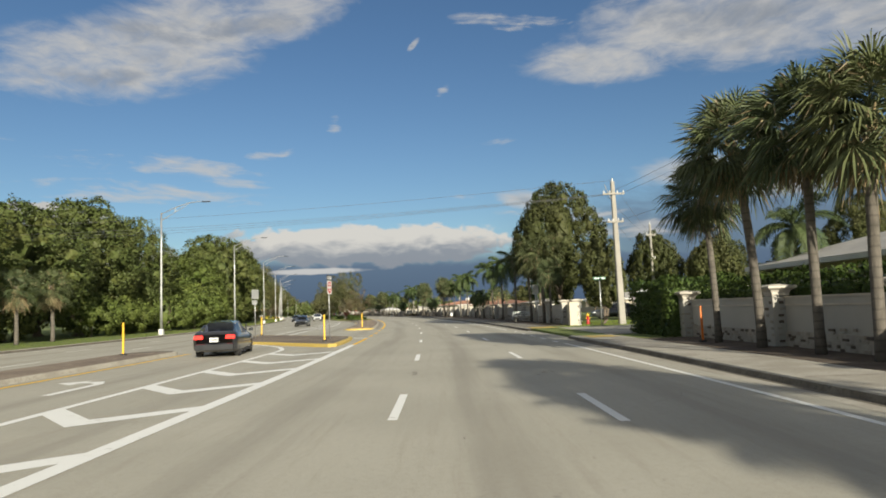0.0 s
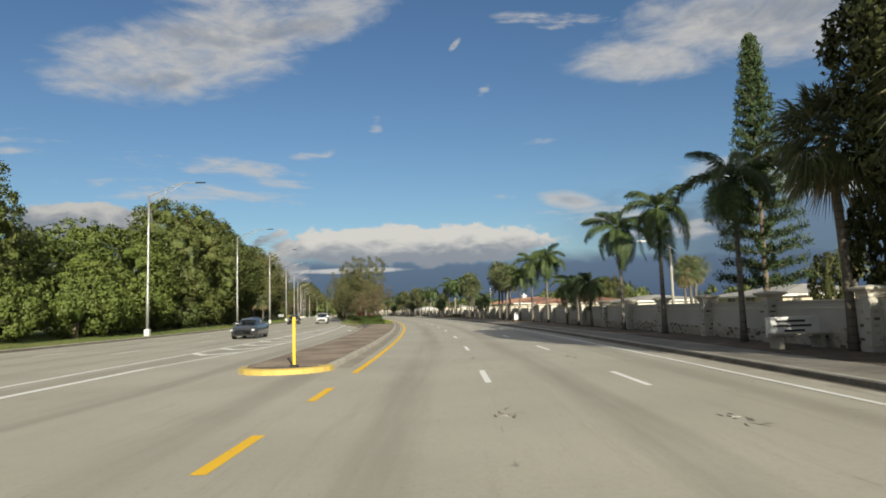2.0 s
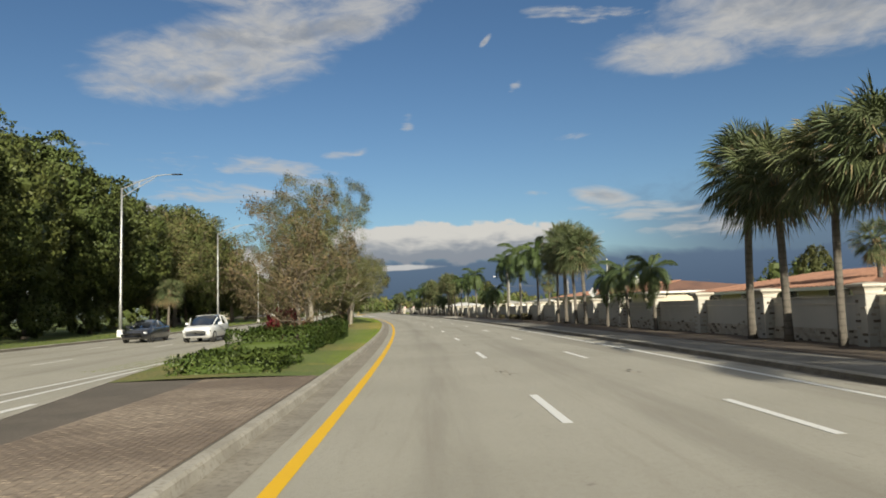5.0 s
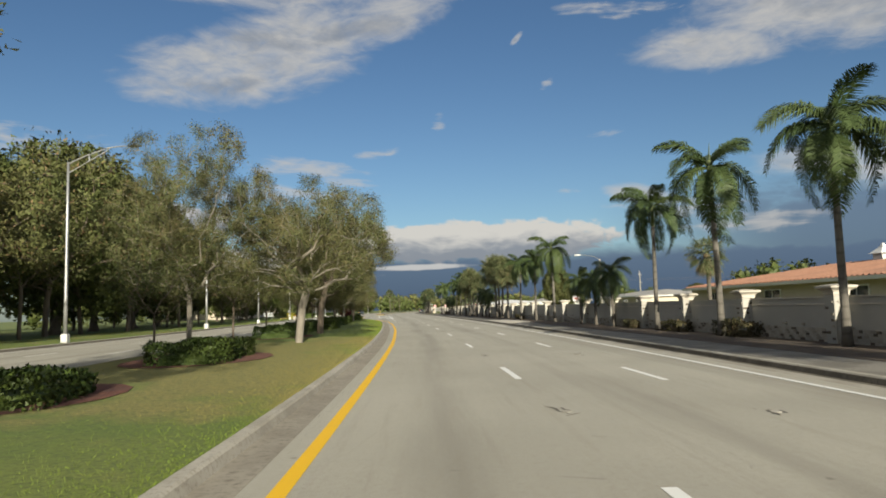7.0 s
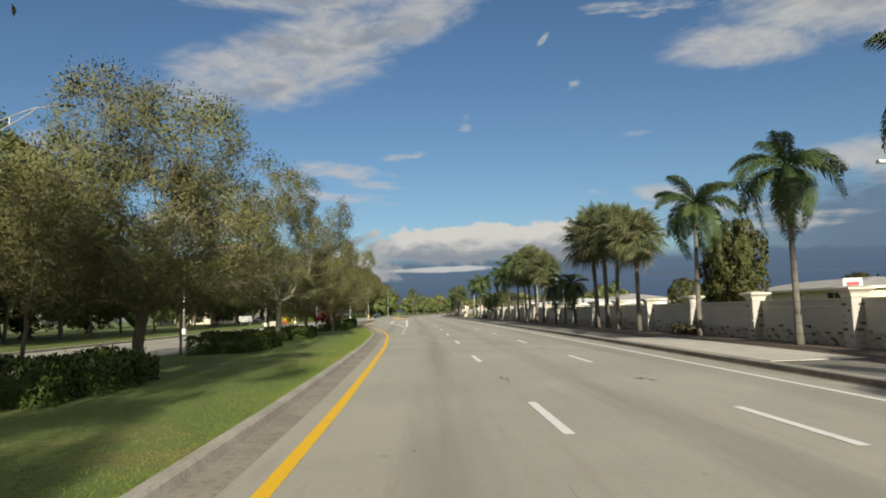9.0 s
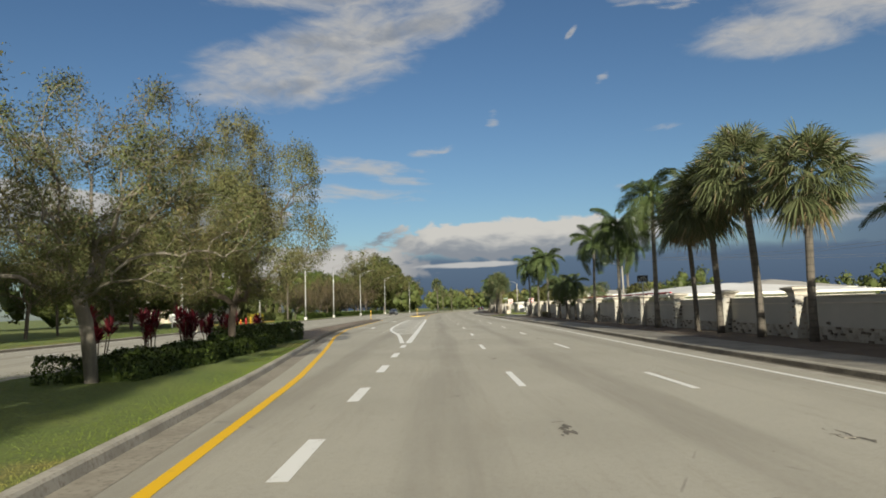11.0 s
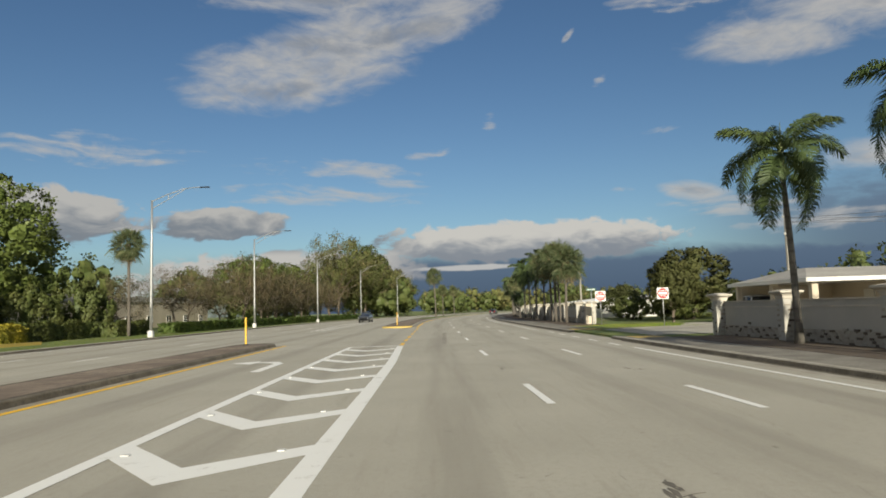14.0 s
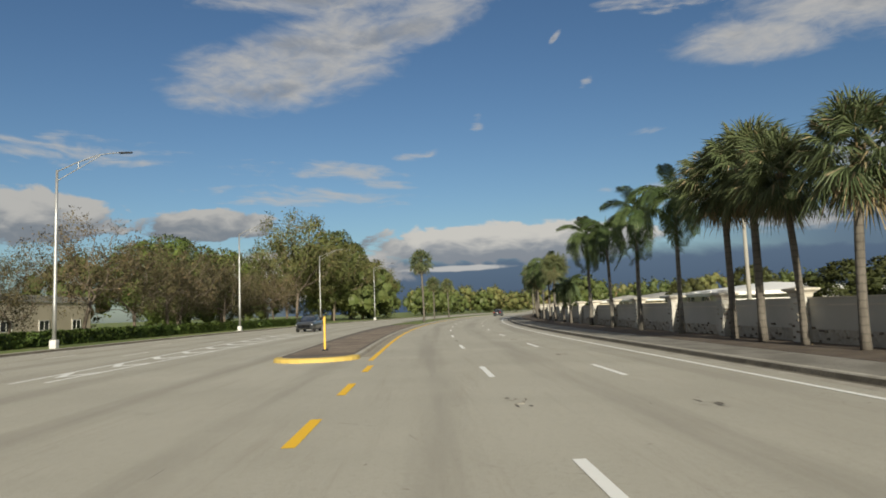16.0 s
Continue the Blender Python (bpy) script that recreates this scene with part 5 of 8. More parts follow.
def conifer(name, height, label, seed):
    rg, r = np.random.default_rng(seed), random.Random(seed)
    ob = thing(name, pose(0, 0, 0), label, "tree", "trees behind the wall")
    wood = trunk_mesh(height, 0.2, 0.03)
    quads = []
    z, tier = 2.0, 0
    while z < height - 0.2:
        k = 1 - z / height
        ln = (0.2 + 3.1 * k ** 0.9) * r.uniform(0.85, 1.1)
        for j in range(6):
            a = j * math.pi / 3 + tier * 0.5 + r.uniform(-0.12, 0.12)
            d = np.array([math.cos(a), math.sin(a), 0.18])
            wood.tube([(0, 0, z), tuple(d * ln * 0.6 + np.array([0, 0, z])), tuple(d * ln + np.array([0, 0, z + 0.12 * ln]))], [0.03, 0.02, 0.006], 4, cap=False)
            line = np.array([0, 0, z]) + np.linspace(0.2, 1.0, int(10 + 18 * k))[:, None] * d * ln
            quads.append(tufts(rg, line, 10, 0.09, 0.30, 0.9, 0.22)[0])
        z += 0.34 + 0.42 * k
        tier += 1
    part("trunk", wood, M["dark_bark"], ob)
    part("crown", leaves_data("crown", np.concatenate(quads), M["needle"]), M["needle"], ob)
    return ob


def hedge(name, m, sx, sy, sz, label, seed, mat="leaf_hedge", leaf=0.085, dense=420, category="hedge", group="clipped hedges", rough=0.05):
    """A clipped hedge: woody core and a skin of small leaves, slightly uneven."""
    rg = np.random.default_rng(seed)
    ob = thing(name, m, label, category, group)
    core = Mesh().box(0, 0, 0.02, sx * (1 - 1.6 * rough) - 0.24, sy - 0.3, sz * (1 - 2.6 * rough) - 0.10, 0.08)
    part("core", core, M[mat], ob)
    pts = []
    for ax, area in (("t", sx * sy), ("x", sy * sz), ("X", sy * sz), ("y", sx * sz), ("Y", sx * sz)):
        n = int(area * dense)
        a, b = rg.uniform(-0.5, 0.5, n), rg.uniform(0, 1, n)
        in_ = rg.exponential(0.035, n)
        if ax == "t":
            p = np.stack([a * sx, (b - 0.5) * sy, sz - in_], -1)
        elif ax in "xX":
            p = np.stack([(1 if ax == "X" else -1) * (sx / 2 - in_), a * sy, b * sz], -1)
        else:
            p = np.stack([a * sx, (1 if ax == "Y" else -1) * (sy / 2 - in_), b * sz], -1)
        pts.append(p)
    p = np.concatenate(pts)
    wave = rough * (np.sin(p[:, 0] * 2.3 + p[:, 1] * 1.7 + seed) + 0.8 * np.sin(p[:, 1] * 4.1 + seed) + 0.6 * np.sin(p[:, 1] * 1.1 - p[:, 0] * 3.0))
    p = p * (1 + wave[:, None] * np.array([0.6, 0.15, 0.9]))
    out = np.concatenate([np.tile(np.array(w), (len(k), 1)) for w, k in zip(((0, 0, 1.0), (-1.0, 0, 0), (1.0, 0, 0), (0, -1.0, 0), (0, 1.0, 0)), pts)])
    q, face = tufts(rg, p, 1, 0.03, leaf * 1.15, 0.6, 0.7, out)
    part("foliage", leaves_data("foliage", q, M[mat], face), M[mat], ob)
    return ob


def sword_shrub(name, m, height, label, seed, stems=9):
    """A red cordyline clump: canes with whorls of sword leaves."""
    rg, r = np.random.default_rng(seed), random.Random(seed)
    ob = thing(name, m, label, "shrub", "red shrubs")
    wood, quads = Mesh(), []
    for i in range(stems):
        a, d = r.uniform(0, 6.28), r.uniform(0.0, 0.55) * height * 0.5
        top = (math.cos(a) * d, math.sin(a) * d, height * r.uniform(0.45, 0.8))
        wood.tube([(math.cos(a) * d * 0.4, math.sin(a) * d * 0.4, -0.03), top], [0.02, 0.014], 5)
        for k in range(26):
            b, e = k * 2.4 + r.uniform(-0.2, 0.2), math.radians(r.uniform(5, 80))
            w = np.array([math.cos(b) * math.cos(e), math.sin(b) * math.cos(e), math.sin(e)])
            acr = np.array([-math.sin(b), math.cos(b), 0]) * 0.035
            ln = r.uniform(0.35, 0.6)
            p = np.array(top) + np.array([0, 0, r.uniform(-0.25, 0.05)])
            mid, tip = p + w * ln * 0.55, p + w * ln + np.array([0, 0, -0.16 * ln])
            quads += [[p - acr * 0.3, mid - acr, mid + acr, p + acr * 0.3], [mid - acr, tip, tip, mid + acr]]
    part("canes", wood, M["dark_bark"], ob)
    part("leaves", leaves_data("leaves", np.array(quads), M["leaf_red"]), M["leaf_red"], ob)
    return ob


def put(ob, places, zs=0.15):
    """Moves a thing to its first place and copies it to the rest: rows of s, u, scale and turn."""
    for i, (s, u, k, turn) in enumerate(places):
        m = spot(s, u, zs, turn, k)
        if i == 0:
            ob.matrix_basis = m
        else:
            copy_thing(ob, m)


def turns(rows, seed):
    r = random.Random(seed)
    return [(s, u, k, r.uniform(0, 360)) for s, u, k in rows]


foxA = feather_palm("feather_palm", 5.9, 2.25, 15, "tall slender feather palm with arching green fronds beside the wall", 11, thick=0.112)
foxB = feather_palm("feather_palm", 5.7, 2.1, 13, "tall slender feather palm with arching green fronds beside the wall", 12, droop=1.15, thick=0.112)
foxC = feather_palm("feather_palm", 6.0, 2.3, 14, "tall slender feather palm with arching green fronds beside the wall", 13, droop=0.9, thick=0.112)
PB_U = 10.25
put(foxA, turns([(43.1, PB_U, 1.06), (81.1, PB_U, 1.0), (146.9, PB_U, 1.05), (192.9, PB_U, 0.95), (259.1, PB_U, 1.04), (287.2, PB_U, 1.03), (353.0, PB_U, 1.05), (395.0, PB_U, 1.0), (432.0, PB_U, 1.0)], 1))
put(foxB, turns([(51.6, PB_U, 1.13), (88.4, PB_U, 1.0), (154.8, PB_U, 1.1), (185.2, PB_U, 1.0), (251.8, PB_U, 1.15), (294.1, PB_U, 1.03), (359.2, PB_U, 1.07), (371.5, PB_U, 1.07), (440.0, PB_U, 1.0), (314.0, 26.6, 1.55)], 2))
put(foxC, turns([(58.5, PB_U, 1.04), (95.4, PB_U, 0.88), (161.9, PB_U, 1.03), (200.7, PB_U, 0.96), (266.2, PB_U, 1.0), (300.8, PB_U, 1.06), (365.2, PB_U, 1.03), (402.0, PB_U, 1.0)], 3))
tiny = feather_palm("dwarf_palm", 3.2, 1.6, 14, "small feather palm with dark drooping fronds beside the wall", 14, "palm_bark", 0.095, 2, 0.45, 1.1, "frond_dark")
put(tiny, turns([(66.0, PB_U, 1.0), (69.8, PB_U, 1.02), (73.7, PB_U, 1.05), (119.0, PB_U, 1.0), (123.0, PB_U, 1.02), (127.0, PB_U, 1.0), (169.1, PB_U, 1.08), (173.0, PB_U, 1.0), (176.8, PB_U, 1.05), (224.0, PB_U, 1.05), (227.4, PB_U, 1.08), (231.0, PB_U, 1.05), (273.3, PB_U, 1.03), (277.1, PB_U, 1.06), (280.6, PB_U, 1.03), (380.0, PB_U, 1.05), (384.0, PB_U, 1.0), (3.4, 16.5, 1.45)], 4))
sabA = fan_palm("cabbage_palm", 5.95, 2.3, "stout cabbage palm with a round fan-leaved crown beside the wall", 21, dead=16)
sabB = fan_palm("cabbage_palm", 6.75, 2.4, "stout cabbage palm with a round fan-leaved crown beside the wall", 22, dead=22)
sabC = fan_palm("cabbage_palm", 6.35, 2.2, "stout cabbage palm with a round fan-leaved crown beside the wall", 23, dead=10)
put(sabA, turns([(-10.9, 10.2, 0.93), (101.8, PB_U, 1.0), (107.0, PB_U, 1.03), (131.9, PB_U, 1.0), (208.8, PB_U, 1.0), (217.4, PB_U, 1.16), (243.6, PB_U, 1.08), (339.6, 10.1, 1.0), (410.0, PB_U, 1.0), (236.5, PB_U, 1.0), (31.4, 10.6, 1.15)], 5))
put(sabB, turns([(-8.6, 10.2, 0.86), (104.2, PB_U, 0.97), (134.4, PB_U, 0.95), (139.7, PB_U, 0.95), (212.8, PB_U, 1.08), (246.2, PB_U, 0.95), (342.5, 10.1, 0.95), (347.3, 10.1, 1.06), (414.0, PB_U, 1.0), (-30.5, 10.2, 1.0), (-33.5, 10.2, 0.95)], 6))
put(sabC, turns([(-5.6, 10.2, 0.97), (-2.6, 10.2, 0.84), (109.4, PB_U, 1.03), (137.2, PB_U, 1.06), (215.0, PB_U, 1.08), (240.0, PB_U, 1.05), (345.1, 10.1, 1.05), (418.0, PB_U, 1.0), (390.0, 10.2, 0.9), (37.1, 10.6, 1.0), (28.7, 10.6, 0.7), (-27.5, 10.2, 1.0)], 7))
backyard = fan_palm("garden_palm", 4.6, 1.7, "garden palm with yellowed fan leaves behind the wall", 24, dead=26, leaves=34)
put(backyard, turns([(76.0, 22.0, 1.0), (84.0, 26.0, 1.1), (104.0, 22.0, 0.85), (111.0, 22.0, 1.0), (103.0, 19.0, 0.92), (291.5, 16.5, 0.62), (295.0, 18.0, 0.7), (298.5, 16.0, 0.55), (303.0, 17.5, 0.66), (121.0, 24.0, 1.0), (95.0, 30.0, 1.1), (172.4, 18.0, 1.0), (66.0, 30.0, 1.0)], 8))
road_palm = fan_palm("verge_palm", 8.3, 2.0, "lone tall cabbage palm on the grass verge", 25, dead=18)
put(road_palm, turns([(339.6, -29.5, 1.0)], 9))
median_palm = fan_palm("median_palm", 8.6, 2.2, "tall cabbage palm on the grassy median", 26, dead=20)
put(median_palm, turns([(415.0, -5.4, 1.0), (432.0, -6.0, 0.7), (450.0, -6.0, 0.75)], 10))
skirt = fan_palm("skirted_palm", 4.2, 2.0, "cabbage palm with a thick skirt of brown dead leaves", 27, dead=44, leaves=30)
put(skirt, turns([(32.4, -30.5, 1.1), (27.0, -30.5, 0.95), (168.0, -29.5, 1.0), (172.0, -32.0, 1.1)], 11))

# trees beyond the opposite carriageway
denseA = full_tree("shade_tree", 15.0, 7.0, 0.9, "dense dark green shade tree with a rounded crown on the verge", 31, "leaf_dark")
denseB = full_tree("shade_tree", 15.0, 6.2, 1.2, "dense dark green shade tree with an uneven crown on the verge", 32, "leaf_dark")
denseC = full_tree("shade_tree", 12.0, 6.5, 1.0, "bright green broad shade tree on the verge", 33, "leaf_lime", 24000)
lowA = full_tree("verge_shrub", 5.4, 4.6, 0.3, "big leafy green shrub at the verge", 34, "leaf_lime", 9000, 0.25, lobes=46)
lowB = full_tree("verge_shrub", 4.6, 4.4, 0.3, "big dark leafy shrub at the verge", 35, "leaf_dark", 9000, 0.25, lobes=46)
put(denseA, turns([(119.5, -35.0, (1.3, 1.3, 1.24)), (67.0, -37.5, (0.75, 0.75, 0.82)), (199.0, -38.0, 1.05), (38.0, -38.0, (0.9, 0.9, 0.72)), (20.0, -38.0, (0.95, 0.95, 0.72)), (242.0, -42.0, (1.0, 1.0, 0.75)), (478.0, -43.0, (1.1, 1.1, 1.0)), (300.0, -46.0, 0.6), (160.0, -44.0, 1.1), (-14.0, -38.0, 0.9)], 12))
put(denseB, turns([(136.0, -36.0, (1.25, 1.25, 1.22)), (52.0, -37.0, (0.85, 0.85, 0.84)), (150.5, -37.0, 1.05), (213.0, -40.0, 1.1), (226.0, -40.0, 1.1), (60.0, -45.0, (1.0, 1.0, 0.75)), (490.0, -45.0, 1.3), (166.0, -37.0, 1.0), (5.0, -38.0, (0.9, 0.9, 0.72)), (183.0, -41.0, 1.0)], 13))
put(denseC, turns([(338.0, -45.0, (1.5, 1.5, 1.30)), (88.0, -42.0, (0.95, 0.95, 0.66)), (104.0, -42.0, (1.1, 1.1, 0.85)), (310.0, -42.0, 0.9), (424.0, -48.0, 0.95), (440.0, -47.0, 0.9), (500.0, -44.0, 1.1), (264.0, -46.0, 0.6)], 14))
put(lowA, turns([(76.0, -31.0, 1.0), (83.0, -32.5, 1.25), (66.0, -32.0, 0.85), (90.0, -34.0, 1.2), (45.0, -33.0, 0.8), (54.0, -33.0, 0.8), (98.0, -35.0, 1.1)], 15), 0.10)
put(lowB, turns([(34.0, -36.0, 0.8), (105.0, -34.0, 0.9), (60.0, -34.0, 0.9), (70.5, -34.0, 0.9), (22.0, -35.0, 0.8), (112.0, -33.0, 1.0), (127.0, -33.0, 1.0), (143.0, -33.5, 1.0), (157.0, -34.0, 0.9), (343.0, 17.0, (0.55, 0.55, 0.6)), (346.0, 23.0, (0.8, 0.8, 0.65)), (347.0, 30.0, (0.8, 0.8, 0.65)), (350.0, 37.0, (0.9, 0.9, 0.7)), (338.0, 20.5, (1.0, 1.0, 0.6)), (300.0, 19.5, (0.8, 0.8, 0.62)), (306.0, 20.0, (0.7, 0.7, 0.6)), (293.0, 20.0, (0.7, 0.7, 0.55)), (340.5, -34.5, (0.9, 0.9, 1.35)), (335.0, -36.0, (0.9, 0.9, 1.2))], 28), 0.10)
groveA = open_tree("grove_tree", 8.2, 4.0, 2.2, 0.17, "thin-crowned olive green tree in the roadside grove", 41, "leaf_olive", 230, 46, 0.24, 0.26, trunk="dark_bark", group="trees beyond the far kerb")
groveB = open_tree("grove_tree", 9.2, 3.6, 2.8, 0.15, "tall thin-crowned tree in the roadside grove", 42, "leaf_olive", 230, 46, 0.24, 0.26, trunk="dark_bark", group="trees beyond the far kerb")
put(groveA, turns([(176.0, -34.0, 1.5), (191.0, -35.0, 1.4), (458.0, -40.0, (1.5, 1.5, 1.85)), (474.0, -38.0, (1.5, 1.5, 1.5)), (488.0, -36.0, (1.4, 1.4, 1.25)), (466.0, -46.0, (1.6, 1.6, 1.5)), (205.0, -33.0, 1.25), (220.0, -32.0, 1.0), (233.0, -34.0, 1.1), (250.0, -33.5, 0.75), (268.0, -34.0, 0.75), (286.0, -36.0, (0.95, 0.95, 0.78)), (295.0, -38.0, (1.1, 1.1, 0.88)), (304.0, -36.5, (1.1, 1.1, 0.95)), (260.0, -40.0, 0.85), (207.0, -42.0, 1.4)], 16))
put(groveB, turns([(183.0, -33.0, 1.4), (198.0, -35.0, 1.4), (212.0, -35.0, 1.1), (228.0, -36.0, 1.1), (241.0, -35.0, 0.8), (258.0, -35.0, 0.75), (276.0, -36.0, 0.75), (290.0, -40.0, (1.0, 1.0, 0.8)), (219.0, -45.0, 1.4), (235.0, -46.0, 1.1), (248.0, -48.0, 0.9), (190.0, -46.0, 1.5)], 17))
bareA = open_tree("brown_tree", 6.6, 3.6, 1.7, 0.14, "half-bare tree with thin brownish leaves along the verge", 43, "leaf_bare", 210, 26, 0.17, 0.24, trunk="dark_bark", group="trees beyond the far kerb", lobes=18)
bareB = open_tree("brown_tree", 6.6, 4.0, 1.6, 0.15, "thin tree with dull olive leaves along the verge", 44, "leaf_dull", 230, 36, 0.20, 0.26, trunk="dark_bark", group="trees beyond the far kerb", lobes=18)
put(bareA, turns([(355.5, -31.5, 1.12), (378.5, -31.5, 1.42), (394.0, -31.5, 1.45), (426.0, -31.0, 1.2), (362.5, -33.0, 1.05)], 18))
put(bareB, turns([(369.5, -31.5, 1.0), (387.0, -31.5, 1.35), (409.0, -31.5, 1.5), (402.0, -34.0, 1.3), (418.0, -36.0, 1.3), (347.0, -34.0, 0.9), (413.0, -40.0, 1.3), (430.0, -38.0, 1.3), (440.0, -38.0, 1.3)], 19))

# trees on the median
oakA = open_tree("median_oak", 11.0, 4.3, 2.6, 0.21, "slender tree with a thin grey-green crown on the median", 51, "leaf_grey", 560, 170, 0.105, 0.17)
put(oakA, turns([(132.1, -8.95, (1.06, 1.06, 1.0)), (206.0, -9.4, 0.8), (158.8, -12.4, (0.75, 0.75, 0.92))], 20))
oakB = open_tree("median_oak", 8.2, 5.0, 2.5, 0.27, "spreading tree with pale forked limbs on the median", 52, "leaf_grey", 520, 150, 0.095, 0.16)
put(oakB, turns([(160.6, -7.8, 0.98), (230.0, -9.5, 0.8), (215.0, -11.0, 0.8)], 21))
oakC = open_tree("median_oak", 7.9, 4.7, 1.6, 0.25, "full spreading tree with olive green leaves on the median", 53, "leaf_oak", 820, 120, 0.11, 0.20, trunk="dark_bark")
wide_oak = open_tree("median_oak", 8.9, 5.6, 3.2, 0.33, "broad spreading oak with a stout forked trunk on the median", 56, "leaf_oak", 820, 120, 0.12, 0.21, trunk="dark_bark", lean=0.5)
put(wide_oak, turns([(173.2, -8.4, (0.93, 0.93, 1.0))], 31))
put(oakC, turns([(191.2, -10.4, (0.95, 0.95, 1.0)), (222.0, -10.5, 0.75), (241.3, -9.9, (0.84, 0.84, 1.08))], 22))
young = open_tree("young_tree", 4.6, 1.7, 1.5, 0.06, "young thin tree with sparse leaves on the median", 54, "leaf_olive", 90, 36, 0.12, 0.12, trunk="dark_bark", lean=0.15)
put(young, turns([(153.0, -11.8, 1.0), (164.0, -11.8, 1.35), (172.5, -11.8, 1.25), (189.0, -12.4, 1.3), (140.0, -11.5, 1.1), (200.0, -12.2, 1.2)], 23))
myrtle = open_tree("ornamental_tree", 6.2, 2.5, 1.0, 0.10, "small ornamental tree with brownish foliage on the median", 55, "leaf_bare", 220, 40, 0.12, 0.14, trunk="dark_bark", lean=0.15)
put(myrtle, turns([(110.5, -6.6, 1.0), (118.0, -8.6, 0.75)], 24))

# trees behind the wall and round the corner
gumA = full_tree("garden_tree", 12.5, 5.2, 2.6, "tall leafy garden tree behind the wall", 61, "leaf_ficus", 32000, 0.20, "dark_bark", "trees behind the wall", 48)
put(gumA, turns([(33.2, 12.8, (0.78, 0.78, 0.97)), (33.0, 27.0, 0.6), (40.0, 24.0, 0.65), (62.0, 40.0, 0.7), (24.0, 34.0, 0.75)], 25))
gumB = full_tree("garden_tree", 8.0, 3.6, 1.8, "leafy green garden tree behind the wall", 62, "leaf_ficus", 11000, 0.25, "dark_bark", "trees behind the wall", 40)
put(gumB, turns([(30.9, 20.0, (0.55, 0.55, 0.9)), (23.4, 13.4, (0.85, 0.85, 0.85)), (24.0, 22.0, (0.95, 0.95, 0.8)), (8.0, 30.0, 0.9), (209.5, 16.5, 0.85), (214.0, 18.0, 0.8), (331.5, 17.0, (0.9, 0.9, 0.6)), (337.0, 20.5, (1.75, 1.75, 0.84)), (343.0, 21.0, 0.8), (150.0, 40.0, 0.9), (60.0, 24.0, 0.6), (40.5, 14.4, (0.75, 0.75, 0.85)), (29.0, 15.2, (0.75, 0.75, 0.72))], 26))
gumC = full_tree("garden_tree", 8.0, 3.7, 1.7, "leafy green garden tree behind the wall", 64, "leaf_ficus", 11000, 0.25, "dark_bark", "trees behind the wall", 38)
put(gumC, turns([(126.0, 32.0, 0.8), (240.0, 26.0, 0.65), (262.0, 60.0, 0.8), (300.0, 24.0, 0.6), (362.0, 30.0, 0.7), (380.0, 26.0, 0.7), (352.0, 18.5, (0.9, 0.9, 0.5)), (370.0, 17.0, 0.5), (346.0, 27.0, (1.0, 1.0, 0.6)), (348.0, 34.0, (1.0, 1.0, 0.6)), (352.0, 41.0, 0.7)], 29))
put(conifer("garden_pine", 13.2, "tall tiered garden pine behind the wall", 63), turns([(48.6, 14.0, (0.75, 0.75, 1.08))], 27))


# ---- the garden wall on the right ----
PILLARS = [-50 + 5.6 * i for i in range(9)] + [1.9]
RUN_ONE = PILLARS
RUN_TWO = [21.6, 25.3] + [25.3 + 5.675 * i for i in range(1, 8)] + [70.7 + 5.543 * i for i in range(14)] + [148.3 + 5.75 * i for i in range(5)] + [177.9, 184.4, 191.0] + [191.0 + 5.946 * i for i in range(1, 13)] + [268.3 + 5.74 * i for i in range(8)]
RUN_THREE = [333.0] + [338.2 + 5.8 * i for i in range(34)]
WALL_U = 11.05
stone_mes = []
for k in range(6):
    r = random.Random(70 + k)
    w, hgt = r.uniform(0.11, 0.26), r.uniform(0.05, 0.105)
    st = Mesh().box(0, 0, 0, 0.045, w, hgt, 0.014)
    stone_mes.append((st.data("stone", M["pale_stone" if k % 3 else "stone"]), w, hgt))


def pillar_meshes():
    shaft = Mesh().box(0, 0, 0, 0.50, 0.50, 1.50, 0.02)
    cap = Mesh()
    rows = [(0.25, 1.50), (0.265, 1.54), (0.27, 1.60), (0.31, 1.66), (0.40, 1.71), (0.43, 1.735), (0.43, 1.79), (0.10, 1.85)]
    n = 0
    for hw, z in rows:
        cap.v += [(-hw, -hw, z), (hw, -hw, z), (hw, hw, z), (-hw, hw, z)]
    for i in range(len(rows) - 1):
        for j in range(4):
            q = (j + 1) % 4
            cap.f.append((i * 4 + j, i * 4 + q, i * 4 + 4 + q, i * 4 + 4 + j))
    cap.f.append(tuple((len(rows) - 1) * 4 + j for j in range(4)))
    return shaft.data("pillar", M["stucco"]), cap.data("cap", M["cap"])


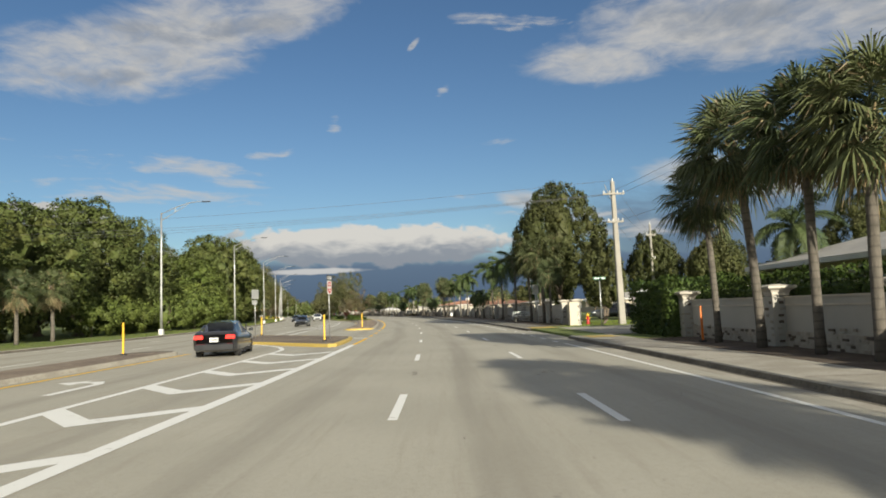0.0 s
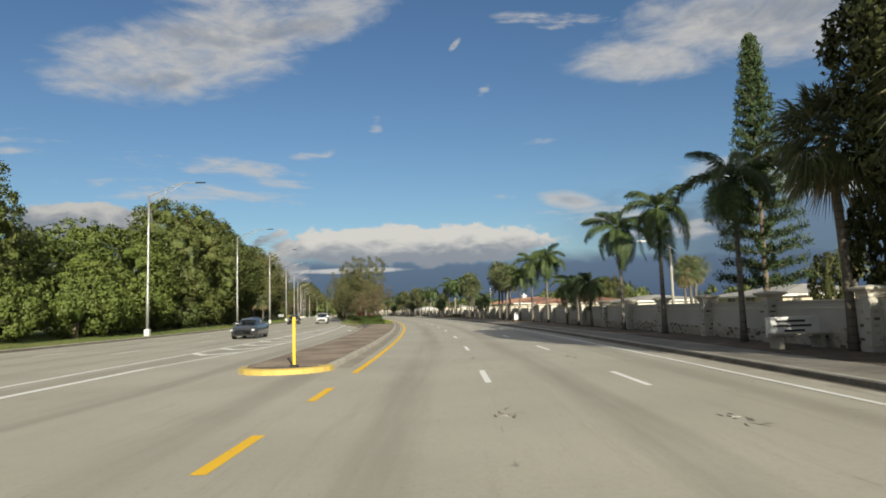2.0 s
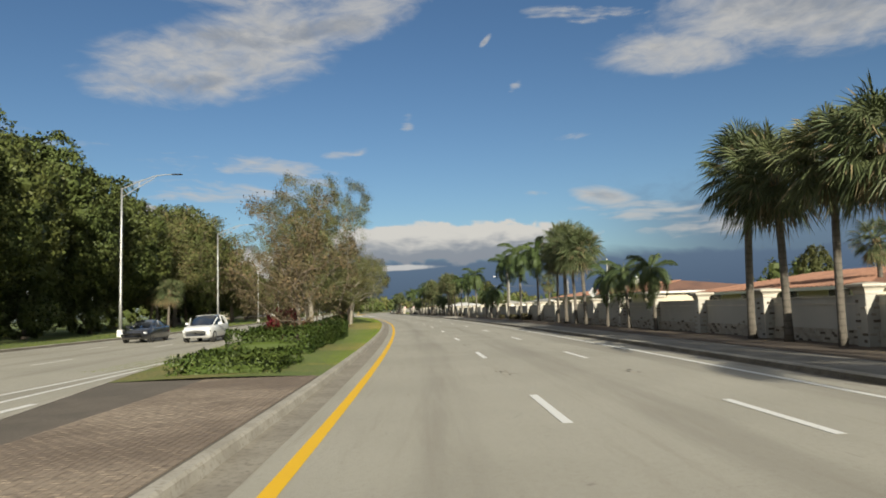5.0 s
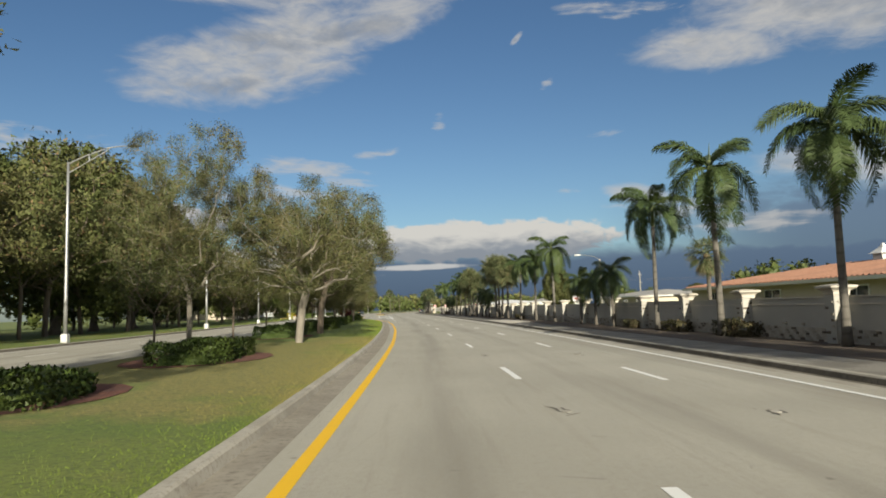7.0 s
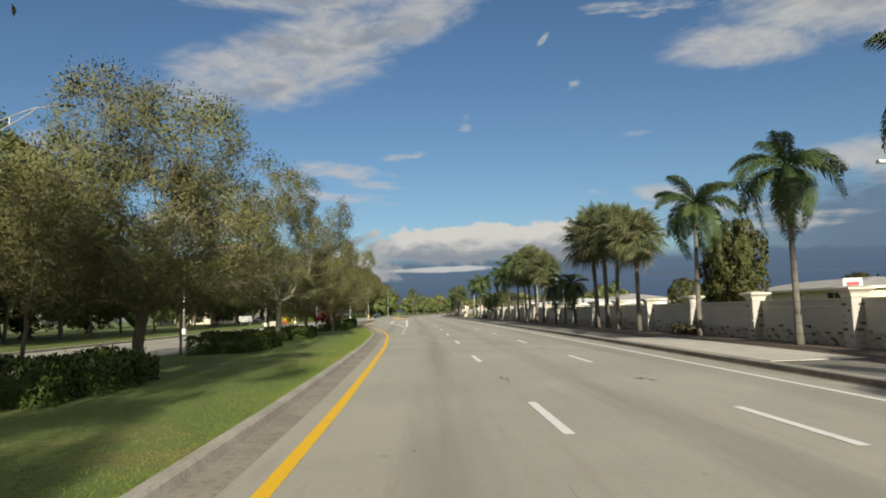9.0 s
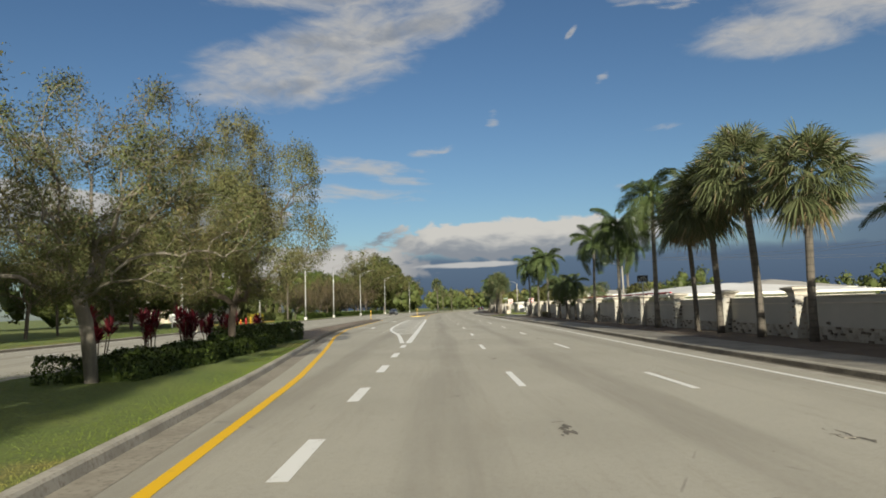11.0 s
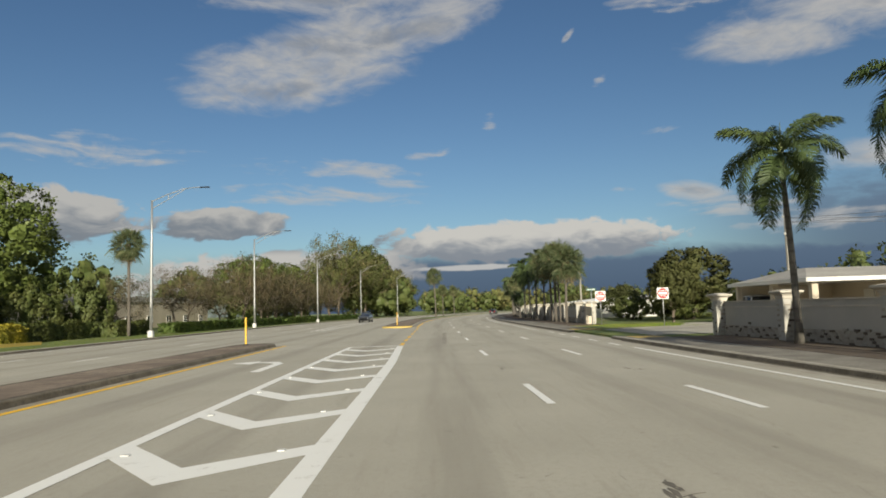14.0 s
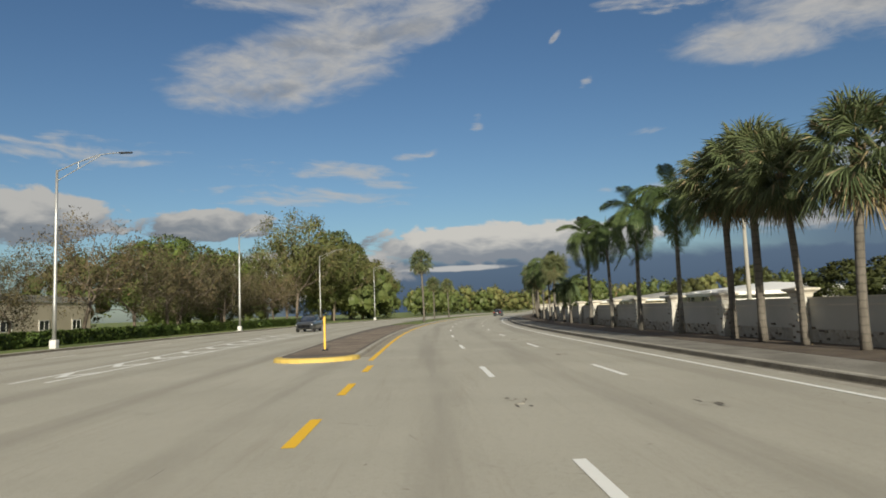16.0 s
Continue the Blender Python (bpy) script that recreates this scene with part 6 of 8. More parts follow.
SHAFT, CAP = pillar_meshes()
loose = Mesh()
walls = {}
picked = 0
pick = random.Random(8)
for k, run in enumerate((RUN_ONE, RUN_TWO, RUN_THREE)):
    wall = tagged(new(f"wall_{k + 1}"), "pale stucco garden wall with stone-studded base and capped pillars", "wall", kind="structure")
    walls[k] = wall
    for i, s in enumerate(run):
        p = part("pillar", SHAFT, None, wall, m=spot(s, WALL_U - 0.12, 0.15))
        part("cap", CAP, None, p, "flared cream pillar cap")
        for q in range(7):
            me, w, hgt = pick.choice(stone_mes)
            z = 0.12 + 0.19 * q
            side = pick.choice((-1, 1))
            st_m = spot(s, WALL_U - 0.12 - 0.255, 0.15 + z) @ pose(0, side * 0.13, 0)
            face = spot(s, WALL_U - 0.12, 0.15 + z) @ pose(pick.uniform(-0.12, 0.12), -0.255, 0, 0, 0, 90)
            for mm in (st_m, face):
                loose_box = Mesh().box(0, 0, 0, 0.04, w * 0.9, hgt, 0.012, mm)
                base = len(loose.v)
                loose.v += loose_box.v
                loose.f += [tuple(base + x for x in f) for f in loose_box.f]
        if i + 1 < len(run):
            b = run[i + 1]
            body, frieze, foot = Mesh(), Mesh(), Mesh()
            ribbon(body, s + 0.2, b - 0.2, WALL_U, WALL_U + 0.18, 1.60, 1.5, 1.62)
            part("panel", body, M["stucco"], wall)
            ribbon(frieze, s + 0.2, b - 0.2, WALL_U - 0.05, WALL_U + 0.23, 1.63, 1.5, 0.05)
            ribbon(frieze, s + 0.2, b - 0.2, WALL_U - 0.03, WALL_U + 0.1, 1.40, 1.5, 0.05)
            part("coping", frieze, M["cap"], wall, "narrow moulded coping")
            ribbon(foot, s + 0.2, b - 0.2, WALL_U - 0.05, WALL_U + 0.1, 0.60, 1.5, 0.5)
            part("base_course", foot, M["pale_stone"], wall, "rough pale stone base course")
            for q in range(44):
                me, w, hgt = pick.choice(stone_mes)
                z = 0.16 + 0.088 * (q % 5) + pick.uniform(-0.015, 0.015)
                ss = s + 0.45 + (b - s - 0.9) * ((q + pick.uniform(0, 0.9)) / 44)
                if pick.random() < 0.16:
                    z += 0.16
                mm = spot(ss, WALL_U - 0.055, z)
                if picked < 290 and k == 1 and s > 60:
                    part("stone", me, None, wall, m=mm)
                    picked += 1
                elif s < 400:
                    bx = Mesh().box(0, 0, 0, 0.045, w, hgt, 0.0, mm)
                    base = len(loose.v)
                    loose.v += bx.v
                    loose.f += [tuple(base + x for x in f) for f in bx.f]
part("set_stones", loose, M["set_stone"], walls[1], "brown and grey stones set into the wall")
walls[1].children[-1]["kind"] = "stuff"
# cream end pillars where the wall stops at a side street
for s, k in ((21.6, 1), (333.0, 2)):
    post = Mesh().box(0, 0, 0, 0.56, 0.56, 1.66, 0.03)
    part("end_pillar", post, M["wall_cream"], walls[k], "cream painted end pillar", m=spot(s, WALL_U - 0.4, 0.15))


# ---- street lamps, poles and cables ----
def street_lamp(m):
    ob = thing("street_lamp", m, "tall galvanised street lamp with a trussed arm on the verge", "street lamp", "street lamps along the far verge")
    part("base", Mesh().box(0, 0, -0.05, 0.42, 0.42, 0.62, 0.05), M["white_metal"], ob, "white transformer base")
    part("pole", Mesh().lathe([(0.125, 0.5), (0.115, 3.0), (0.095, 8.0), (0.075, 12.0)], 12), M["galvanised"], ob, smooth=True)
    arm = Mesh().tube([(0, 0, 11.9), (1.2, 0, 12.45), (2.6, 0, 12.95), (3.5, 0, 13.05), (4.0, 0, 13.05)], [0.045, 0.042, 0.038, 0.035, 0.035], 8)
    arm.tube([(0, 0, 11.25), (1.0, 0, 11.85), (2.3, 0, 12.62), (2.8, 0, 12.98)], [0.035, 0.033, 0.03, 0.03], 8)
    arm.tube([(1.35, 0, 12.05), (1.35, 0, 12.5)], [0.035, 0.035], 6)
    part("arm", arm, M["galvanised"], ob)
    head = Mesh().profile([(-0.10, 0.02), (0.10, 0.02), (0.12, 0.06), (0.08, 0.11), (-0.08, 0.11), (-0.12, 0.06)], "x", 3.95, 4.75)
    lamp = part("luminaire", Mesh(), M["dark_metal"], ob)
    lamp.data = head.data("luminaire", M["dark_metal"])
    lamp.matrix_basis = pose(0, 0, 12.98)
    return ob


LAMPS = [5.5, 42.2, 76.2, 110.0, 140.6, 173.5, 206.9, 238.5, 276.3, 303.3, 333.7, 364.0, 398.0, 431.0, 465.0]
lamp_one = street_lamp(spot(LAMPS[0], -25.0, 0.14))
for s in LAMPS[1:]:
    copy_thing(lamp_one, spot(s, -25.0, 0.14, 0, (1, 1, 0.94 if s > 300 else 1)))


def side_lamp(m):
    ob = thing("side_street_lamp", m, "concrete street lamp with a curved arm behind the wall", "street lamp", "lamps behind the wall")
    part("pole", Mesh().lathe([(0.13, -0.05), (0.09, 6.0)], 8), M["pole_concrete"], ob, smooth=True)
    part("arm", Mesh().tube([(0, 0, 5.9), (-0.5, 0, 6.25), (-1.5, 0, 6.45), (-2.0, 0, 6.45)], [0.03, 0.03, 0.03, 0.03], 6), M["galvanised"], ob)
    part("luminaire", Mesh().profile([(-0.12, 0.0), (0.12, 0.0), (0.08, 0.12), (-0.08, 0.12)], "x", -2.6, -1.95), M["white_metal"], ob, m=pose(0, 0, 6.40))
    return ob


side_one = side_lamp(spot(69.6, 17.7, 0.14))
for s, u in ((195.0, 17.5), (356.0, 15.0), (300.0, 22.0)):
    copy_thing(side_one, spot(s, u, 0.14))


def utility_pole(m, height, label, lean=0.0):
    ob = thing("utility_pole", m, label, "utility pole", "utility poles")
    pole = Mesh()
    n = len(pole.v)
    for z, hw in ((-0.05, 0.22), (height * 0.5, 0.175), (height, 0.12)):
        pole.v += [(x * hw + lean * z, y * hw, z) for x, y in ((-1, -0.8), (-0.8, -1), (0.8, -1), (1, -0.8), (1, 0.8), (0.8, 1), (-0.8, 1), (-1, 0.8))]
    for i in range(2):
        for j in range(8):
            q = (j + 1) % 8
            pole.f.append((i * 8 + j, i * 8 + q, i * 8 + 8 + q, i * 8 + 8 + j))
    pole.f.append(tuple(range(16, 24)))
    part("pole", pole, M["pole_concrete"], ob)
    top = lean * height
    for z, half in ((height - 0.95, 0.75), (height - 2.9, 0.55)):
        x0 = lean * z
        cross = part("crossarm", Mesh().box(x0, -0.16, z, 2 * half, 0.10, 0.11, 0.01), M["pole_concrete"], ob)
        for dx in (-half + 0.06, -half * 0.35, half * 0.35, half - 0.06):
            part("insulator", Mesh().lathe([(0.035, 0.0), (0.06, 0.04), (0.04, 0.08), (0.055, 0.12), (0.02, 0.18)], 8, x0 + dx, -0.16, z + 0.10), M["white_metal"], cross)
    part("insulator", Mesh().lathe([(0.04, 0.0), (0.07, 0.06), (0.03, 0.28)], 8, top, 0, height - 0.02), M["white_metal"], ob)
    part("transformer_bracket", Mesh().tube([(top - 0.10, 0, height - 1.3), (top - 0.45, 0, height - 0.5), (top - 0.55, 0, height - 0.2)], [0.03, 0.03, 0.02], 6), M["galvanised"], ob)
    return ob


utility_pole(spot(20.2, 13.7, 0.14, 0, 1.0), 9.9, "square concrete utility pole with crossarms at the street corner", -0.012)
utility_pole(spot(29.5, 19.5, 0.14, 8, (0.55, 0.55, 1.0)), 7.9, "slim utility pole further down the side street")
utility_pole(spot(352.0, 37.2, 0.14, 20, (0.7, 0.7, 1.0)), 11.5, "distant utility pole behind the houses")
utility_pole(spot(292.0, 60.0, 0.14, 20, (0.7, 0.7, 1.0)), 9.2, "distant utility pole behind the houses")
utility_pole(spot(-40.0, 16.0, 0.14, 0, 1.0), 9.9, "square concrete utility pole with crossarms beside the wall", 0.0)


def cable(a, b, sag, label, radius=0.010):
    m = Mesh()
    pts = []
    for i in range(25):
        t = i / 24
        p = Vector(a).lerp(Vector(b), t)
        p.z -= sag * 4 * t * (1 - t)
        pts.append(tuple(p))
    m.tube(pts, [radius] * 25, 4, cap=False)
    ob = new("overhead_cable", m.data("overhead_cable", M["cable"]))
    return tagged(ob, label, "cable", "overhead cables")


for du, z0, z1 in ((-0.6, 9.15, 12.3), (0.0, 9.15, 12.0), (0.55, 9.15, 11.7), (0.0, 10.1, 13.2)):
    cable(road(20.2, 13.5 + du, z0), road(52.0 + 3 * du, -75.0, z1), 1.3, "thin grey cable crossing high over the highway")
for du, z in ((-0.5, 9.15), (0.5, 9.15), (0.0, 7.2)):
    cable(road(20.2, 13.6 + du, z), road(-40.0, 16.0 + du, z), 0.6, "thin grey cable between the utility poles")
    cable(road(20.2, 13.6 + du, z), road(29.5, 19.5 + du * 0.5, z - 2.0), 0.25, "thin grey cable between the utility poles")
for dz in (0.0, -0.45):
    cable(road(292, 60, 8.6 + dz), road(352, 37.2, 10.6 + dz), 0.9, "thin cable strung behind the houses", 0.02)
    cable(road(352, 37.2, 10.6 + dz), road(330, 130, 9.6 + dz), 0.9, "thin cable strung behind the houses", 0.02)
guy = cable(road(20.6, 13.7, 8.0), road(25.5, 15.8, 0.2), 0.0, "steel guy wire holding the utility pole", 0.02)


# ---- signs and small street furniture ----
def lettering(text, size, mat):
    """Raised flat letters as a mesh, centred, in the x-z plane facing -y."""
    cu = bpy.data.curves.new("lettering", "FONT")
    cu.body, cu.size, cu.align_x, cu.align_y, cu.resolution_u, cu.extrude = text, size, "CENTER", "CENTER", 2, 0.002
    ob = bpy.data.objects.new("lettering_source", cu)
    scene.collection.objects.link(ob)
    deps = bpy.context.evaluated_depsgraph_get()
    me = bpy.data.meshes.new_from_object(ob.evaluated_get(deps))
    me.name = "lettering"
    bpy.data.objects.remove(ob)
    bpy.data.curves.remove(cu)
    me.transform(Matrix.Rotation(radians(90), 4, "X"))
    me.materials.clear()
    me.materials.append(mat)
    return me


def panel(w, hgt, y, z, depth=0.006, corner=0.03):
    """A rounded sheet facing -y whose middle is at height z."""
    pts = []
    for cx_, cz_, a0 in ((w / 2 - corner, hgt / 2 - corner, 0), (-w / 2 + corner, hgt / 2 - corner, 90), (-w / 2 + corner, -hgt / 2 + corner, 180), (w / 2 - corner, -hgt / 2 + corner, 270)):
        for k in range(4):
            a = radians(a0 + 30 * k)
            pts.append((cx_ + corner * math.cos(a), z + cz_ + corner * math.sin(a)))
    return Mesh().profile([(p, q) for p, q in pts], "y", y, y + depth)


def disc(r, y, z, depth=0.004, n=32):
    return Mesh().profile([(r * math.cos(2 * math.pi * k / n), z + r * math.sin(2 * math.pi * k / n)) for k in range(n)], "y", y, y + depth)


def sign_post(ob, height, r=0.03):
    part("post", Mesh().lathe([(r, -0.03), (r, height)], 8), M["galvanised"], ob, smooth=True)


def no_entry(m, one_way=False, label="square white sign with a red no-entry disc on a post"):
    ob = thing("no_entry_sign", m, label, "road sign", "no-entry signs")
    z = 2.15 if not one_way else 2.95
    sign_post(ob, z + (0.36 if not one_way else 0.75))
    part("plate", panel(0.76, 0.76, -0.042, z), M["sign_white"], ob)
    part("red_disc", disc(0.35, -0.047, z), M["sign_red"], ob, "red disc")
    part("white_bar", panel(0.56, 0.13, -0.052, z, 0.004, 0.01), M["sign_white"], ob, "white bar")
    part("lettering", lettering("DO NOT", 0.135, M["sign_white"]), None, ob, "white letters", m=pose(0, -0.053, z + 0.165))
    part("lettering", lettering("ENTER", 0.135, M["sign_white"]), None, ob, "white letters", m=pose(0, -0.053, z - 0.165))
    if one_way:
        part("arrow_plate", panel(0.92, 0.31, -0.042, z + 0.56), M["sign_black"], ob, "black one-way plate")
        zz = z + 0.56
        arrow = Mesh().profile([(-0.42, zz - 0.075), (0.16, zz - 0.075), (0.16, zz - 0.13), (0.42, zz), (0.16, zz + 0.13), (0.16, zz + 0.075), (-0.42, zz + 0.075)], "y", -0.047, -0.043)
        part("white_arrow", arrow, M["sign_white"], ob, "white arrow")
        part("lettering", lettering("ONE WAY", 0.125, M["sign_black"]), None, ob, "black letters", m=pose(-0.10, -0.050, zz))
    return ob


no_entry(spot(13.65, -5.32, 0.165, 79), True, "red no-entry disc below a black one-way plate on a post")
no_entry(spot(329.3, 10.75, 0.15, -6))
no_entry(spot(323.4, 13.5, 0.15, -4))


def keep_sign(m):
    ob = thing("roadside_sign", m, "small grey sign plates back to back on a steel post", "road sign")
    sign_post(ob, 3.2)
    part("plate", panel(0.5, 0.62, -0.04, 2.9), M["galvanised"], ob, "bare metal sign back")
    part("lower_plate", panel(0.36, 0.28, 0.04, 2.36), M["galvanised"], ob, "bare metal sign back")
    return ob


keep_sign(spot(19.6, -11.0, 0.165, 40))


def stop_back(m):
    ob = thing("stop_sign", m, "octagonal stop sign seen from its bare metal back", "road sign")
    sign_post(ob, 2.55)
    oct_ = [(0.40 * math.cos(radians(22.5 + 45 * k)), 2.2 + 0.40 * math.sin(radians(22.5 + 45 * k))) for k in range(8)]
    part("plate", Mesh().profile(oct_, "y", -0.045, -0.038), M["sign_white"], ob, "pale octagonal plate back")
    part("name_plate", Mesh().box(0, 0, 2.66, 0.62, 0.02, 0.13, 0.005), M["sign_green"], ob, "green street name plate")
    bars = Mesh()
    for k in range(5):
        bars.box(-0.22 + 0.11 * k, -0.012, 2.70, 0.07, 0.006, 0.05)
    part("plate_bars", bars, M["sign_white"], ob, "white bars")
    return ob


stop_back(spot(20.5, 15.3, 0.15, -8))


def corner_sign(m):
    ob = thing("street_name_sign", m, "steel post with crossed street name plates at the corner", "road sign", "street name signs")
    sign_post(ob, 3.05, 0.04)
    for turn, z in ((0, 3.05), (90, 2.98)):
        plate = part("name_plate", Mesh().box(0, 0, z, 0.85, 0.02, 0.17, 0.005), M["sign_green"], ob, "green street name plate", m=pose(0, 0, 0, 0, 0, turn))
        bars = Mesh()
        for k in range(6):
            bars.box(-0.30 + 0.12 * k, -0.013, z + 0.05, 0.08, 0.006, 0.07)
        part("plate_bars", bars, M["sign_white"], plate, "white bars")
    return ob


corner_one = corner_sign(spot(18.8, 11.9, 0.15))
copy_thing(corner_one, spot(328.6, 9.9, 0.15, 0, 0.85))


def bus_stop(m):
    ob = thing("bus_stop_sign", m, "tall post with a bare sign panel beside the wall", "road sign")
    sign_post(ob, 3.2, 0.04)
    part("post", Mesh().box(0.14, 0, 0, 0.06, 0.06, 3.0), M["galvanised"], ob)
    part("plate", panel(0.52, 0.82, -0.05, 2.85), M["galvanised"], ob, "grey sign panel back")
    return ob


bus_stop(spot(31.3, 9.9, 0.15))


def bench(m):
    ob = thing("bus_bench", m, "bus bench with a pale advertising backboard on the pavement", "bench")
    part("backboard", Mesh().box(0, 0.12, 0.35, 1.85, 0.06, 0.62, 0.015), M["sign_white"], ob, "pale backboard")
    for k, w in enumerate((1.0, 1.3, 0.7)):
        part("print_bar", Mesh().box(-0.1 + 0.06 * k, 0.086, 0.80 - 0.15 * k, w, 0.006, 0.07), M["dark_metal"], ob, "dark bar of print")
    part("seat", Mesh().box(0, -0.18, 0.42, 1.85, 0.42, 0.06, 0.015), M["concrete"], ob)
    for x in (-0.7, 0.7):
        part("leg", Mesh().box(x, -0.05, -0.02, 0.16, 0.5, 0.44, 0.02), M["concrete"], ob)
    return ob


bench(spot(39.0, 10.0, 0.155, 8))


def stop_bin(m):
    ob = thing("bus_stop_bin", m, "white box with a brown base beside a post on the pavement", "bin")
    part("base", Mesh().box(0, 0, -0.02, 0.62, 0.62, 0.30, 0.03), M["dark_bark"], ob, "brown base")
    part("box", Mesh().box(0, 0, 0.28, 0.56, 0.56, 0.86, 0.03), M["sign_white"], ob)
    part("lid", Mesh().box(0, 0, 1.14, 0.62, 0.62, 0.07, 0.02), M["galvanised"], ob, "grey lid")
    return ob


stop_bin(spot(92.5, 9.2, 0.16, 0, 0.78))


def marker_post(m, tall=1.35, mat="post_yellow", label="yellow flexible marker post on a black foot"):
    ob = thing("marker_post", m, label, "marker post", "marker posts")
    part("post", Mesh().box(0, 0, 0.05, 0.085, 0.05, tall, 0.012), M[mat], ob)
    part("foot", Mesh().box(0, 0, 0.0, 0.22, 0.2, 0.07, 0.02), M["rubber"], ob, "black rubber foot")
    return ob


post_one = marker_post(spot(4.2, -12.9, 0.15))
for s, u, z in ((10.75, -5.2, 0.165), (26.0, -12.0, 0.165), (37.0, -5.2, 0.15), (312.8, -11.4, 0.15), (349.6, -5.9, 0.15)):
    copy_thing(post_one, spot(s, u, z, 0))
marker_post(spot(-2.0, 9.9, 0.15, 0, (0.9, 0.9, 1.0)), 1.2, "orange", "orange marker post with a black foot beside the wall")


def hydrant(m):
    ob = thing("fire_hydrant", m, "red fire hydrant with yellow cap on the grass corner", "fire hydrant", "fire hydrants")
    part("barrel", Mesh().lathe([(0.14, -0.02), (0.14, 0.04), (0.10, 0.06), (0.10, 0.52), (0.13, 0.54), (0.13, 0.58)], 12), M["sign_red"], ob, smooth=True)
    part("bonnet", Mesh().lathe([(0.12, 0.58), (0.11, 0.66), (0.06, 0.72), (0.03, 0.78)], 12), M["post_yellow"], ob, "yellow bonnet", smooth=True)
    for x in (-0.13, 0.13):
        part("nozzle", Mesh().tube([(x * 0.6, 0, 0.42), (x * 1.3, 0, 0.42)], [0.05, 0.05], 8), M["post_yellow"], ob)
    return ob


hyd = hydrant(spot(23.5, 12.2, 0.15))
copy_thing(hyd, spot(297.5, -25.8, 0.15))


def bike_sign(m):
    ob = thing("cycle_sign", m, "small black cycle-lane sign on a steel post", "road sign")
    sign_post(ob, 2.95)
    part("plate", panel(0.62, 0.36, -0.04, 2.75), M["sign_black"], ob, "black plate")
    pict = Mesh()
    for x in (-0.12, 0.12):
        for k in range(12):
            a, b = 2 * math.pi * k / 12, 2 * math.pi * (k + 1) / 12
            pict.quad(*[(x + r * math.cos(q), -0.047, 2.72 + r * math.sin(q)) for r, q in ((0.075, a), (0.095, a), (0.095, b), (0.075, b))])
    pict.box(0, -0.046, 2.78, 0.22, 0.004, 0.025)
    pict.box(0.10, -0.046, 2.80, 0.025, 0.004, 0.09)
    part("pictogram", pict, M["sign_white"], ob, "white bicycle outline")
    return ob


# the name of the estate on the end panel of the wall
name_board = thing("estate_name", spot(336.0, WALL_U - 0.008, 0.15, -90), "dark raised estate name and wave line on the wall panel", "sign lettering")
part("name_lettering", lettering("TAMARAC LAKES SOUTH", 0.30, M["sign_black"]), None, name_board, m=pose(0, 0, 0.98))
wave_line = Mesh()
for i in range(40):
    a, b = i / 40, (i + 1) / 40
    za, zb = (1.25 + 0.05 * math.sin(q * 26) - 0.04 * q for q in (a, b))
    wave_line.box(-1.75 + 3.5 * a, 0, za, 0.10, 0.02, 0.035)
part("wave_line", wave_line, M["sign_black"], name_board)
small_bars = Mesh()
for k in range(4):
    small_bars.box(-0.36 + 0.24 * k, 0, 0.72, 0.18, 0.012, 0.06)
part("small_bars", small_bars, M["sign_black"], name_board, "dark bars of small print")


bike_sign(spot(253.0, 9.9, 0.15))


def board_sign(m):
    ob = thing("lawn_board", m, "white board sign on the lawn beside the road", "sign board")
    part("board", Mesh().box(0, 0, 0.7, 2.4, 0.08, 1.0, 0.02), M["sign_white"], ob)
    for k, w in enumerate((1.7, 1.2, 1.5)):
        part("print_bar", Mesh().box(0, -0.045, 1.40 - 0.22 * k, w, 0.006, 0.09), M["galvanised"], ob, "grey bar of print")
    for x in (-0.9, 0.9):
        part("leg", Mesh().box(x, 0, -0.02, 0.1, 0.08, 0.8), M["galvanised"], ob)
    return ob


board_sign(spot(297.0, -33.0, 0.14, 30))
verge_sign = thing("verge_sign", spot(279.2, -25.6, 0.14, -20), "small grey sign panel on a post at the verge", "road sign")
sign_post(verge_sign, 2.0)
part("plate", panel(0.45, 0.6, -0.04, 1.85), M["galvanised"], verge_sign)
part("lower_plate", panel(0.22, 0.5, -0.04, 1.0), M["sign_white"], verge_sign)
cabinet = thing("concrete_pad", spot(276.3, -23.9 - 0.9, 0.14), "pale concrete block at the foot of a street lamp", "concrete block")
part("block", Mesh().box(0.95, 0, -0.02, 0.95, 0.9, 0.75, 0.03), M["concrete"], cabinet)
rail = Mesh()
ribbon(rail, 300.0, 324.0, lambda s: -30.6 + 0.09 * (s - 300), lambda s: -30.3 + 0.09 * (s - 300), 0.34, 2.0, 0.24)
setting("yellow_kerb_edge", rail, M["yellow_kerb"], "raised yellow painted kerb at the lawn entrance", "kerb")
for s, u in ((308.6, -26.5), (310.6, -28.2)):
    guard = thing("guard_post", spot(s, u, 0.14), "short yellow painted steel guard post on the lawn corner", "bollard", "guard posts")
    part("tube", Mesh().lathe([(0.09, -0.03), (0.09, 0.88), (0.07, 0.94), (0.0, 0.97)], 12), M["post_yellow"], guard, smooth=True)
    part("footing", Mesh().lathe([(0.2, -0.03), (0.2, 0.03), (0.0, 0.04)], 12), M["concrete"], guard, "round concrete footing")
cone = thing("traffic_cone", spot(306.5, -27.7, 0.14), "faded red traffic cone standing on the lawn corner", "traffic cone")
part("foot", Mesh().box(0, 0, -0.01, 0.36, 0.36, 0.05, 0.02), M["sign_red"], cone)
part("body", Mesh().lathe([(0.15, 0.04), (0.05, 0.88), (0.03, 0.92)], 14), M["sign_red"], cone, smooth=True)
house_sign = thing("yard_sign", spot(198.4, 15.8, 0.15, -10), "small red and white estate sign above the wall", "sign board")
sign_post(house_sign, 1.7)
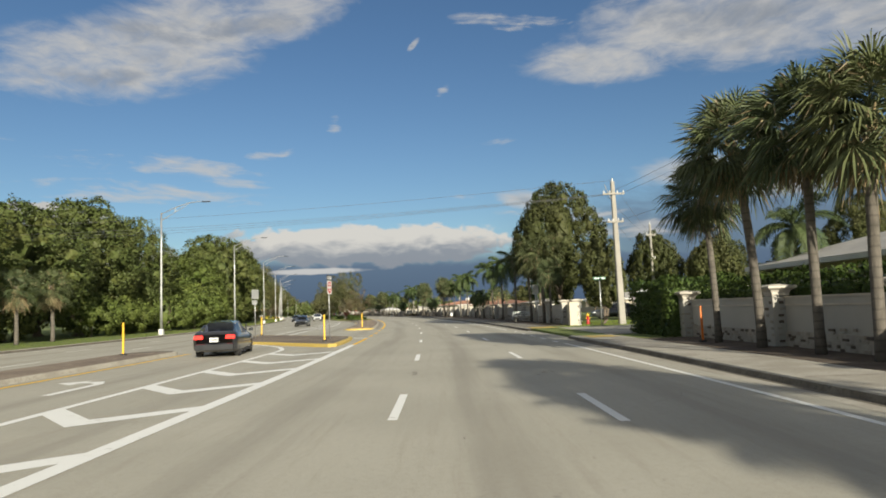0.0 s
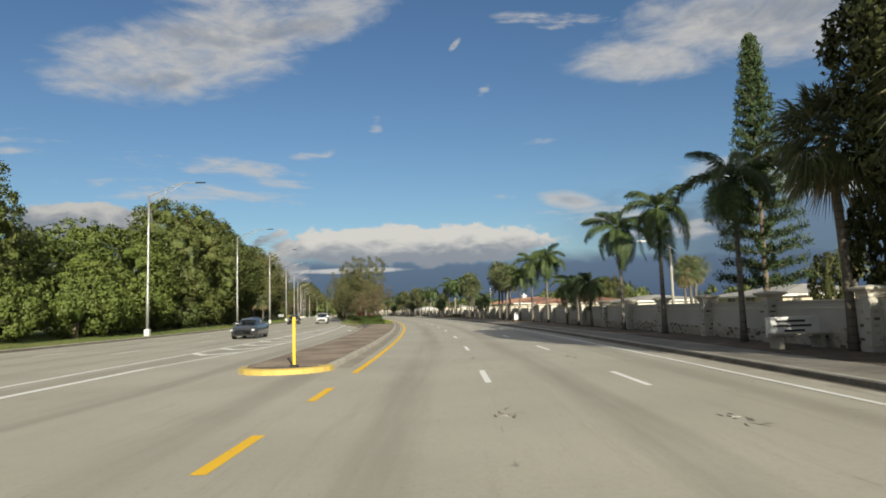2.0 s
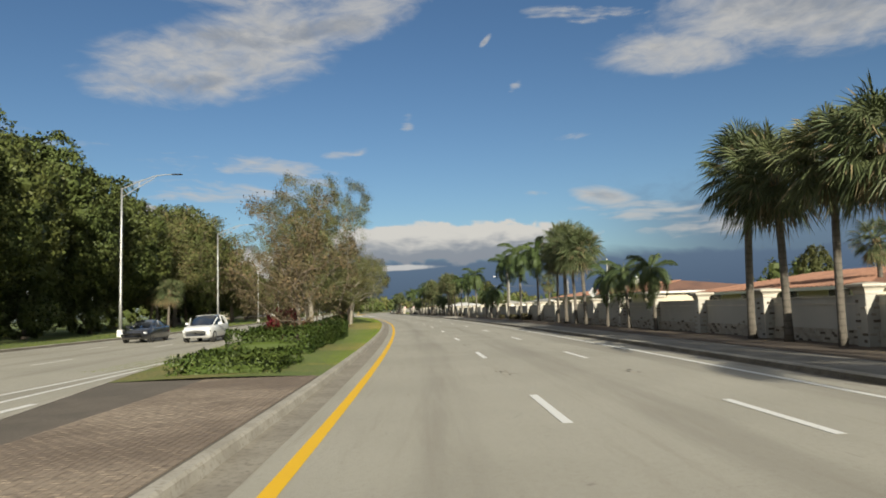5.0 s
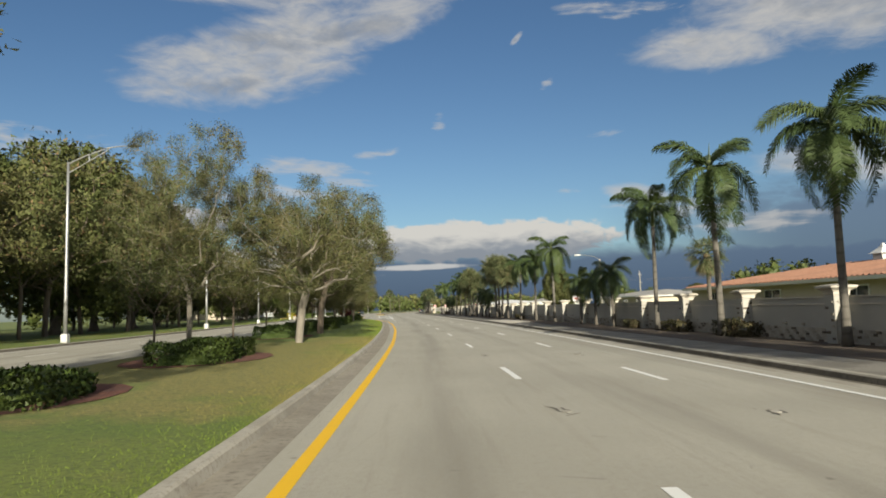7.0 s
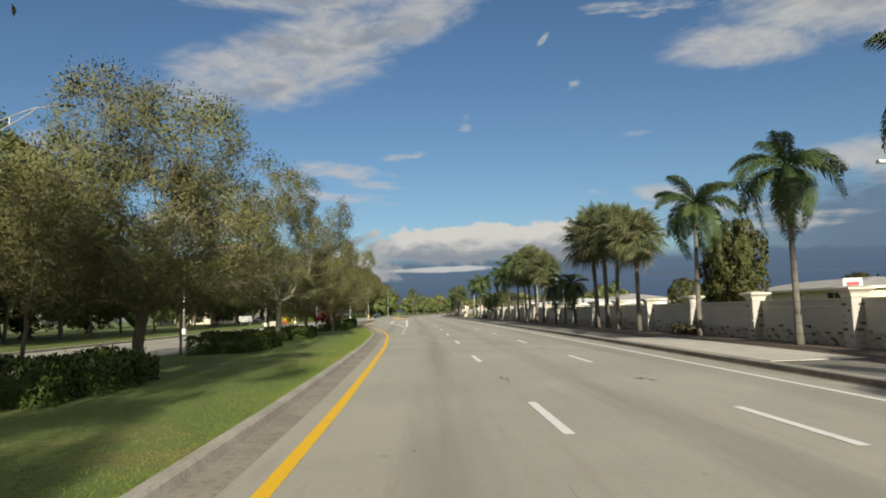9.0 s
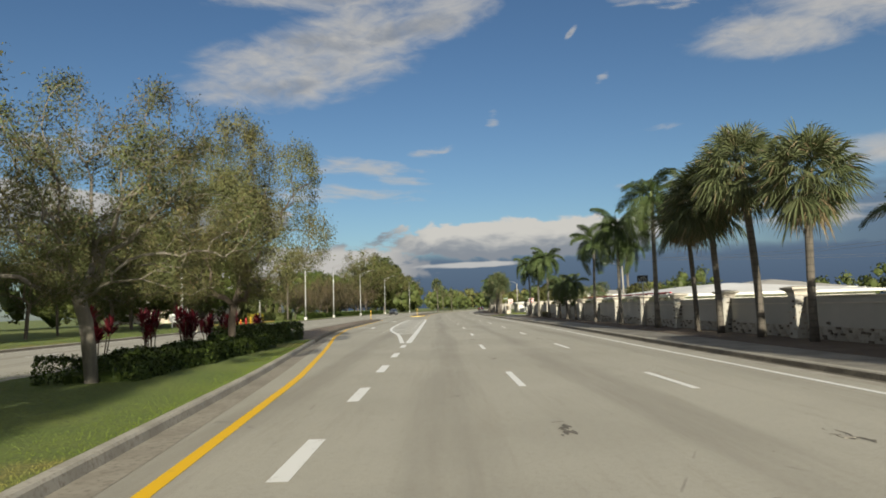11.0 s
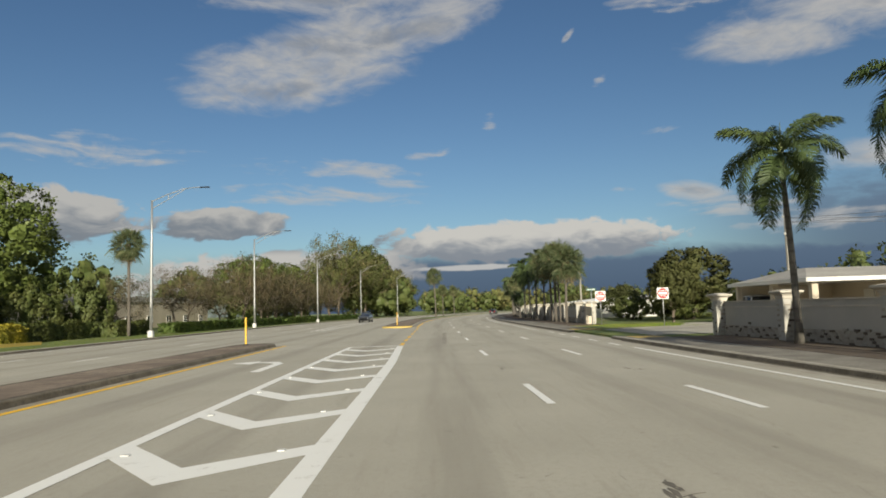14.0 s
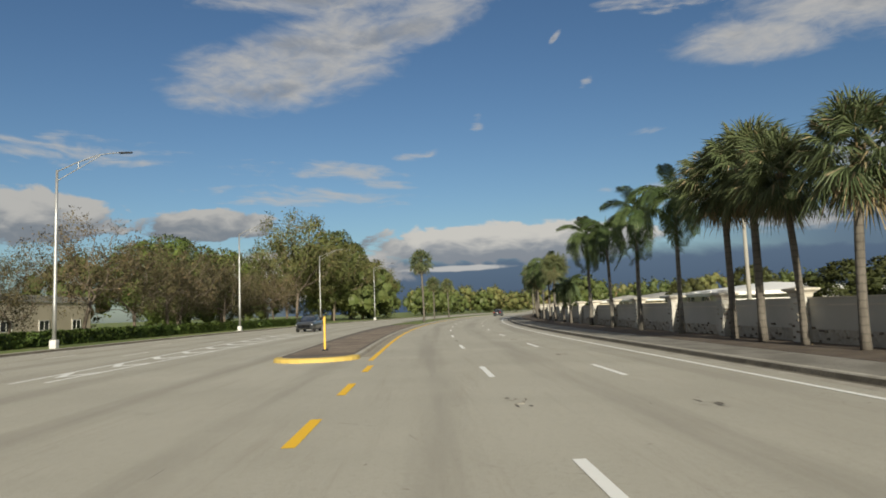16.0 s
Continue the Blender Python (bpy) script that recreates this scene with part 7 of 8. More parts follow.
part("board", panel(0.75, 0.5, -0.05, 2.05), M["sign_white"], house_sign)
part("red_band", panel(0.5, 0.2, -0.056, 2.05, 0.004, 0.05), M["sign_red"], house_sign, "red band")
way_sign = thing("diamond_sign", spot(139.0, 13.0, 0.15, 12), "diamond sign seen from its bare metal back", "road sign")
sign_post(way_sign, 2.6)
part("plate", Mesh().profile([(0.0, 1.95), (0.43, 2.38), (0.0, 2.81), (-0.43, 2.38)], "y", -0.045, -0.038), M["galvanised"], way_sign)
flag = thing("flagpole", spot(141.0, 15.0, 0.15), "white flagpole with a limp dark flag behind the wall", "flagpole")
part("pole", Mesh().lathe([(0.05, -0.03), (0.03, 5.3)], 8), M["white_metal"], flag)
cloth = Mesh()
for i in range(8):
    a, b = i / 8, (i + 1) / 8
    cloth.quad((0.04 + 0.55 * a, 0.05 * math.sin(a * 9), 4.3 - 0.9 * a), (0.04 + 0.55 * b, 0.05 * math.sin(b * 9), 4.3 - 0.9 * b), (0.04 + 0.55 * b, 0.05 * math.sin(b * 9), 5.1 - 0.9 * b), (0.04 + 0.55 * a, 0.05 * math.sin(a * 9), 5.1 - 0.9 * a))
part("cloth", cloth, M["sign_black"], flag, "dark folded cloth")


# ---- hedges, shrubs ----
for i, (a, b, ul, ur, z) in enumerate([(109.0, 124.4, -8.7, -6.0, 0.95), (138.8, 141.5, -10.6, -8.3, 0.58), (147.6, 152.2, -10.0, -7.95, 0.72), (166.3, 171.2, -11.2, -9.0, 0.75), (175.8, 179.6, -11.3, -9.4, 0.75), (183.0, 188.0, -11.3, -8.4, 0.8), (198.5, 204.5, -11.5, -8.8, 0.85), (212.0, 217.0, -11.5, -9.0, 0.8), (244.5, 252.0, -12.0, -9.2, 0.9), (230.0, 243.0, -10.6, -8.6, 0.6), (101.8, 105.0, -8.2, -5.6, 0.5)]):
    m = spot((a + b) / 2, (ul + ur) / 2, 0.15)
    hedge("median_hedge", m, ur - ul, b - a, z * 0.86, "loosely clipped dark green hedge on the grassy median", 200 + i, "leaf_hedge", dense=520, leaf=0.08, rough=0.12)
for i, (s, ln, z) in enumerate([(154.2, 2.6, 0.55), (160.2, 2.2, 0.45), (166.5, 1.8, 0.4), (290.6, 1.6, 0.55), (203.0, 2.0, 0.4)]):
    hedge("wall_shrub", spot(s, 10.55, 0.15), 0.7, ln, z, "low dark straggling shrub at the foot of the wall", 260 + i, "leaf_dull", 0.09, 320, "shrub", "shrubs below the wall", 0.16)
hedge("corner_hedge", spot(4.6, 11.9, 0.14), 3.4, 5.2, 2.35, "tall dark clipped hedge closing the end of the wall", 230, "leaf_hedge", 0.11, 260)
hedge("wall_creeper", spot(-5.0, 12.0, 0.14), 1.2, 13.0, 2.15, "leafy hedge growing above the garden wall", 231, "leaf_hedge", 0.12, 160)
for i, (s, u, k) in enumerate([(118.5, -8.9, 1.9), (121.0, -8.7, 2.0), (123.3, -9.0, 1.8), (111.0, -7.6, 1.2), (112.5, -6.9, 1.1), (240.0, -11.2, 1.7), (243.0, -11.3, 1.7), (246.0, -11.4, 1.6), (249.0, -11.0, 1.5), (237.0, -11.2, 1.8), (234.0, -11.4, 1.9), (238.5, -10.6, 1.9)]):
    sword_shrub("red_shrub", spot(s, u, 0.15), k, "dark red sword-leaved shrub behind the median hedge", 300 + i)
for i, (a, b) in enumerate([(345.0, 366.0), (366.0, 388.0), (388.0, 412.0), (412.0, 440.0)]):
    hedge("verge_hedge", spot((a + b) / 2, -28.4, 0.14), 1.6, b - a - 0.3, 0.95, "long low clipped hedge along the far verge", 240 + i, dense=110, leaf=0.2)
hedge("yellow_shrub", spot(324.6, -31.2, 0.14), 1.8, 3.2, 1.25, "bright yellow-leaved clipped shrub beside the lawn entrance", 270, "leaf_yellow", 0.13, 200, "shrub", "shrubs at the lawn entrance", 0.10)
for i, (a, b, u, z) in enumerate([(326.6, 337.0, -32.4, 1.35), (338.5, 345.5, -31.0, 1.2)]):
    hedge("entrance_hedge", spot((a + b) / 2, u, 0.14), 2.0, b - a, z, "dense dark green hedge behind the lone verge palm", 272 + i, "leaf_dark", 0.16, 150, "hedge", "hedges at the lawn entrance", 0.10)
rm = Mesh()
for s, u, w, ln in ((140.6, -9.2, 1.5, 2.4), (150.4, -9.3, 2.3, 3.4), (168.6, -10.0, 1.8, 3.2), (120.0, -8.8, 1.4, 5.0)):
    n = 14
    flat_patch(rm, [(s + ln * math.cos(6.283 * q / n), u + w * math.sin(6.283 * q / n)) for q in range(n)][::-1], 0.205)
setting("mulch_beds", rm, M["red_mulch"], "reddish mulch beds on the grassy median", "planting bed")


# ---- houses behind the wall ----
def house(m, w, d, hgt, rise, wall_mat, roof_mat, label, over=0.6, openings=4, flat_roof=False, category="house", group="houses behind the wall"):
    """A low house: w across local x, d along local y."""
    ob = thing("house", m, label, category, group)
    part("wall", Mesh().box(0, 0, -0.1, w, d, hgt + 0.1), M[wall_mat], ob)
    roof = Mesh()
    hx, hy = w / 2 + over, d / 2 + over
    if flat_roof:
        roof.box(0, 0, hgt, w + 0.3, d + 0.3, rise, 0.05)
    else:
        k = min(hx, hy)
        rx, ry = max(hx - k, 0.05), max(hy - k, 0.05)
        z0, z1 = hgt - 0.05, hgt + rise
        low = [(-hx, -hy, z0), (hx, -hy, z0), (hx, hy, z0), (-hx, hy, z0)]
        roof.v += [(x, y, z - 0.16) for x, y, z in low] + low + [(-rx, -ry, z1), (rx, -ry, z1), (rx, ry, z1), (-rx, ry, z1)]
        for r_ in (0, 4):
            for j in range(4):
                q = (j + 1) % 4
                roof.f.append((r_ + j, r_ + q, r_ + 4 + q, r_ + 4 + j))
        roof.f += [(8, 9, 10, 11), (3, 2, 1, 0)]
    rf = part("roof", roof, M[roof_mat], ob)
    if not flat_roof:
        fascia = Mesh()
        for x, y, sx, sy in ((0, -hy - 0.015, 2 * hx, 0.03), (0, hy + 0.015, 2 * hx, 0.03), (-hx - 0.015, 0, 0.03, 2 * hy), (hx + 0.015, 0, 0.03, 2 * hy)):
            fascia.box(x, y, hgt - 0.24, sx, sy, 0.2)
        part("fascia", fascia, M["wall_white"], rf, "white fascia board")
        if roof_mat == "roof_tile":
            tiles = Mesh()
            n = int(2 * hy / 0.45)
            k = min(hx, hy)
            for i in range(n):
                y = -hy + (i + 0.5) * 0.45
                run = min(k, hy - abs(y))
                if run > 0.4:
                    tiles.tube([(-hx, y, hgt - 0.02), (-hx + run, y, hgt - 0.02 + (rise + 0.05) * run / k)], [0.09, 0.09], 5, cap=False)
            part("tile_field", tiles, M["roof_tile"], rf, "rows of barrel tiles")["kind"] = "stuff"
    for face, length in ((-1, d), (1, d)):
        for i in range(openings):
            y = -length / 2 + length * (i + 0.5) / openings
            win = part("window", Mesh().box(face * (w / 2 + 0.01), y, 0.85, 0.06, min(1.9, length / openings * 0.55), 1.15), M["shade_glass"], ob, "dark glass window")
            fr = Mesh()
            ww = min(1.9, length / openings * 0.55)
            for dy, dz, sy, sz in ((0, 1.15, ww + 0.16, 0.08), (0, -0.08, ww + 0.16, 0.08), (-ww / 2 - 0.04, 0, 0.08, 1.15), (ww / 2 + 0.04, 0, 0.08, 1.15), (0, 0, 0.05, 1.15)):
                fr.box(face * (w / 2 + 0.025), y + dy, 0.85 + dz, 0.08, sy, sz)
            part("window_frame", fr, M["wall_white"], win)
    return ob


house(spot(167.5, 29.5, 0.14), 15.0, 34.0, 2.55, 1.25, "wall_cream", "roof_tile", "low house with a barrel-tiled orange roof behind the wall")
house(spot(129.0, 28.0, 0.14), 12.0, 20.0, 2.1, 1.1, "wall_cream", "roof_tile", "low house with a barrel-tiled orange roof behind the wall")
cup = thing("roof_cupola", spot(171.0, 29.5, 3.94), "small white cupola on the ridge of the tiled roof", "cupola")
part("box", Mesh().box(0, 0, -0.25, 0.9, 0.9, 0.75), M["wall_white"], cup)
cr = Mesh()
for hw, z in ((0.65, 0.45), (0.45, 0.62), (0.2, 0.85), (0.05, 1.15)):
    cr.v += [(-hw, -hw, z), (hw, -hw, z), (hw, hw, z), (-hw, hw, z)]
for i in range(3):
    for j in range(4):
        q = (j + 1) % 4
        cr.f.append((i * 4 + j, i * 4 + q, i * 4 + 4 + q, i * 4 + 4 + j))
part("roof", cr, M["roof_white"], cup)
shop = house(spot(277.0, 23.0, 0.14, 0), 15.0, 26.0, 1.95, 0.85, "wall_white", "roof_white", "long low building with a white low-pitched roof behind the wall", 0.5, 6, False, "building")
part("red_stripe", Mesh().box(-7.7, 0, 2.0, 0.12, 26.3, 0.10), M["sign_red"], shop, "red painted stripe under the eaves")
house(spot(64.0, 42.0, 0.14), 12, 14, 2.2, 1.0, "wall_cream", "roof_grey", "pale house with a grey roof behind the wall")
house(spot(90.0, 40.0, 0.14), 12, 16, 2.2, 1.1, "wall_cream", "roof_grey", "pale house with a grey roof behind the wall")
house(spot(114.0, 34.0, 0.14), 10, 14, 2.1, 0.8, "wall_white", "roof_grey", "white house with a grey roof behind the wall")
house(spot(-2.0, 22.0, 0.14), 13, 13, 2.9, 1.9, "wall_cream", "roof_grey", "cream house with a grey shingled roof behind the wall")
house(spot(36.0, 33.0, 0.14), 14, 11, 2.5, 1.2, "wall_cream", "roof_grey", "low house with a grey roof down the side street")
house(spot(236.0, 40.0, 0.14), 12, 22, 2.5, 0.9, "wall_cream", "roof_grey", "pale house with a grey roof behind the wall")
house(spot(300.0, 40.0, 0.14), 12, 16, 2.5, 1.2, "wall_white", "roof_grey", "white house with a grey roof behind the wall")
house(spot(378.0, 27.0, 0.14), 11, 18, 1.9, 0.8, "wall_cream", "roof_grey", "pale house with a grey roof behind the wall")
house(spot(364.0, 20.0, 0.14), 9, 10, 2.0, 0.55, "wall_white", "roof_white", "white house with a pale roof behind the wall")
house(spot(372.0, 44.0, 0.14), 11, 18, 2.5, 1.2, "wall_white", "roof_grey", "white house with a grey roof behind the wall")
house(spot(410.0, 27.0, 0.14), 11, 20, 2.0, 0.9, "wall_cream", "roof_grey", "pale house with a grey roof behind the wall")
house(spot(450.0, 27.0, 0.14), 11, 24, 2.1, 0.9, "wall_cream", "roof_grey", "pale house with a grey roof behind the wall")
house(spot(384.0, -61.0, 0.14), 18, 64, 4.3, 0.9, "wall_cream", "roof_grey", "long cream building behind the roadside trees", 0.8, 9, True, "building", "buildings beyond the far verge")
house(spot(40.0, -62.0, 0.14), 14, 16, 2.9, 1.7, "wall_white", "roof_grey", "white house half hidden by the verge trees", group="buildings beyond the far verge")

# the house with a carport at the second side street
cp = thing("carport_house", spot(319.0, 25.2, 0.14), "low house with a pale shingled roof and an open carport", "house")
roof = Mesh()
roof.v += [(-6.8, -4.4, 2.45), (6.8, -4.4, 2.45), (6.8, 5.4, 2.45), (-6.8, 5.4, 2.45), (-6.8, -4.4, 2.62), (6.8, -4.4, 2.62), (6.8, 5.4, 2.62), (-6.8, 5.4, 2.62), (-4.5, -0.2, 3.35), (6.8, -0.2, 3.35), (6.8, 1.2, 3.35), (-4.5, 1.2, 3.35)]
roof.f += [(0, 1, 5, 4), (1, 2, 6, 5), (2, 3, 7, 6), (3, 0, 4, 7), (4, 5, 9, 8), (6, 7, 11, 10), (7, 4, 8, 11), (8, 9, 10, 11), (5, 6, 10, 9), (3, 2, 1, 0)]
rf = part("roof", roof, M["roof_grey"], cp)
part("fascia", Mesh().box(0, -4.42, 2.42, 13.6, 0.05, 0.22).box(-6.82, 0.5, 2.42, 0.05, 9.8, 0.22), M["wall_white"], rf, "white fascia board")
part("wall", Mesh().box(3.2, 1.0, -0.1, 6.8, 8.0, 2.56), M["wall_cream"], cp)
part("back_wall", Mesh().box(-3.4, 4.6, -0.1, 6.4, 0.25, 2.56), M["wall_cream"], cp)
for x, y in ((-6.2, -3.9), (-6.2, 0.4), (-6.2, 4.6)):
    part("post", Mesh().box(x, y, -0.05, 0.36, 0.36, 2.5, 0.02), M["wall_cream"], cp)
door = part("door", Mesh().box(-0.24, 0.5, -0.05, 0.08, 1.0, 2.05), M["wall_white"], cp)
part("handle", Mesh().box(-0.30, 0.15, 0.95, 0.06, 0.12, 0.05), M["galvanised"], door)
for x in (1.6, 4.4):
    part("window", Mesh().box(x, -3.02, 0.8, 1.5, 0.08, 1.2), M["shade_glass"], cp, "dark glass window")
drive = Mesh()
flat_patch(drive, [(318.0, 9.6), (318.0, 28.0), (327.5, 28.0), (327.5, 16.5), (322.0, 14.0), (321.0, 9.6)], 0.172)
setting("driveway", drive, M["concrete"], "pale concrete driveway leading to the carport", "driveway")


# ---- vehicles ----
def loft(mesh, stations, cap=True):
    """Rings of equal count joined one to the next: rows of y and a list of (x, z)."""
    n, k = len(mesh.v), len(stations[0][1])
    for y, ring in stations:
        mesh.v += [(x, y, z) for x, z in ring]
    for i in range(len(stations) - 1):
        for j in range(k):
            q = (j + 1) % k
            mesh.f.append((n + i * k + j, n + i * k + q, n + (i + 1) * k + q, n + (i + 1) * k + j))
    if cap:
        mesh.f.append(tuple(n + j for j in range(k)))
        mesh.f.append(tuple(n + (len(stations) - 1) * k + j for j in reversed(range(k))))
    return mesh


def body_ring(w, z0, z1, belt):
    """A rounded body section: half width w, from z0 to z1, widest at belt."""
    pts = [(-w * 0.90, z0), (-w * 0.98, z0 + 0.10), (-w, belt), (-w * 0.95, z1 - 0.06), (-w * 0.86, z1), (0, z1 + 0.02)]
    return pts + [(-x, z) for x, z in reversed(pts[:-1])]


def cabin_ring(w0, w1, z0, z1):
    pts = [(-w0, z0), (-w0 * 0.99, z0 + 0.04), (-w1 * 1.03, z1 - 0.10), (-w1 * 0.92, z1 - 0.02), (0, z1 + 0.02)]
    return pts + [(-x, z) for x, z in reversed(pts[:-1])]


SHAPES = {}
# length, rows of (y, half width, bottom, top), cabin rows of (y, foot half width, roof half width, foot z, roof z), wheel radius, axles
SHAPES["sedan"] = (4.75, [(-2.37, 0.72, 0.38, 0.92), (-2.30, 0.84, 0.30, 1.02), (-1.9, 0.89, 0.22, 1.05), (-1.0, 0.90, 0.20, 0.98), (0.6, 0.90, 0.20, 0.96), (1.2, 0.89, 0.21, 0.94), (1.9, 0.86, 0.22, 0.84), (2.25, 0.76, 0.28, 0.72), (2.37, 0.58, 0.36, 0.62)],
              [(-1.95, 0.70, 0.62, 1.00, 1.04), (-1.15, 0.79, 0.60, 0.96, 1.38), (-0.5, 0.80, 0.61, 0.95, 1.45), (0.1, 0.80, 0.61, 0.95, 1.43), (0.45, 0.80, 0.62, 0.95, 1.30), (1.25, 0.78, 0.66, 0.92, 0.97)], 0.33, (-1.42, 1.42))
SHAPES["suv"] = (4.6, [(-2.3, 0.78, 0.42, 1.05), (-2.22, 0.88, 0.34, 1.12), (-1.8, 0.92, 0.27, 1.10), (0.6, 0.92, 0.26, 1.05), (1.3, 0.90, 0.27, 1.03), (1.95, 0.86, 0.29, 0.94), (2.22, 0.76, 0.35, 0.80), (2.3, 0.6, 0.42, 0.7)],
            [(-2.2, 0.76, 0.62, 1.06, 1.12), (-1.9, 0.80, 0.62, 1.06, 1.60), (-0.8, 0.82, 0.64, 1.05, 1.68), (0.1, 0.82, 0.64, 1.05, 1.64), (0.5, 0.82, 0.65, 1.04, 1.50), (1.3, 0.79, 0.68, 1.02, 1.06)], 0.36, (-1.38, 1.38))
SHAPES["pickup"] = (5.6, [(-2.8, 0.86, 0.50, 1.10), (-2.74, 0.92, 0.45, 1.14), (-2.0, 0.95, 0.40, 1.14), (0.4, 0.95, 0.38, 1.12), (1.4, 0.94, 0.38, 1.12), (2.5, 0.92, 0.40, 1.06), (2.75, 0.84, 0.45, 0.98), (2.8, 0.74, 0.5, 0.9)],
               [(-0.75, 0.84, 0.70, 1.08, 1.14), (-0.62, 0.86, 0.70, 1.08, 1.72), (0.0, 0.86, 0.72, 1.08, 1.80), (0.7, 0.86, 0.72, 1.08, 1.76), (1.0, 0.86, 0.72, 1.08, 1.58), (1.55, 0.83, 0.74, 1.06, 1.14)], 0.39, (-1.75, 1.75))


def wheel(ob, x, y, r, side):
    tyre = Mesh()
    for rr, d in ((r * 0.66, -0.11), (r * 0.96, -0.11), (r, -0.07), (r, 0.07), (r * 0.96, 0.11), (r * 0.66, 0.11)):
        tyre.v += [(d, rr * math.cos(2 * math.pi * k / 20), rr * math.sin(2 * math.pi * k / 20)) for k in range(20)]
    for i in range(6):
        for k in range(20):
            q, j = (k + 1) % 20, (i + 1) % 6
            tyre.f.append((i * 20 + k, i * 20 + q, j * 20 + q, j * 20 + k))
    rim = Mesh().tube([(-0.04, 0, 0), (0.05, 0, 0)], [r * 0.18, r * 0.16], 10)
    rim.tube([(-0.09, 0, 0), (-0.03, 0, 0)], [r * 0.67, r * 0.67], 20)
    for k in range(5):
        a = 2 * math.pi * k / 5
        rim.box(0, 0, 0, 0.05, r * 0.16, r * 0.66, 0.0, Matrix.Rotation(a, 4, "X") @ Matrix.Translation((0.03, 0, 0)))
    holder = part("wheel", tyre, M["rubber"], ob, "black tyre", smooth=False, m=pose(x, y, r, 0, 0, 0 if side > 0 else 180))
    part("rim", rim, M["rim"], holder, "silver rim")


def car(name, kind, m, paint_mat, label, category="car", brake=False):
    length, rows, cabin, r, axles = SHAPES[kind]
    ob = thing(name, m, label, category, "vehicles")
    body = Mesh()
    loft(body, [(y, body_ring(w, z0, z1, (z0 + z1) / 2 + 0.06)) for y, w, z0, z1 in rows])
    part("body", body, M[paint_mat], ob, smooth=True)
    glass = Mesh()
    loft(glass, [(y, cabin_ring(w0, w1, z0 - 0.06, z1)) for y, w0, w1, z0, z1 in cabin])
    part("glasshouse", glass, M["shade_glass"], ob, "dark tinted glass", smooth=True)
    roof = Mesh()
    top = [c for c in cabin if c[4] > cabin[2][4] - 0.16]
    loft(roof, [(y, [(-w1 * 1.0, z1 - 0.08), (-w1 * 0.90, z1 + 0.005), (0, z1 + 0.045), (w1 * 0.90, z1 + 0.005), (w1 * 1.0, z1 - 0.08)]) for y, w0, w1, z0, z1 in top])
    part("roof", roof, M[paint_mat], ob, smooth=True)
    for side in (-1, 1):
        for i in (0, len(cabin) - 2):
            a, b = cabin[i], cabin[i + 1]
            part("pillar", Mesh().tube([(side * a[1] * 1.0, a[0], a[4]), (side * b[2] * 1.03, b[0], b[4] - 0.07)], [0.035, 0.035], 5), M[paint_mat], ob)
        mid = cabin[2]
        part("pillar", Mesh().tube([(side * mid[1] * 1.0, mid[0] + 0.15, mid[3]), (side * mid[2] * 1.04, mid[0] + 0.15, mid[4] - 0.08)], [0.035, 0.03], 5), M[paint_mat], ob)
    for side in (-1, 1):
        for y in axles:
            wheel(ob, side * (rows[2][1] - 0.12), y, r, side)
        part("mirror", Mesh().box(side * (rows[3][1] + 0.09), cabin[-2][0] + 0.15, cabin[-1][3] + 0.06, 0.2, 0.12, 0.14, 0.03), M[paint_mat], ob)
        zt = rows[1][3] - 0.26
        part("tail_lamp", Mesh().box(side * rows[1][1] * 0.74, -length / 2 + 0.05, zt, 0.36, 0.16, 0.15, 0.03), M["tail_red"] if brake else M["sign_red"], ob, "red tail lamp")
        part("headlamp", Mesh().box(side * rows[-3][1] * 0.74, length / 2 - 0.22, rows[-2][2] + 0.30, 0.36, 0.26, 0.13, 0.03), M["lamp_clear"], ob, "clear headlamp")
        part("sill", Mesh().box(side * rows[3][1] * 0.96, 0, rows[3][2] - 0.03, 0.08, (axles[1] - axles[0]) - 2 * r - 0.1, 0.10, 0.02), M["rubber"], ob)
    part("rear_bumper", Mesh().box(0, -length / 2 + 0.06, rows[1][2] + 0.02, rows[1][1] * 1.86, 0.2, 0.26, 0.05), M[paint_mat], ob)
    part("number_plate", Mesh().box(0, -length / 2 - 0.045, rows[1][2] + 0.34, 0.34, 0.02, 0.17, 0.004), M["sign_white"], ob, "white number plate")
    bars = Mesh()
    for k in range(4):
        bars.box(-0.11 + 0.075 * k, -length / 2 - 0.057, rows[1][2] + 0.39, 0.045, 0.004, 0.07)
    part("plate_bars", bars, M["dark_metal"], ob, "dark bars")
    part("grille", Mesh().box(0, length / 2 - 0.05, rows[-2][2] + 0.10, 0.8, 0.08, 0.22, 0.02), M["rubber"], ob)
    if kind == "pickup":
        part("bed", Mesh().box(0, -1.75, 1.10, 1.55, 1.9, 0.06), M["rubber"], ob, "dark load bed")
        part("tailgate", Mesh().box(0, -2.79, 0.62, 1.6, 0.06, 0.52, 0.02), M[paint_mat], ob)
    return ob


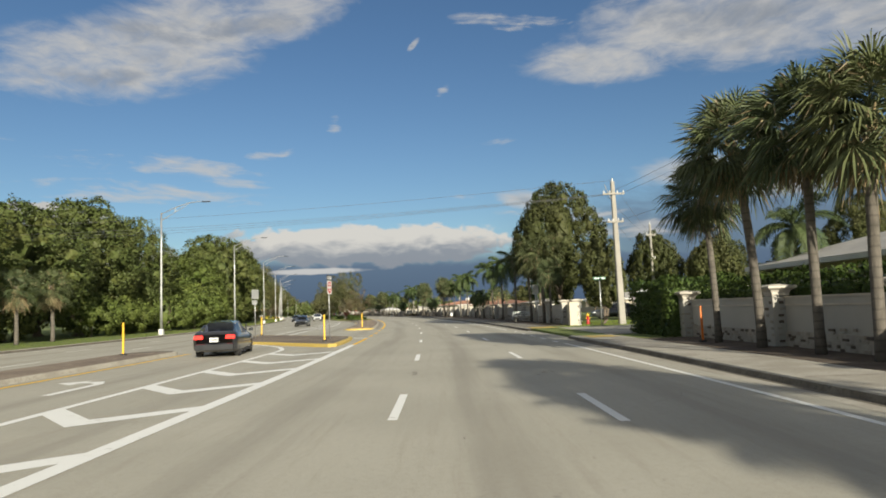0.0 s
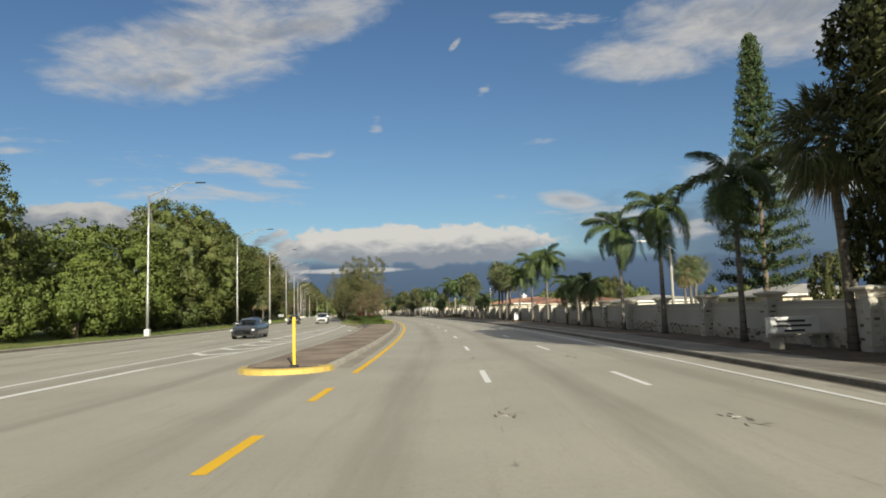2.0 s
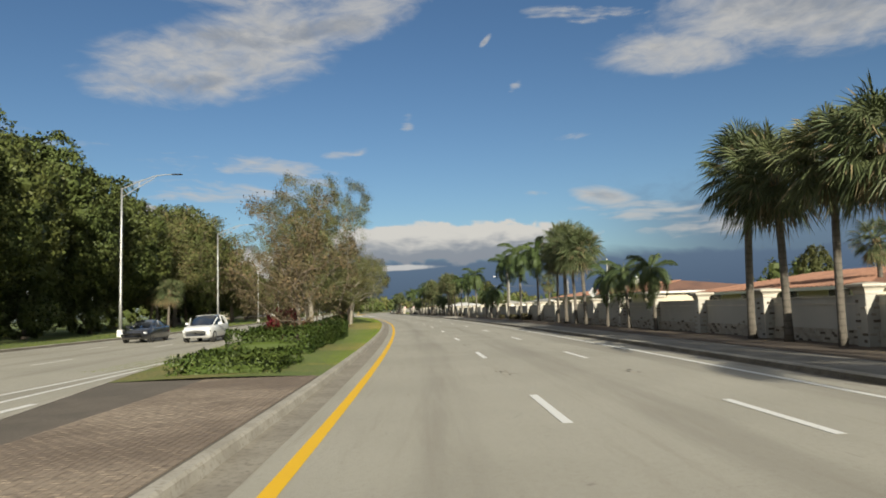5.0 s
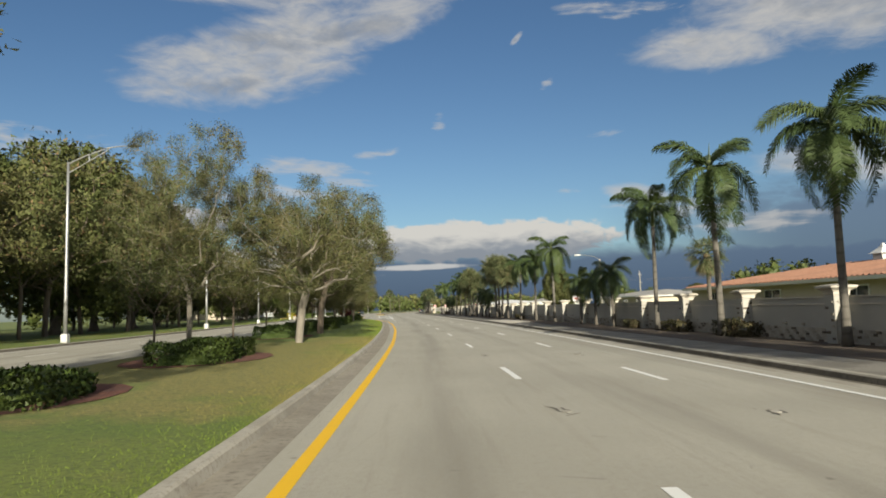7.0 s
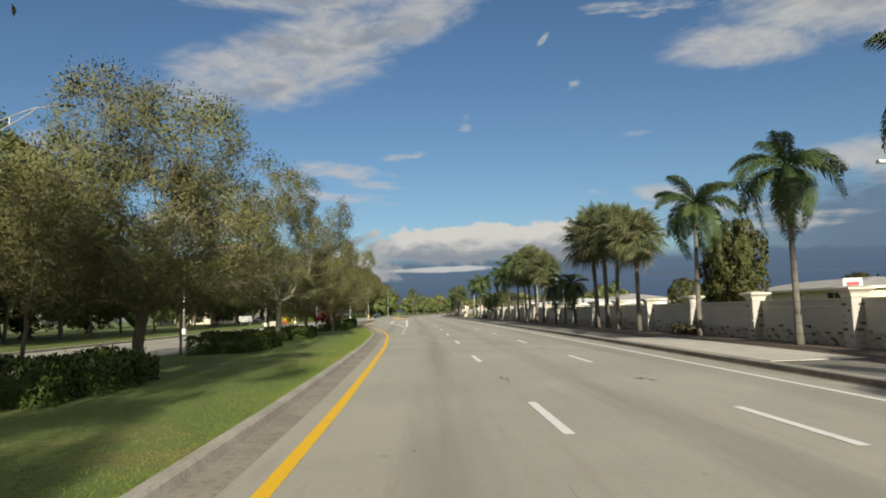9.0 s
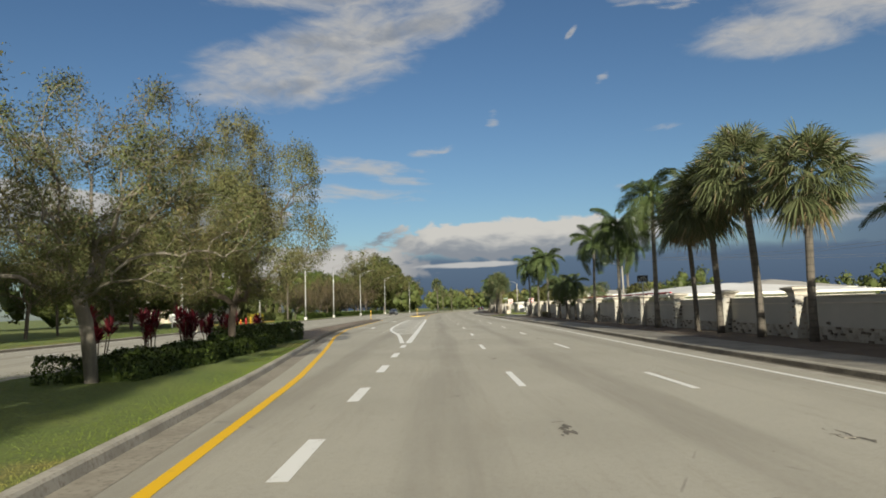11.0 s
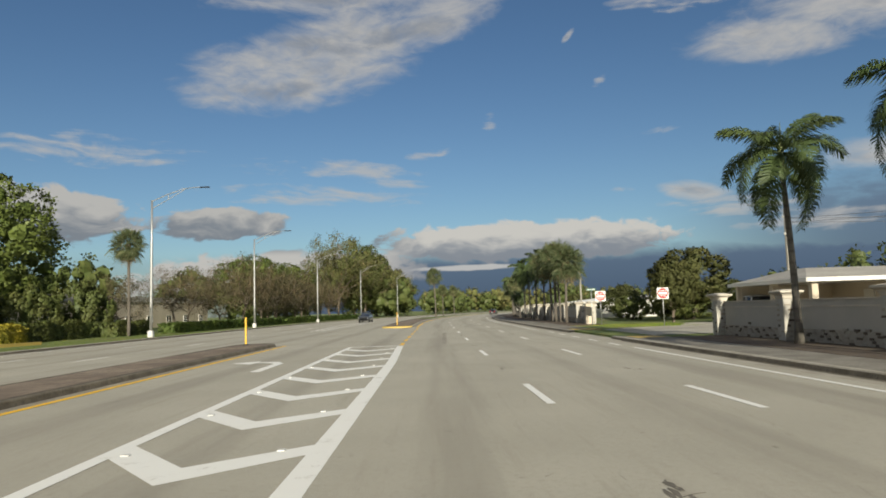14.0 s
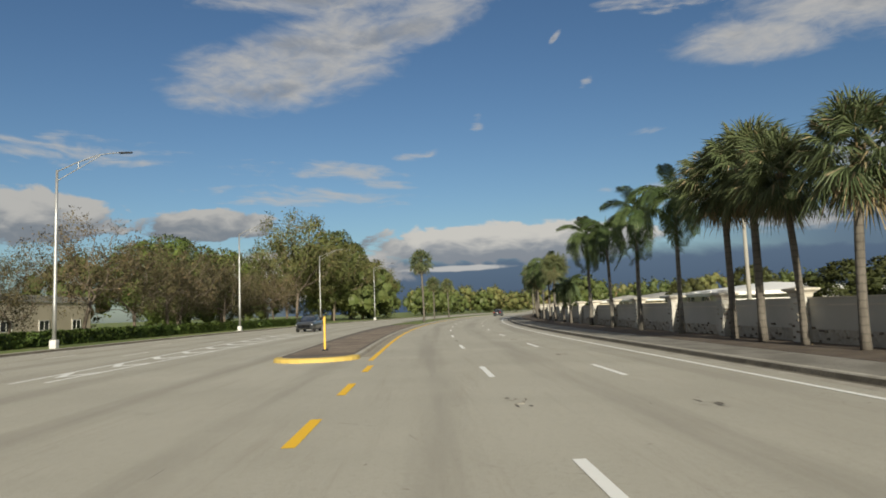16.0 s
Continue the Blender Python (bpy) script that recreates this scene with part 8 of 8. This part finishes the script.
car("black_sedan", "sedan", spot(4.6, -8.6, 0.0, 6), "car_black", "black sedan with lit brake lamps in the turning lane", brake=True)
car("white_pickup", "pickup", spot(322.6, 19.6, 0.172, -4), "car_white", "white pickup truck parked under the carport", "pickup truck")
car("white_pickup", "pickup", spot(31.5, 25.0, 0.14, 75, 0.95), "car_white", "white pickup truck parked in the side street", "pickup truck")
car("white_sedan", "sedan", spot(34.0, 22.0, 0.14, 80), "car_white", "white sedan parked on the drive of a house")
car("dark_sedan", "sedan", spot(36.0, 18.4, 0.14, 80), "car_grey", "dark sedan parked on the grass by the corner")
car("grey_hatchback", "sedan", spot(67.5, -14.4, 0.0, 180), "car_grey", "dark grey sedan on the opposite carriageway")
car("white_suv", "suv", spot(129.0, -15.2, 0.0, 180), "car_white", "white sport utility car on the opposite carriageway")
car("dark_hatchback", "sedan", spot(132.0, -20.0, 0.0, 180), "car_black", "black sedan on the opposite carriageway")
car("grey_suv", "suv", spot(389.0, -14.6, 0.0, 180), "car_grey", "grey sport utility car on the opposite carriageway")
car("silver_suv", "suv", spot(366.0, -46.0, 0.14, 90), "car_silver", "silver car parked before the cream building")
car("far_sedan", "sedan", spot(470.0, 1.6, 0.0, 0), "car_grey", "dark sedan far ahead on the highway")

# ---- brick paving of the medians ----
BRICK = Mesh().box(0, 0, 0, 0.098, 0.198, 0.03, 0.008)
brick_me = BRICK.data("brick", M["paver"])
bulk = Mesh()
bulk_n = 0


def brick_quad(mesh, s, u, z, tilt):
    n = len(mesh.v)
    x0, x1, y0, y1, b = u - 0.049, u + 0.049, s - 0.099, s + 0.099, 0.004
    mesh.v += [road(y0, x0, z - 0.02), road(y0, x1, z - 0.02), road(y1, x1, z - 0.02), road(y1, x0, z - 0.02), road(y0 + b, x0 + b, z + tilt), road(y0 + b, x1 - b, z), road(y1 - b, x1 - b, z), road(y1 - b, x0 + b, z + tilt)]
    mesh.f += [(n + 4, n + 5, n + 6, n + 7), (n, n + 1, n + 5, n + 4), (n + 1, n + 2, n + 6, n + 5), (n + 2, n + 3, n + 7, n + 6), (n + 3, n, n + 4, n + 7)]


br = random.Random(12)
count = 0
for row in range(int(64.0 / 0.2)):
    s = 37.6 + row * 0.2
    l, r_ = median_l(s) + 0.25, median_r(s) - 0.25
    n = int((r_ - l) / 0.1)
    for k in range(n):
        u = r_ - 0.05 - 0.1 * k
        ss = s + (0.1 if k % 2 else 0.0)
        z = 0.157 + br.uniform(-0.0012, 0.0012)
        if 56.0 < s < 58.6 and k < 24 and count < 300:
            part("brick", brick_me, None, brick_median, m=spot(ss, u, z - 0.03))
            count += 1
        elif k < 26 and s < 101:
            brick_quad(bulk, ss, u, z, br.uniform(-0.001, 0.001))
for row in range(int(60.0 / 0.4)):
    s = 253.0 + row * 0.4
    for k in range(int((median_r(s) - median_l(s) - 0.5) / 0.2)):
        u = median_r(s) - 0.35 - 0.2 * k
        n = len(bulk.v)
        z = 0.156 + br.uniform(-0.002, 0.002)
        bulk.v += [road(s + 0.01, u - 0.095, z), road(s + 0.01, u + 0.095, z), road(s + 0.39, u + 0.095, z), road(s + 0.39, u - 0.095, z)]
        bulk.f.append((n, n + 1, n + 2, n + 3))
for a, b, ul, ur in ((-30, 5.5, -13.4, -11.4), (347.0, 399.0, -6.9, -4.5)):
    s = a
    while s < b:
        u = ul
        while u < ur:
            n = len(bulk.v)
            z = 0.156 + br.uniform(-0.002, 0.002)
            bulk.v += [road(s, u, z), road(s, u + 0.19, z), road(s + 0.38, u + 0.19, z), road(s + 0.38, u, z)]
            bulk.f.append((n, n + 1, n + 2, n + 3))
            u += 0.2
        s += 0.4
part("brick_field", bulk, M["paver"], brick_median, "weathered brown paving bricks")["kind"] = "stuff"
refuge_bricks = Mesh()
xs_ = [p[0] for p in inner]
ys_ = [p[1] for p in inner]


def inside(x, y, poly):
    hit = False
    for (x0, y0), (x1, y1) in zip(poly, poly[1:] + poly[:1]):
        if (y0 > y) != (y1 > y) and x < (x1 - x0) * (y - y0) / (y1 - y0) + x0:
            hit = not hit
    return hit


small = [(cx + (x - cx) * 0.97, cy + (y - cy) * 0.97) for x, y in inner]
y = min(ys_)
while y < max(ys_):
    x = min(xs_)
    while x < max(xs_):
        if inside(x, y, small) and inside(x + 0.2, y + 0.2, small):
            n, z = len(refuge_bricks.v), 0.170 + br.uniform(-0.002, 0.002)
            refuge_bricks.v += [(x, y, z), (x + 0.19, y, z), (x + 0.19, y + 0.19, z), (x, y + 0.19, z)]
            refuge_bricks.f.append((n, n + 1, n + 2, n + 3))
        x += 0.2
    y += 0.2
part("brick_field", refuge_bricks, M["paver"], refuge_ob, "weathered brown paving bricks")["kind"] = "stuff"

# ---- grass, litter and the far woods ----
rg = np.random.default_rng(77)


def blades(n, s, u, z, hgt, wide, flop=0.4):
    """Grass blades at places (s, u): thin quads with random lean."""
    base = np.array([road(a, b) for a, b in zip(s, u)])
    base[:, 2] = z
    a = rg.uniform(0, 2 * np.pi, n)
    side = np.stack([np.cos(a), np.sin(a), 0 * a], -1) * (wide * rg.uniform(0.6, 1.3, n))[:, None]
    lean = np.stack([rg.normal(0, flop, n), rg.normal(0, flop, n), np.ones(n)], -1)
    tip = base + lean * (hgt * rg.uniform(0.5, 1.3, n))[:, None]
    return np.stack([base - side, base + side, tip], 1)


n = 240000
s = 104.0 + 146.0 * rg.uniform(0, 1, n)
near = rg.uniform(0, 1, n) ** 1.7
right_edge = np.interp(s, [30, 160, 183, 204, 220, 231.5, 242.7, 250], [-4.22, -4.15, -4.4, -4.75, -5.3, -6.3, -7.45, -8.3]) - 0.2
u = right_edge - near * 7.0
z = 0.15 + 0.03 * np.sin(np.pi * np.clip(near * 7.0 / 8.4, 0, 1))
tagged(new("median_grass", leaves_data("median_grass", blades(n, s, u, z, 0.026, 0.0042, 0.8), M["blade"])), "short dry-tipped green grass on the median", "grass", kind="stuff")
n = 30000
s = rg.uniform(20, 350, n)
u = -24.6 - 8.0 * rg.uniform(0, 1, n) ** 1.5
tagged(new("verge_grass", leaves_data("verge_grass", blades(n, s, u, 0.13, 0.05, 0.03, 2.0), M["blade"])), "rough grass on the far verge", "grass", kind="stuff")
n = 4000
s = rg.uniform(-15, 345, n)
u = 8.3 + 2.6 * rg.uniform(0, 1, n) ** 0.6
ok = ~(((s > 4) & (s < 21)) | ((s > 307) & (s < 331)))
s, u = s[ok], u[ok]
litter = blades(len(s), s, u, 0.166, 0.02, 0.035)
litter[:, 2, 2] = 0.172
tagged(new("leaf_litter", leaves_data("leaf_litter", litter, M["dead_frond"])), "fallen brown leaves below the palms", "leaf litter", kind="stuff")
n = 9000
s = rg.uniform(19, 31, n)
u = 9.8 + 12.0 * rg.uniform(0, 1, n)
tagged(new("corner_grass", leaves_data("corner_grass", blades(n, s, u, 0.13, 0.06, 0.015), M["blade"])), "mown grass on the street corner", "grass", kind="stuff")
n = 7000
s = rg.uniform(320.5, 330, n)
u = 9.8 + 6.0 * rg.uniform(0, 1, n)
tagged(new("yard_grass", leaves_data("yard_grass", blades(n, s, u, 0.13, 0.06, 0.015), M["blade"])), "mown grass beside the driveway", "grass", kind="stuff")


def far_woods(name, rows, mat, label, seed):
    """Distant tree masses: rows of s, u, height, radius."""
    r = np.random.default_rng(seed)
    out, faces, inner = [], [], []
    for s0, u0, hgt, rad in rows:
        x0, y0, _ = road(s0, u0)
        at = np.array([x0, y0, 0.1])
        balls = crown_balls(r, hgt, rad, hgt * 0.05, 22, (0.22, 0.36))
        c, ways = lumps(r, hgt, rad, hgt * 0.05, 130, balls=balls, open_=0.0)
        q, face = tufts(r, c + at, 6, rad * 0.05, rad * 0.10, out=ways, narrow=0.7)
        out.append(q)
        faces.append(face)
        inner += [(p + at, d, w) for p, d, w in balls] + [(np.array([0, 0, hgt * 0.45]) + at, None, min(rad, hgt * 0.45) * 0.8)]
    ob = new(name, leaves_data(name, np.concatenate(out), M[mat], np.concatenate(faces)))
    part("inner_foliage", ball_mesh(r, inner, 0.74, 6, 4), M[mat], ob)["kind"] = "stuff"
    return tagged(ob, label, "distant trees", kind="stuff")


rr = random.Random(5)
rows_a, rows_b, rows_c = [], [], []
for i in range(34):
    rows_a.append((480 + 16 * i + rr.uniform(-5, 5), rr.uniform(-48, -28), rr.uniform(8, 14), rr.uniform(5, 8)))
    rows_b.append((470 + 18 * i + rr.uniform(-5, 5), rr.uniform(14, 40), rr.uniform(6, 10), rr.uniform(4, 7)))
for i in range(24):
    rows_a.append((-60 + 24 * i + rr.uniform(-6, 6), rr.uniform(-70, -56), rr.uniform(9, 13), rr.uniform(6, 8)))
    rows_b.append((-40 + 24 * i + rr.uniform(-6, 6), rr.uniform(52, 80), rr.uniform(5, 8), rr.uniform(5, 7)))
for i in range(14):
    rows_c.append((640 + 12 * rr.uniform(-1, 1), -60 + 11 * i, rr.uniform(9, 14), rr.uniform(7, 9)))
far_woods("far_woods_verge", rows_a, "leaf_dark", "distant dark green woods beyond the far verge", 1)
far_woods("far_woods_estate", rows_b, "leaf_dark", "distant garden trees behind the houses", 2)
far_woods("far_woods_ahead", rows_c, "leaf_olive", "distant trees where the road bends away", 3)
